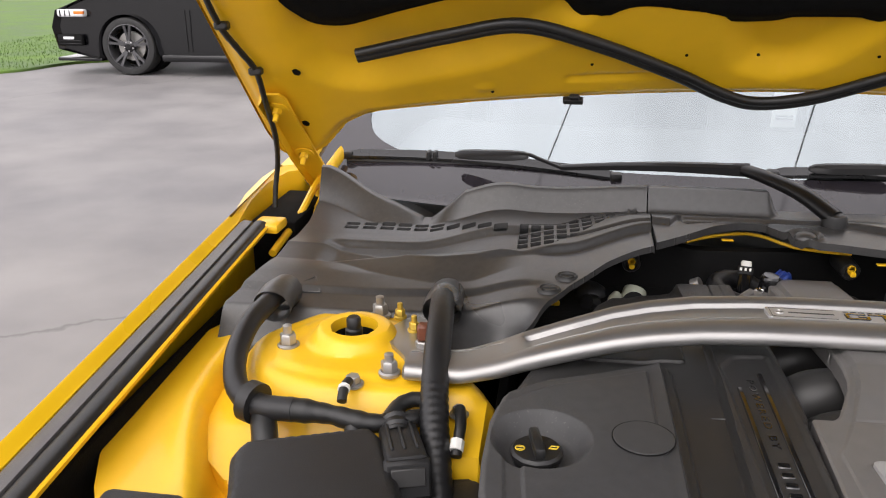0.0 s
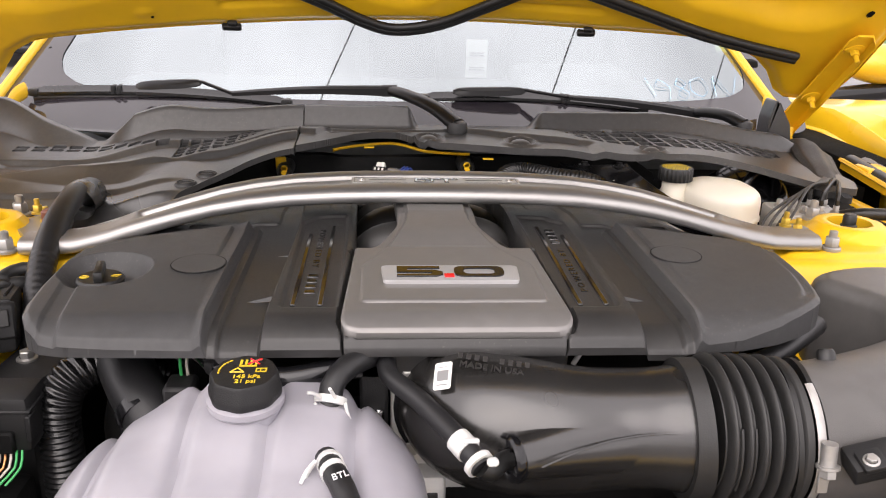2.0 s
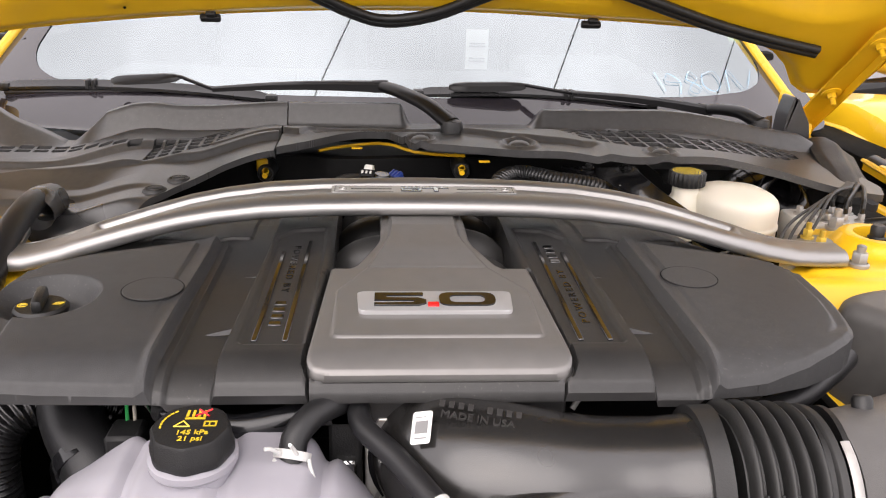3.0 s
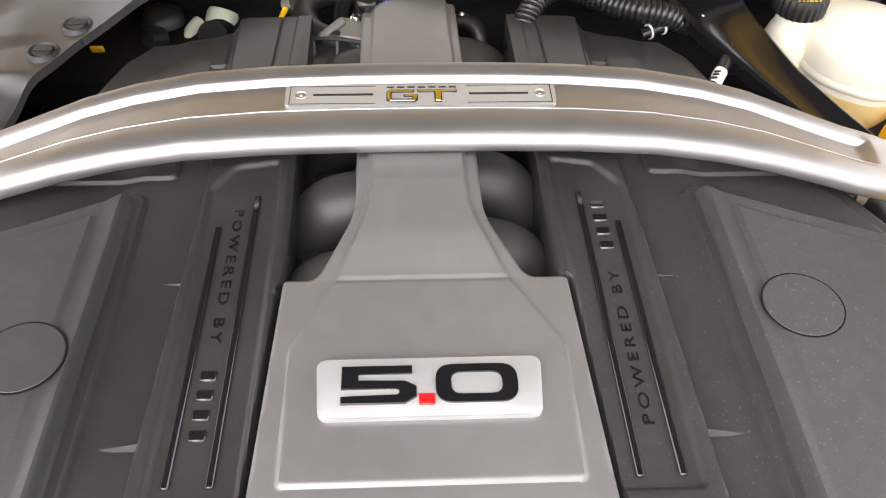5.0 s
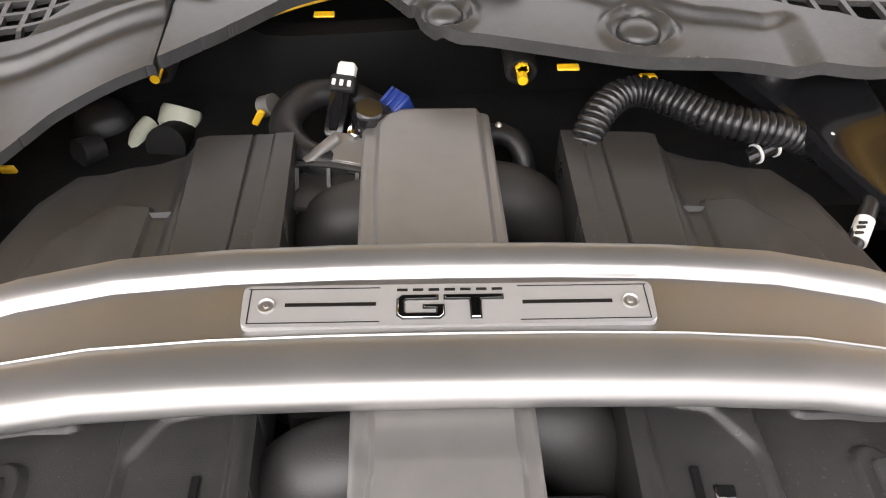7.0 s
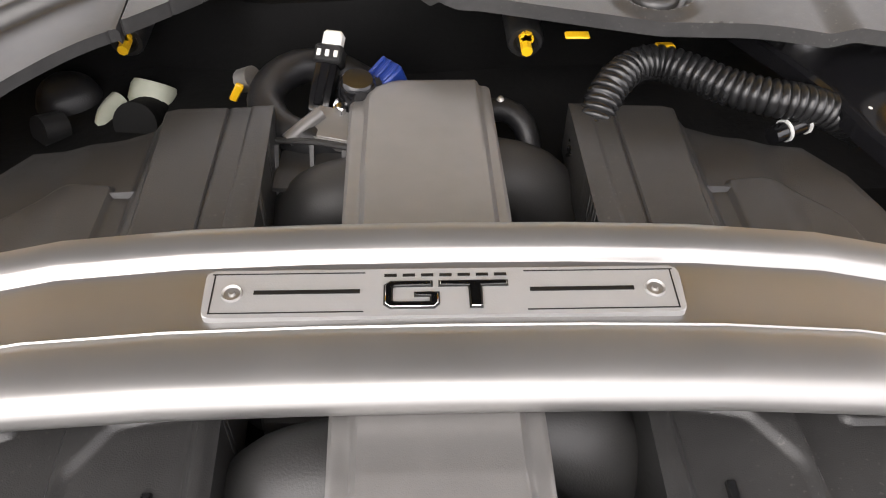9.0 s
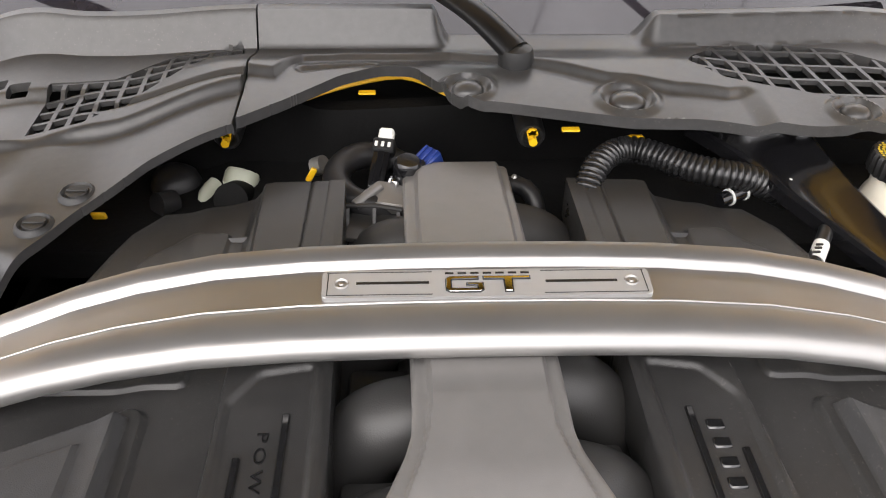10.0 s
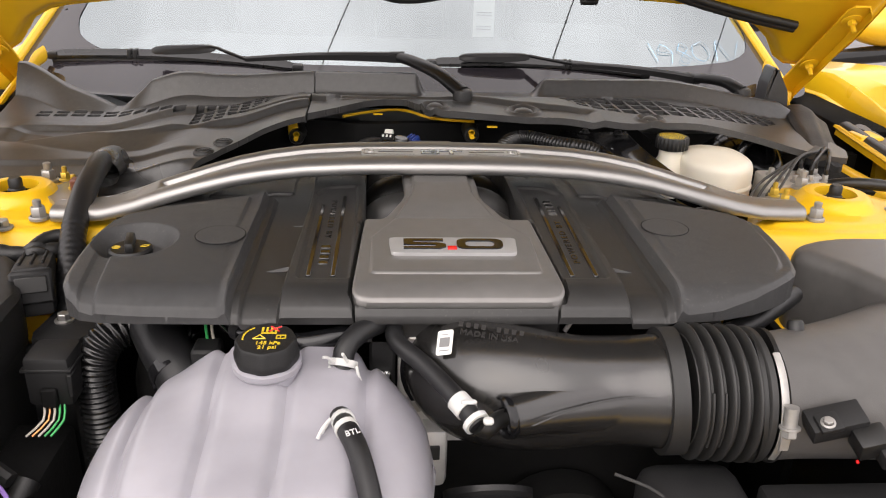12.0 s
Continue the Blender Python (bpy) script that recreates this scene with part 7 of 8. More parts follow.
    part("shell", lathe([(0, 0.07), (0.05, 0.07), (0.08, 0.055), (0.095, 0.03), (0.10, 0.0), (0, 0.0)], m, 40), GLOSSBLACK, o)
    part("check_valve", tube([(0.565 + 0.032 * math.cos(i * 0.35), 0.295 - 0.002 * i, 0.862 + 0.034 * math.sin(i * 0.35)) for i in range(-1, 12)], 0.0085, 12), GLOSSBLACK, o)
    # ABS block with pipes
    a = thing("brake_modulator", (0.60, 0.19, 0.76), "aluminium brake modulator with pipe nuts", "brake modulator")
    part("block", box((0.530, 0.128, 0.78), (0.630, 0.205, 0.866), 0.004, 2), CAST, a)
    part("control_case", box((0.632, 0.10, 0.77), (0.69, 0.22, 0.845), 0.006, 2), BOX, a)
    for i in range(4):
        for j in range(2):
            p = (0.545 + 0.024 * i, 0.143 + 0.034 * j, 0.866)
            part("pipe_nut", bolt(p, 0.0052, 0.012), STEEL, a, "zinc pipe nut")
            if i > 1:
                q = Vector(p) + Vector((0, 0, 0.010))
                part("brake_pipe", tube([q, q + Vector((0.002, 0.004, 0.018)), Vector((0.625 + 0.010 * i, 0.215 + 0.012 * j, 0.896)), Vector((0.655 + 0.004 * i, 0.262, 0.880)), Vector((0.66, 0.30, 0.83))], 0.0034, 8), RUBBER, a, "black sleeved brake pipe")
    for i in range(4):
        part("brake_pipe", tube([(0.425 + 0.016 * i, -0.005 + 0.012 * i, 0.865), (0.475 + 0.012 * i, 0.07, 0.884), (0.545 + 0.008 * i, 0.130 + 0.004 * i, 0.898 + 0.003 * i), (0.610 + 0.004 * i, 0.190, 0.903), (0.640, 0.232, 0.898), (0.655, 0.262, 0.87)], 0.0022, 8), RUNNER, a, "thin dark brake pipe")
    h = thing("apron_harness", (0.68, 0.1, 0.82), "black taped harness along the apron", "wiring harness")
    part("trunk", tube([(0.60, 0.16, 0.85), (0.65, 0.12, 0.872), (0.72, 0.09, 0.872), (0.77, 0.03, 0.862), (0.78, -0.1, 0.85)], 0.009, 10), RUBBER, h)


brake_side()


def along(p, q, up=(0, 0, 1)):
    """A frame at p whose z axis runs towards q."""
    p, q = Vector(p), Vector(q)
    z = (q - p).normalized()
    x = Vector(up).cross(z).normalized()
    y = z.cross(x)
    return Matrix.Translation(p) @ Matrix((x, y, z)).transposed().to_4x4()


def placed(bm, m):
    bm.transform(m)
    return bm


def rear_of_engine():
    c = thing("vent_hose", (0.18, 0.23, 0.84), "ribbed black vent hose behind the engine cover", "hose")
    part("hose", tube([(0.100, 0.190, 0.868), (0.106, 0.206, 0.884), (0.119, 0.229, 0.897), (0.137, 0.248, 0.901), (0.157, 0.253, 0.901), (0.178, 0.243, 0.900), (0.201, 0.227, 0.899), (0.224, 0.216, 0.899), (0.244, 0.213, 0.897), (0.258, 0.213, 0.893), (0.272, 0.214, 0.886), (0.288, 0.215, 0.877)],
                      lambda s, f: 0.0106 + 0.0024 * abs(math.cos(math.pi * s / 0.0056)) ** 0.6, 28, 0.0005), VENT, c)
    part("hose_cuff", tube([(0.288, 0.215, 0.877), (0.298, 0.216, 0.871)], 0.0128, 18), RUBBER, c, "plain end cuff")
    # plug leaning on its bracket
    k = thing("engine_plug", (-0.08, 0.25, 0.85), "glossy black plug with white pins leaning behind the engine", "connector")
    m = along((-0.081, 0.248, 0.866), (-0.070, 0.296, 0.899))
    part("plug_body", placed(box((-0.0085, -0.006, -0.004), (0.0085, 0.006, 0.036), 0.003, 2), m), GLOSSBLACK, k)
    part("plug_rib", placed(box((-0.0035, 0.005, 0.002), (0.0035, 0.0075, 0.034), 0.001, 1), m), GLOSSBLACK, k)
    part("plug_head", placed(box((-0.0105, -0.008, 0.034), (0.0105, 0.008, 0.048), 0.002, 1), m), BOX, k)
    b = box((-0.0072, -0.006, 0.046), (0.0072, 0.005, 0.060), 0.002, 1)
    part("pin_holder", placed(b, m), WHITE, k, "white pin holder")
    for dx in (-0.0062, 0.0, 0.0062):
        part("pin", placed(box((dx - 0.0015, 0.0075, 0.038), (dx + 0.0015, 0.0092, 0.043), 0.0004, 1), m), WHITE, k, "white pin")
    # valve on a bright bracket
    v = thing("vacuum_valve", (-0.052, 0.235, 0.85), "grey metal valve with a black cap and blue plug", "valve")
    m = along((-0.053, 0.234, 0.880), (-0.050, 0.231, 0.91))
    part("valve_cap", placed(lathe([(0.0125, -0.004), (0.0130, 0.018), (0.0118, 0.0235), (0.0100, 0.0255), (0, 0.0258)], Matrix(), 28), m), GLOSSBLACK, v, "glossy black cap")
    part("valve_rim", placed(lathe([(0.0135, -0.006), (0.0160, -0.004), (0.0160, -0.001), (0.0130, 0.000)], Matrix(), 24), m), CHROME, v, "bright rim")
    part("valve_tab", placed(box((-0.0175, -0.004, -0.010), (-0.0125, 0.004, 0.010), 0.001, 1), m), CHROME, v)
    part("valve_tab", placed(box((0.0125, -0.004, -0.010), (0.0175, 0.004, 0.006), 0.001, 1), m), CHROME, v)
    t = Matrix.Translation((-0.070, 0.216, 0.882)) @ Matrix.Rotation(radians(-16), 4, "Z") @ Matrix.Rotation(radians(14), 4, "X")
    b = box((-0.012, -0.014, -0.003), (0.020, 0.012, 0.000), 0.001, 1)
    box((-0.012, -0.0155, -0.012), (0.020, -0.0135, 0.000), 0.0008, 1, bm=b)
    part("valve_bracket", placed(b, t), PLATE, v, "zinc plated bracket")
    part("valve_stem", tube([(-0.098, 0.203, 0.876), (-0.088, 0.212, 0.880), (-0.076, 0.222, 0.884)], 0.0050, 14), PLATE, v, "grey metal pipe stub")
    m = along((-0.043, 0.238, 0.886), (-0.027, 0.254, 0.895))
    part("plug_sleeve", placed(lathe([(0.0095, -0.006), (0.0098, 0.010), (0.009, 0.012)], Matrix(), 18), m), RUBBER, v)
    p = part("blue_plug", placed(box((-0.0095, -0.009, 0.009), (0.0095, 0.009, 0.027), 0.0015, 1), m), BLUE, v, "blue plug")
    for x in (-0.0065, 0.0, 0.0065):
        part("plug_rib", placed(box((x - 0.0014, 0.0085, 0.010), (x + 0.0014, 0.0108, 0.026), 0.0005, 1), m), BLUE, p)
    # ribbed bracket on the manifold
    g = thing("manifold_bracket", (-0.08, 0.18, 0.83), "dark grey ribbed plastic bracket on the manifold", "bracket")
    part("plate", box((-0.105, 0.162, 0.864), (-0.054, 0.202, 0.868), 0.0015, 1, m=Matrix.Rotation(radians(-6), 4, "Z")), RUNNER, g)
    for x in (-0.104, -0.081, -0.060):
        part("web", prism([(0.160, 0.830), (0.160, 0.842), (0.196, 0.878), (0.200, 0.876), (0.200, 0.830)], x - 0.0014, x + 0.0014, 0.0, place=Matrix(((0, 0, 1, 0), (1, 0, 0, 0), (0, 1, 0, 0), (0, 0, 0, 1)))), RUNNER, g)
    part("rim", tube([(-0.106, 0.202, 0.877), (-0.080, 0.198, 0.879), (-0.056, 0.193, 0.878)], 0.0022, 8), RUNNER, g)
    h = thing("heater_hose", (-0.10, 0.25, 0.82), "thick black heater hose curling behind the engine", "hose")
    part("hose", tube([(-0.050, 0.288, 0.860), (-0.072, 0.290, 0.872), (-0.098, 0.284, 0.878), (-0.115, 0.262, 0.878), (-0.116, 0.238, 0.876), (-0.103, 0.219, 0.872), (-0.082, 0.211, 0.868), (-0.060, 0.218, 0.856), (-0.045, 0.225, 0.83)], 0.0128, 20), HOSE, h)
    part("hose_clip", tube([(-0.142, 0.290, 0.862), (-0.132, 0.286, 0.868)], 0.009, 14), STEEL, h, "zinc clip")
    part("hose_tag", placed(box((-0.003, -0.002, -0.008), (0.003, 0.002, 0.008), 0.001, 1), Matrix.Translation((-0.144, 0.276, 0.862)) @ Matrix.Rotation(0.5, 4, "Y")), YELLOW_IN, h, "yellow tag")
    # pale fitting with a dark mouth
    j = thing("coolant_fitting", (-0.22, 0.31, 0.78), "pale plastic hose fitting behind the cover", "hose fitting")
    part("cap", placed(lathe([(0.0155, -0.024), (0.0160, -0.004), (0.0178, -0.002), (0.0178, 0.010), (0.0160, 0.014), (0, 0.0145)], Matrix(), 32, lobes=10, amp=0.012), along((-0.222, 0.312, 0.828), (-0.212, 0.340, 0.856))), FITTING, j, "ridged pale cap")
    part("mouth", tube([(-0.224, 0.272, 0.836), (-0.221, 0.300, 0.822)], 0.0172, 24), DEPTH_BLACK, j, "black hose mouth")
    part("ear", tube([(-0.246, 0.310, 0.83), (-0.252, 0.296, 0.828), (-0.254, 0.276, 0.82)], 0.0085, 12), FITTING, j)
    kn = thing("heater_joint", (-0.287, 0.31, 0.76), "worn black rubber hose joint by the firewall", "hose joint")
    part("ball", placed(lathe([(0, -0.030), (0.018, -0.026), (0.0265, -0.010), (0.0275, 0.004), (0.022, 0.020), (0.012, 0.027), (0, 0.028)], Matrix(), 24, lobes=3, amp=0.05), Matrix.Translation((-0.287, 0.314, 0.820))), HOSE, kn)
    part("collar", tube([(-0.292, 0.262, 0.838), (-0.280, 0.276, 0.832)], 0.012, 16), BOX, kn, "grey collar")
    part("pipe", tube([(-0.287, 0.314, 0.81), (-0.30, 0.30, 0.78), (-0.31, 0.28, 0.74)], 0.016, 14), HOSE, kn)
    for x, y, z, rz in ((-0.338, 0.235, 0.845, 0.3), (0.160, 0.262, 0.909, 1.3), (0.192, 0.205, 0.868, 0.4)):
        tag = placed(box((-0.006, -0.002, -0.004), (0.008, 0.002, 0.005), 0.0015, 1), Matrix.Translation((x, y, z)) @ Matrix.Rotation(rz, 4, "X"))
        solo("yellow_tag", tag, YELLOW_IN, "small yellow plastic tag on the wiring", "wiring tag", "wiring tags")
    n = thing("fuel_line", (0.29, 0.14, 0.82), "black fuel line with a white printed sleeve", "fuel line")
    part("line", tube([(0.250, 0.070, 0.860), (0.268, 0.100, 0.873), (0.290, 0.131, 0.881), (0.306, 0.160, 0.886), (0.308, 0.192, 0.888), (0.292, 0.222, 0.886), (0.262, 0.246, 0.876)], 0.0062, 14), RUBBER, n)
    sl = part("sleeve", tube([(0.280, 0.115, 0.8775), (0.291, 0.132, 0.8813)], 0.0067, 16), WHITE, n, "white printed sleeve")
    for q0 in (0.25, 0.5, 0.7):
        p = Vector((0.280, 0.115, 0.8775)).lerp(Vector((0.291, 0.132, 0.8813)), q0) + Vector((-0.003, -0.002, 0.0067))
        part("print_bar", box(p - Vector((0.0028, 0.0008, 0.0008)), p + Vector((0.0028, 0.0008, 0.0008)), 0.0), INK_K, sl)
    part("fitting", tube([(0.226, 0.199, 0.880), (0.262, 0.214, 0.884)], 0.0068, 14), GLOSSBLACK, n)
    for q0 in (0.25, 0.65):
        p = Vector((0.226, 0.199, 0.880)).lerp(Vector((0.262, 0.214, 0.884)), q0)
        part("clear_band", tube([p, p + Vector((0.0020, 0.0009, 0.0002))], 0.0080, 14), CLIP, n, "clear band")
    part("white_button", lathe([(0, 0.003), (0.003, 0.002), (0.004, -0.002)], Matrix.Translation((0.288, 0.205, 0.896)), 12), WHITE, n)
    q = thing("rear_hose", (0.05, 0.23, 0.84), "short black hose behind the centre plate", "hose")
    part("hose", tube([(0.030, 0.242, 0.868), (0.050, 0.240, 0.872), (0.063, 0.228, 0.868), (0.068, 0.212, 0.850)], 0.0085, 14), HOSE, q)
    part("hose_end", lathe([(0, 0.003), (0.002, 0.002), (0.003, 0)], Matrix.Translation((0.047, 0.241, 0.880)), 10), STEEL, q)
    u = thing("clamped_hose", (0.375, -0.01, 0.82), "black hose with a steel clamp beside the tower", "hose")
    part("hose", tube([(0.345, -0.025, 0.86), (0.372, -0.012, 0.864), (0.40, -0.03, 0.852), (0.41, -0.06, 0.82)], 0.016, 14), HOSE, u)
    part("clamp", tube([(0.366, -0.014, 0.8635), (0.376, -0.0135, 0.863)], 0.0178, 16), STEEL, u)


rear_of_engine()


def washer_hose():
    w = thing("washer_hose", (-0.82, 0.40, 0.86), "thin black washer hose hanging from the hood", "hose")
    P = [hood_at(-0.775, 0.46, -0.012), hood_at(-0.80, 0.38, -0.010), hood_at(-0.806, 0.30, -0.010), hood_at(-0.800, 0.24, -0.008), hood_at(-0.792, 0.19, -0.010), (-0.798, 0.37, 1.10), (-0.812, 0.44, 1.03), (-0.828, 0.485, 0.975), (-0.838, 0.49, 0.92), (-0.838, 0.475, 0.86)]
    part("hose", tube(P, lambda s, f: 0.0046 + 0.0002 * math.sin(s * 300), 10, 0.006), RUBBER, w)
    for v in (0.30, 0.19):
        x, y, z = hood_at(-0.803 if v > 0.2 else -0.792, v, -0.010)
        part("hose_clip", box((x - 0.010, y - 0.008, z - 0.006), (x + 0.010, y + 0.008, z + 0.006), 0.003, 1), RUBBER, w)


washer_hose()


# ---- wipers ----
def wiper(pivot, knee, join, bend, clip, tip, heel, joint):
    w = thing("wiper", pivot, "black windshield wiper resting at the base of the glass", "wiper", "windshield wipers")
    px, kx, jx, bx, cx, tx, hx = (Vector(p) for p in (pivot, knee, join, bend, clip, tip, heel))
    up = Vector((0, 0, 1))
    part("pivot_cap", lathe([(0.017, -0.016), (0.0175, 0.000), (0.0155, 0.007), (0.008, 0.010), (0, 0.0105)], Matrix.Translation(px), 28), RUBBER, w, "domed pivot cap")
    arm = tube([px + up * 0.002, px.lerp(kx, 0.35) + up * 0.011, px.lerp(kx, 0.75) + up * 0.007, kx], lambda s, f: 0.0165 - 0.0035 * f, 14, 0.008, flat=0.72)
    part("arm_base", arm, WIPER, w, "curved arm base")
    way = (jx - kx).normalized()
    part("arm_knuckle", tube([kx - way * 0.010, kx + way * 0.016], lambda s, f: 0.0125, 12, 0.006, flat=0.85), WIPER, w)
    # channel-shaped arm, tapering towards the bent end strip
    rows = []
    for f in np.linspace(0, 1, 12):
        p = kx.lerp(jx, f) + up * (0.004 * math.sin(math.pi * f))
        hw, hh = 0.0125 - 0.0055 * f, 0.0085 - 0.0045 * f
        rows.append([p + Vector((0, y, z)) for y, z in ((-hw, -hh), (-hw, hh * 0.45), (-hw * 0.55, hh), (hw * 0.55, hh), (hw, hh * 0.45), (hw, -hh))])
    part("arm", loft(rows), WIPER, w, "slim black arm")
    part("end_strip", tube([jx + (kx - jx) * 0.04, jx, jx.lerp(bx, 0.8), bx, bx.lerp(cx, 0.2)], 0.0052, 8, 0.006, flat=0.6), WIPER, w, "thin bent end strip")
    rows = []
    for f, k in ((0.0, 0.45), (0.06, 0.8), (0.25, 1.0), (0.75, 1.0), (0.93, 0.85), (1.0, 0.4)):
        p = bx.lerp(cx, f) + up * (-0.002 - 0.003 * f)
        rows.append([p + Vector((0, y * k, z * k)) for y, z in ((-0.012, -0.007), (-0.011, 0.003), (-0.006, 0.008), (0.006, 0.008), (0.011, 0.003), (0.012, -0.007))])
    part("blade_clip", loft(rows), WIPER, w, "long black cover over the blade's clip")
    # flat beam blade: a satin spoiler on a soft rubber lip
    rows, lip = [], []
    for i in range(25):
        f = i / 24
        p = tx.lerp(hx, f) + up * (0.010 * math.sin(math.pi * f))
        k = 0.65 if f in (0.0, 1.0) else 1.0
        rows.append([p + Vector((0, y * k, z * k)) for y, z in ((-0.011, -0.004), (-0.011, 0.001), (-0.004, 0.005), (0.003, 0.011), (0.006, 0.011), (0.009, 0.002), (0.009, -0.004))])
        lip.append(p + Vector((0, -0.002, -0.010)))
    b = part("blade", loft(rows), VENT, w, "flat blade with a satin spoiler")
    part("squeegee", tube(lip, 0.0058, 8, 0.02), RUBBER, b)
    for q in (joint, joint + 0.024):
        p = tx.lerp(hx, q) + up * (0.010 * math.sin(math.pi * q))
        part("blade_joint", box(p + Vector((-0.0035, -0.012, -0.005)), p + Vector((0.0035, 0.010, 0.0125)), 0.0015, 1), RUBBER, b)
    for q in (0.0, 1.0):
        p = tx.lerp(hx, q)
        part("end_cap", box(p + Vector((-0.010, -0.0115, -0.007)), p + Vector((0.010, 0.0095, 0.0085)), 0.004, 2), RUBBER, b)


wiper((0.056, 0.352, 0.951), (-0.053, 0.476, 0.990), (-0.340, 0.512, 0.975), (-0.394, 0.512, 0.995), (-0.529, 0.580, 0.981), (-0.750, 0.664, 0.948), (-0.246, 0.535, 0.955), 0.33)
wiper((0.604, 0.471, 0.936), (0.537, 0.553, 0.945), (0.272, 0.490, 0.981), (0.199, 0.538, 0.986), (0.063, 0.535, 0.986), (0.010, 0.548, 0.966), (0.440, 0.570, 0.948), 0.62)


# ---- door mirror and outer edge on the driver's side ----
def mirror():
    m = thing("door_mirror", (1.0, 0.95, 0.92), "yellow door mirror on a black foot", "door mirror")
    rows = []
    for f in np.linspace(0, 1, 9):
        s = math.sin(math.pi * (0.12 + 0.80 * f)) ** 0.5
        x = 1.085 + 0.20 * f
        rows.append([(x, 0.98 + 0.055 * s * math.cos(q), 1.00 + 0.050 * s * math.sin(q)) for q in [2 * math.pi * k / 20 for k in range(20)]])
    part("shell", loft(rows), YELLOW, m, "yellow mirror shell")
    part("foot", tube([(1.00, 0.97, 0.915), (1.08, 0.97, 0.925), (1.28, 0.97, 0.945)], 0.022, 12), GLOSSBLACK, m)


mirror()


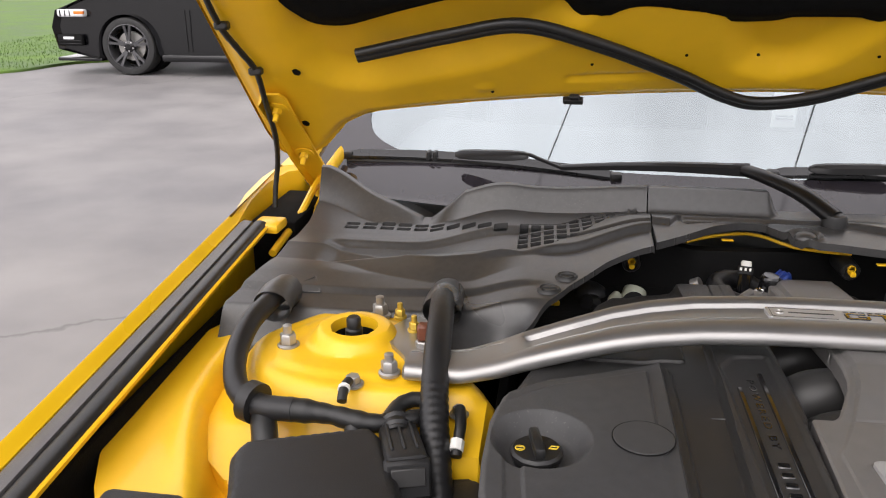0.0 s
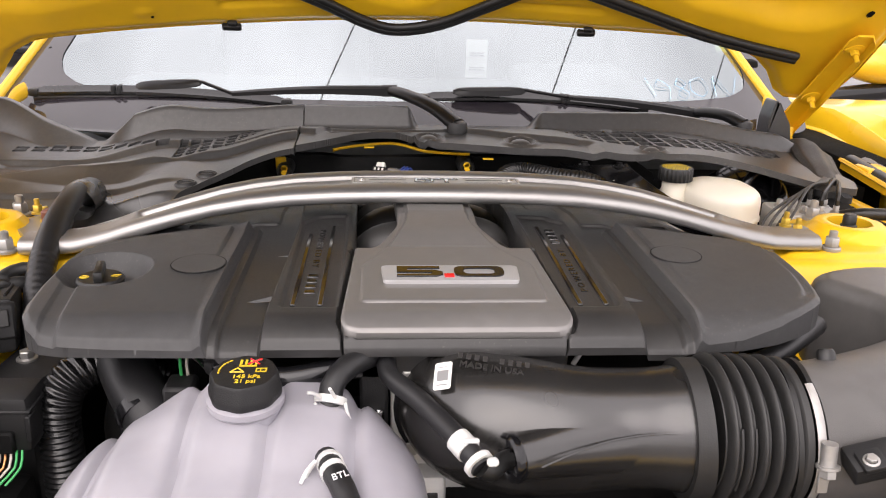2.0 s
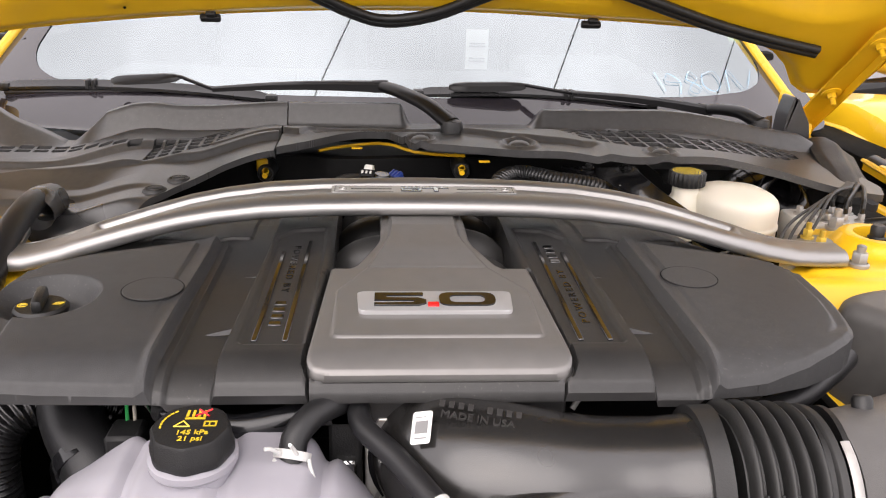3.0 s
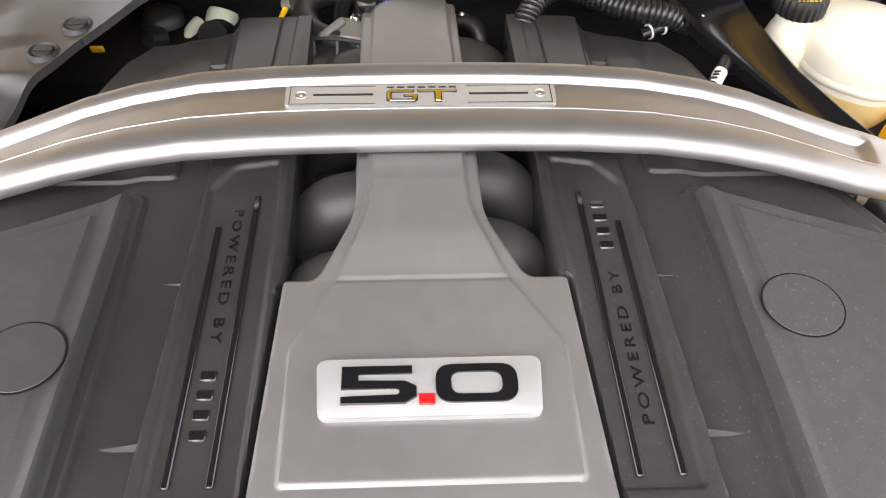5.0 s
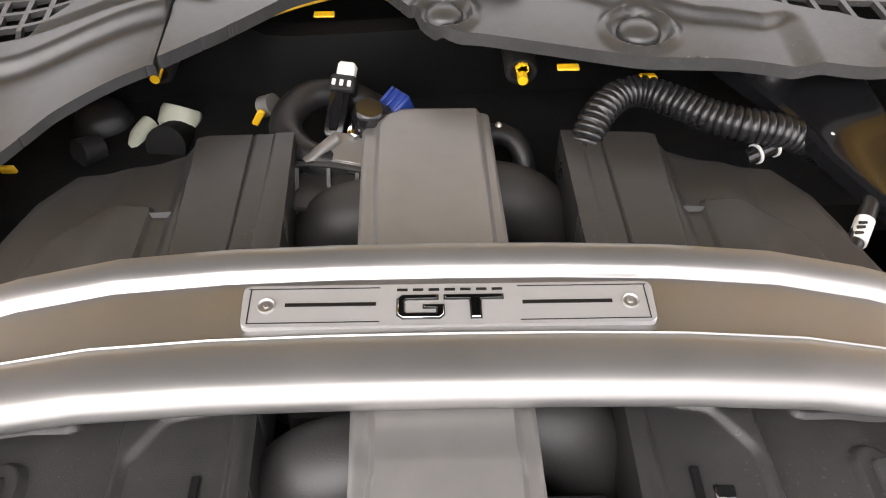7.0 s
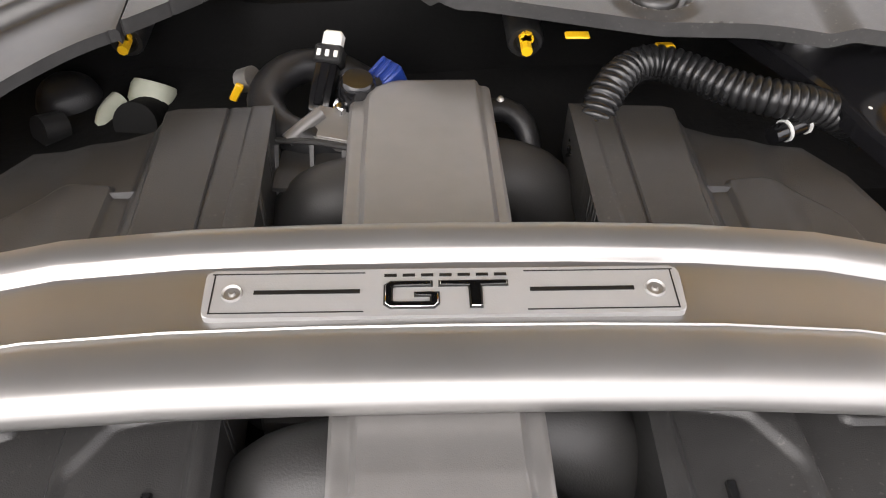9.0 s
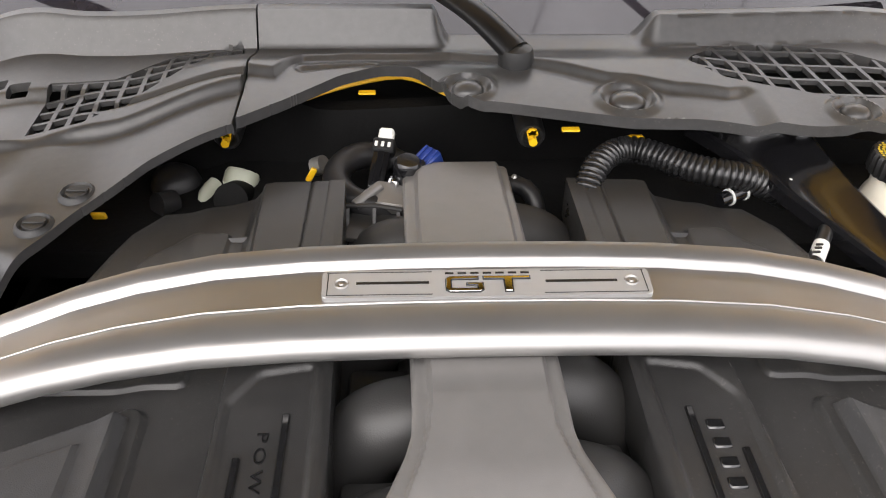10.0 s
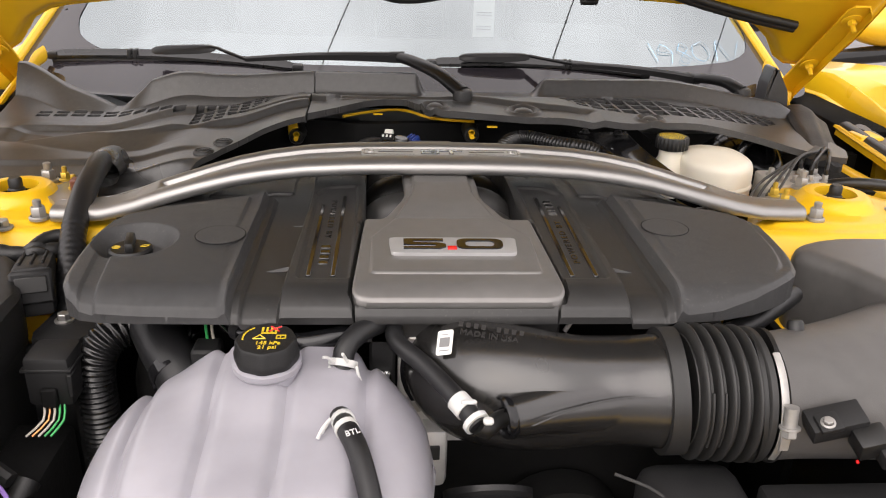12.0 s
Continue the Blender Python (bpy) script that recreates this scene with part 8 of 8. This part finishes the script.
# ---- black car across the driveway ----
def black_car():
    c = thing("parked_car", (-4.2, 9.1, 0), "black sports coupe parked beside the lawn", "car")
    x0 = -5.48
    yn, yf = 8.23, 10.05
    R = 0.365

    def arch(cx, n=14):
        return [(cx + R * math.cos(math.pi * (1 - i / n)), 0.335 + R * math.sin(math.pi * (1 - i / n))) for i in range(n + 1)]
    xr = x0 + 2.72
    prof = [(x0 - 0.88, 0.30), (x0 - 0.40, 0.19)] + [(x0 - 0.37, 0.22)] + arch(x0) + [(x0 + 0.40, 0.20), (xr - 0.42, 0.20)] + arch(xr) + \
           [(xr + 0.40, 0.25), (xr + 0.85, 0.35), (xr + 0.92, 0.75), (xr + 0.88, 1.0), (xr + 0.45, 1.08), (xr - 0.35, 1.36), (xr - 1.0, 1.38), (xr - 1.75, 1.05), (x0 + 0.2, 0.98), (x0 - 0.55, 0.86), (x0 - 0.86, 0.74), (x0 - 0.93, 0.55)]
    b = bmesh.new()
    ring = []
    for y, k, up in ((yn + 0.06, 0.97, 0.0), (yn, 1.0, 0.0), (yn + 0.02, 1.0, 0.0), ((yn + yf) / 2, 1.0, 0.05), (yf, 1.0, 0.0), (yf + 0.04, 0.97, 0.0)):
        ring.append([(x0 + 1.3 + (x - x0 - 1.3) * k, y + (0.12 * max(0, z - 0.75) if y < 9 else -0.12 * max(0, z - 0.75)), z + up * (1 if z > 0.7 else 0)) for x, z in prof])
    loft(ring, b)
    body = part("body", b, CARBLACK, c, "glossy black body")
    # side crease, door seam, skirt
    part("side_skirt", box((x0 + 0.42, yn - 0.02, 0.17), (xr - 0.42, yn + 0.05, 0.25), 0.02, 2), GLOSSBLACK, body)
    part("door_seam", box((x0 + 0.75, yn - 0.002, 0.28), (x0 + 0.756, yn + 0.01, 0.75), 0.0), DEPTH_BLACK, body)
    part("splitter", box((x0 - 0.93, yn + 0.02, 0.16), (x0 - 0.36, yn + 0.5, 0.20), 0.012, 2), GLOSSBLACK, body)
    l = part("headlight", box((x0 - 0.84, yn - 0.012, 0.665), (x0 - 0.50, yn + 0.10, 0.755), 0.025, 3), LAMP, body, "clear swept headlight")
    for i in range(3):
        part("lamp_bar", box((x0 - 0.80 + 0.06 * i, yn - 0.016, 0.675), (x0 - 0.785 + 0.06 * i, yn - 0.005, 0.745), 0.003, 1), GLOSSBLACK, l)
    part("side_marker", box((x0 - 0.62, yn - 0.018, 0.70), (x0 - 0.50, yn + 0.02, 0.735), 0.008, 2), AMBER, body, "amber side marker")
    part("fog_recess", box((x0 - 0.88, yn - 0.010, 0.34), (x0 - 0.56, yn + 0.05, 0.47), 0.02, 2), DEPTH_BLACK, body)
    part("fog_lamp", box((x0 - 0.80, yn - 0.014, 0.41), (x0 - 0.66, yn + 0.03, 0.445), 0.008, 2), LAMP, body)
    for i in range(2):
        part("vent_slat", box((x0 - 0.86, yn - 0.012, 0.36 + 0.035 * i), (x0 - 0.58, yn + 0.02, 0.367 + 0.035 * i), 0.002, 1), GLOSSBLACK, body)
    for cx in (x0, xr):
        part("wheel_well", tube([(cx, yn + 0.50, 0.345), (cx, yn + 0.27, 0.345)], 0.36, 28, 0.1), DEPTH_BLACK, c)
        m = Matrix.Translation((cx, yn + 0.012, 0.335)) @ Matrix.Rotation(radians(90), 4, "X")
        w = part("wheel", lathe([(0.255, -0.22), (0.315, -0.22), (0.335, -0.19), (0.335, -0.03), (0.322, 0.0), (0.30, 0.008), (0.262, 0.004), (0.255, -0.02)], m, 48), TYRE, c, "black wheel with five split spokes")
        part("rim", lathe([(0.256, -0.02), (0.258, 0.002), (0.246, 0.004), (0.242, -0.03), (0.23, -0.17)], m, 48), SPOKE, w)
        for k in range(5):
            for o in (-0.16, 0.16):
                a = 2 * math.pi * k / 5 + 0.3
                b = bmesh.new()
                p0 = Vector((0.055 * math.cos(a), 0.055 * math.sin(a), -0.02))
                p1 = Vector((0.25 * math.cos(a + o), 0.25 * math.sin(a + o), -0.004))
                d = (p1 - p0).normalized()
                n = d.cross(Vector((0, 0, 1)))
                rows = [[p + n * ww + Vector((0, 0, -0.03)), p + n * ww, p - n * ww, p - n * ww + Vector((0, 0, -0.03))] for p, ww in ((p0, 0.020), (p0.lerp(p1, 0.5), 0.013), (p1, 0.017))]
                loft(rows, b)
                b.transform(m)
                part("spoke", b, SPOKE, w)
        part("hub", lathe([(0, 0.0), (0.03, 0.0), (0.034, -0.006), (0.07, -0.02), (0.07, -0.05), (0, -0.05)], m, 20), GLOSSBLACK, w)
        for k in range(5):
            a = 2 * math.pi * k / 5 + 0.9
            part("wheel_nut", lathe([(0, 0.003), (0.009, 0.002), (0.011, -0.012), (0, -0.012)], m @ Matrix.Translation((0.055 * math.cos(a), 0.055 * math.sin(a), -0.01)), 8), CHROME, w)
        part("brake_disc", lathe([(0, -0.09), (0.17, -0.09), (0.17, -0.11), (0, -0.11)], m, 32), STEEL, w)
    return c


black_car()
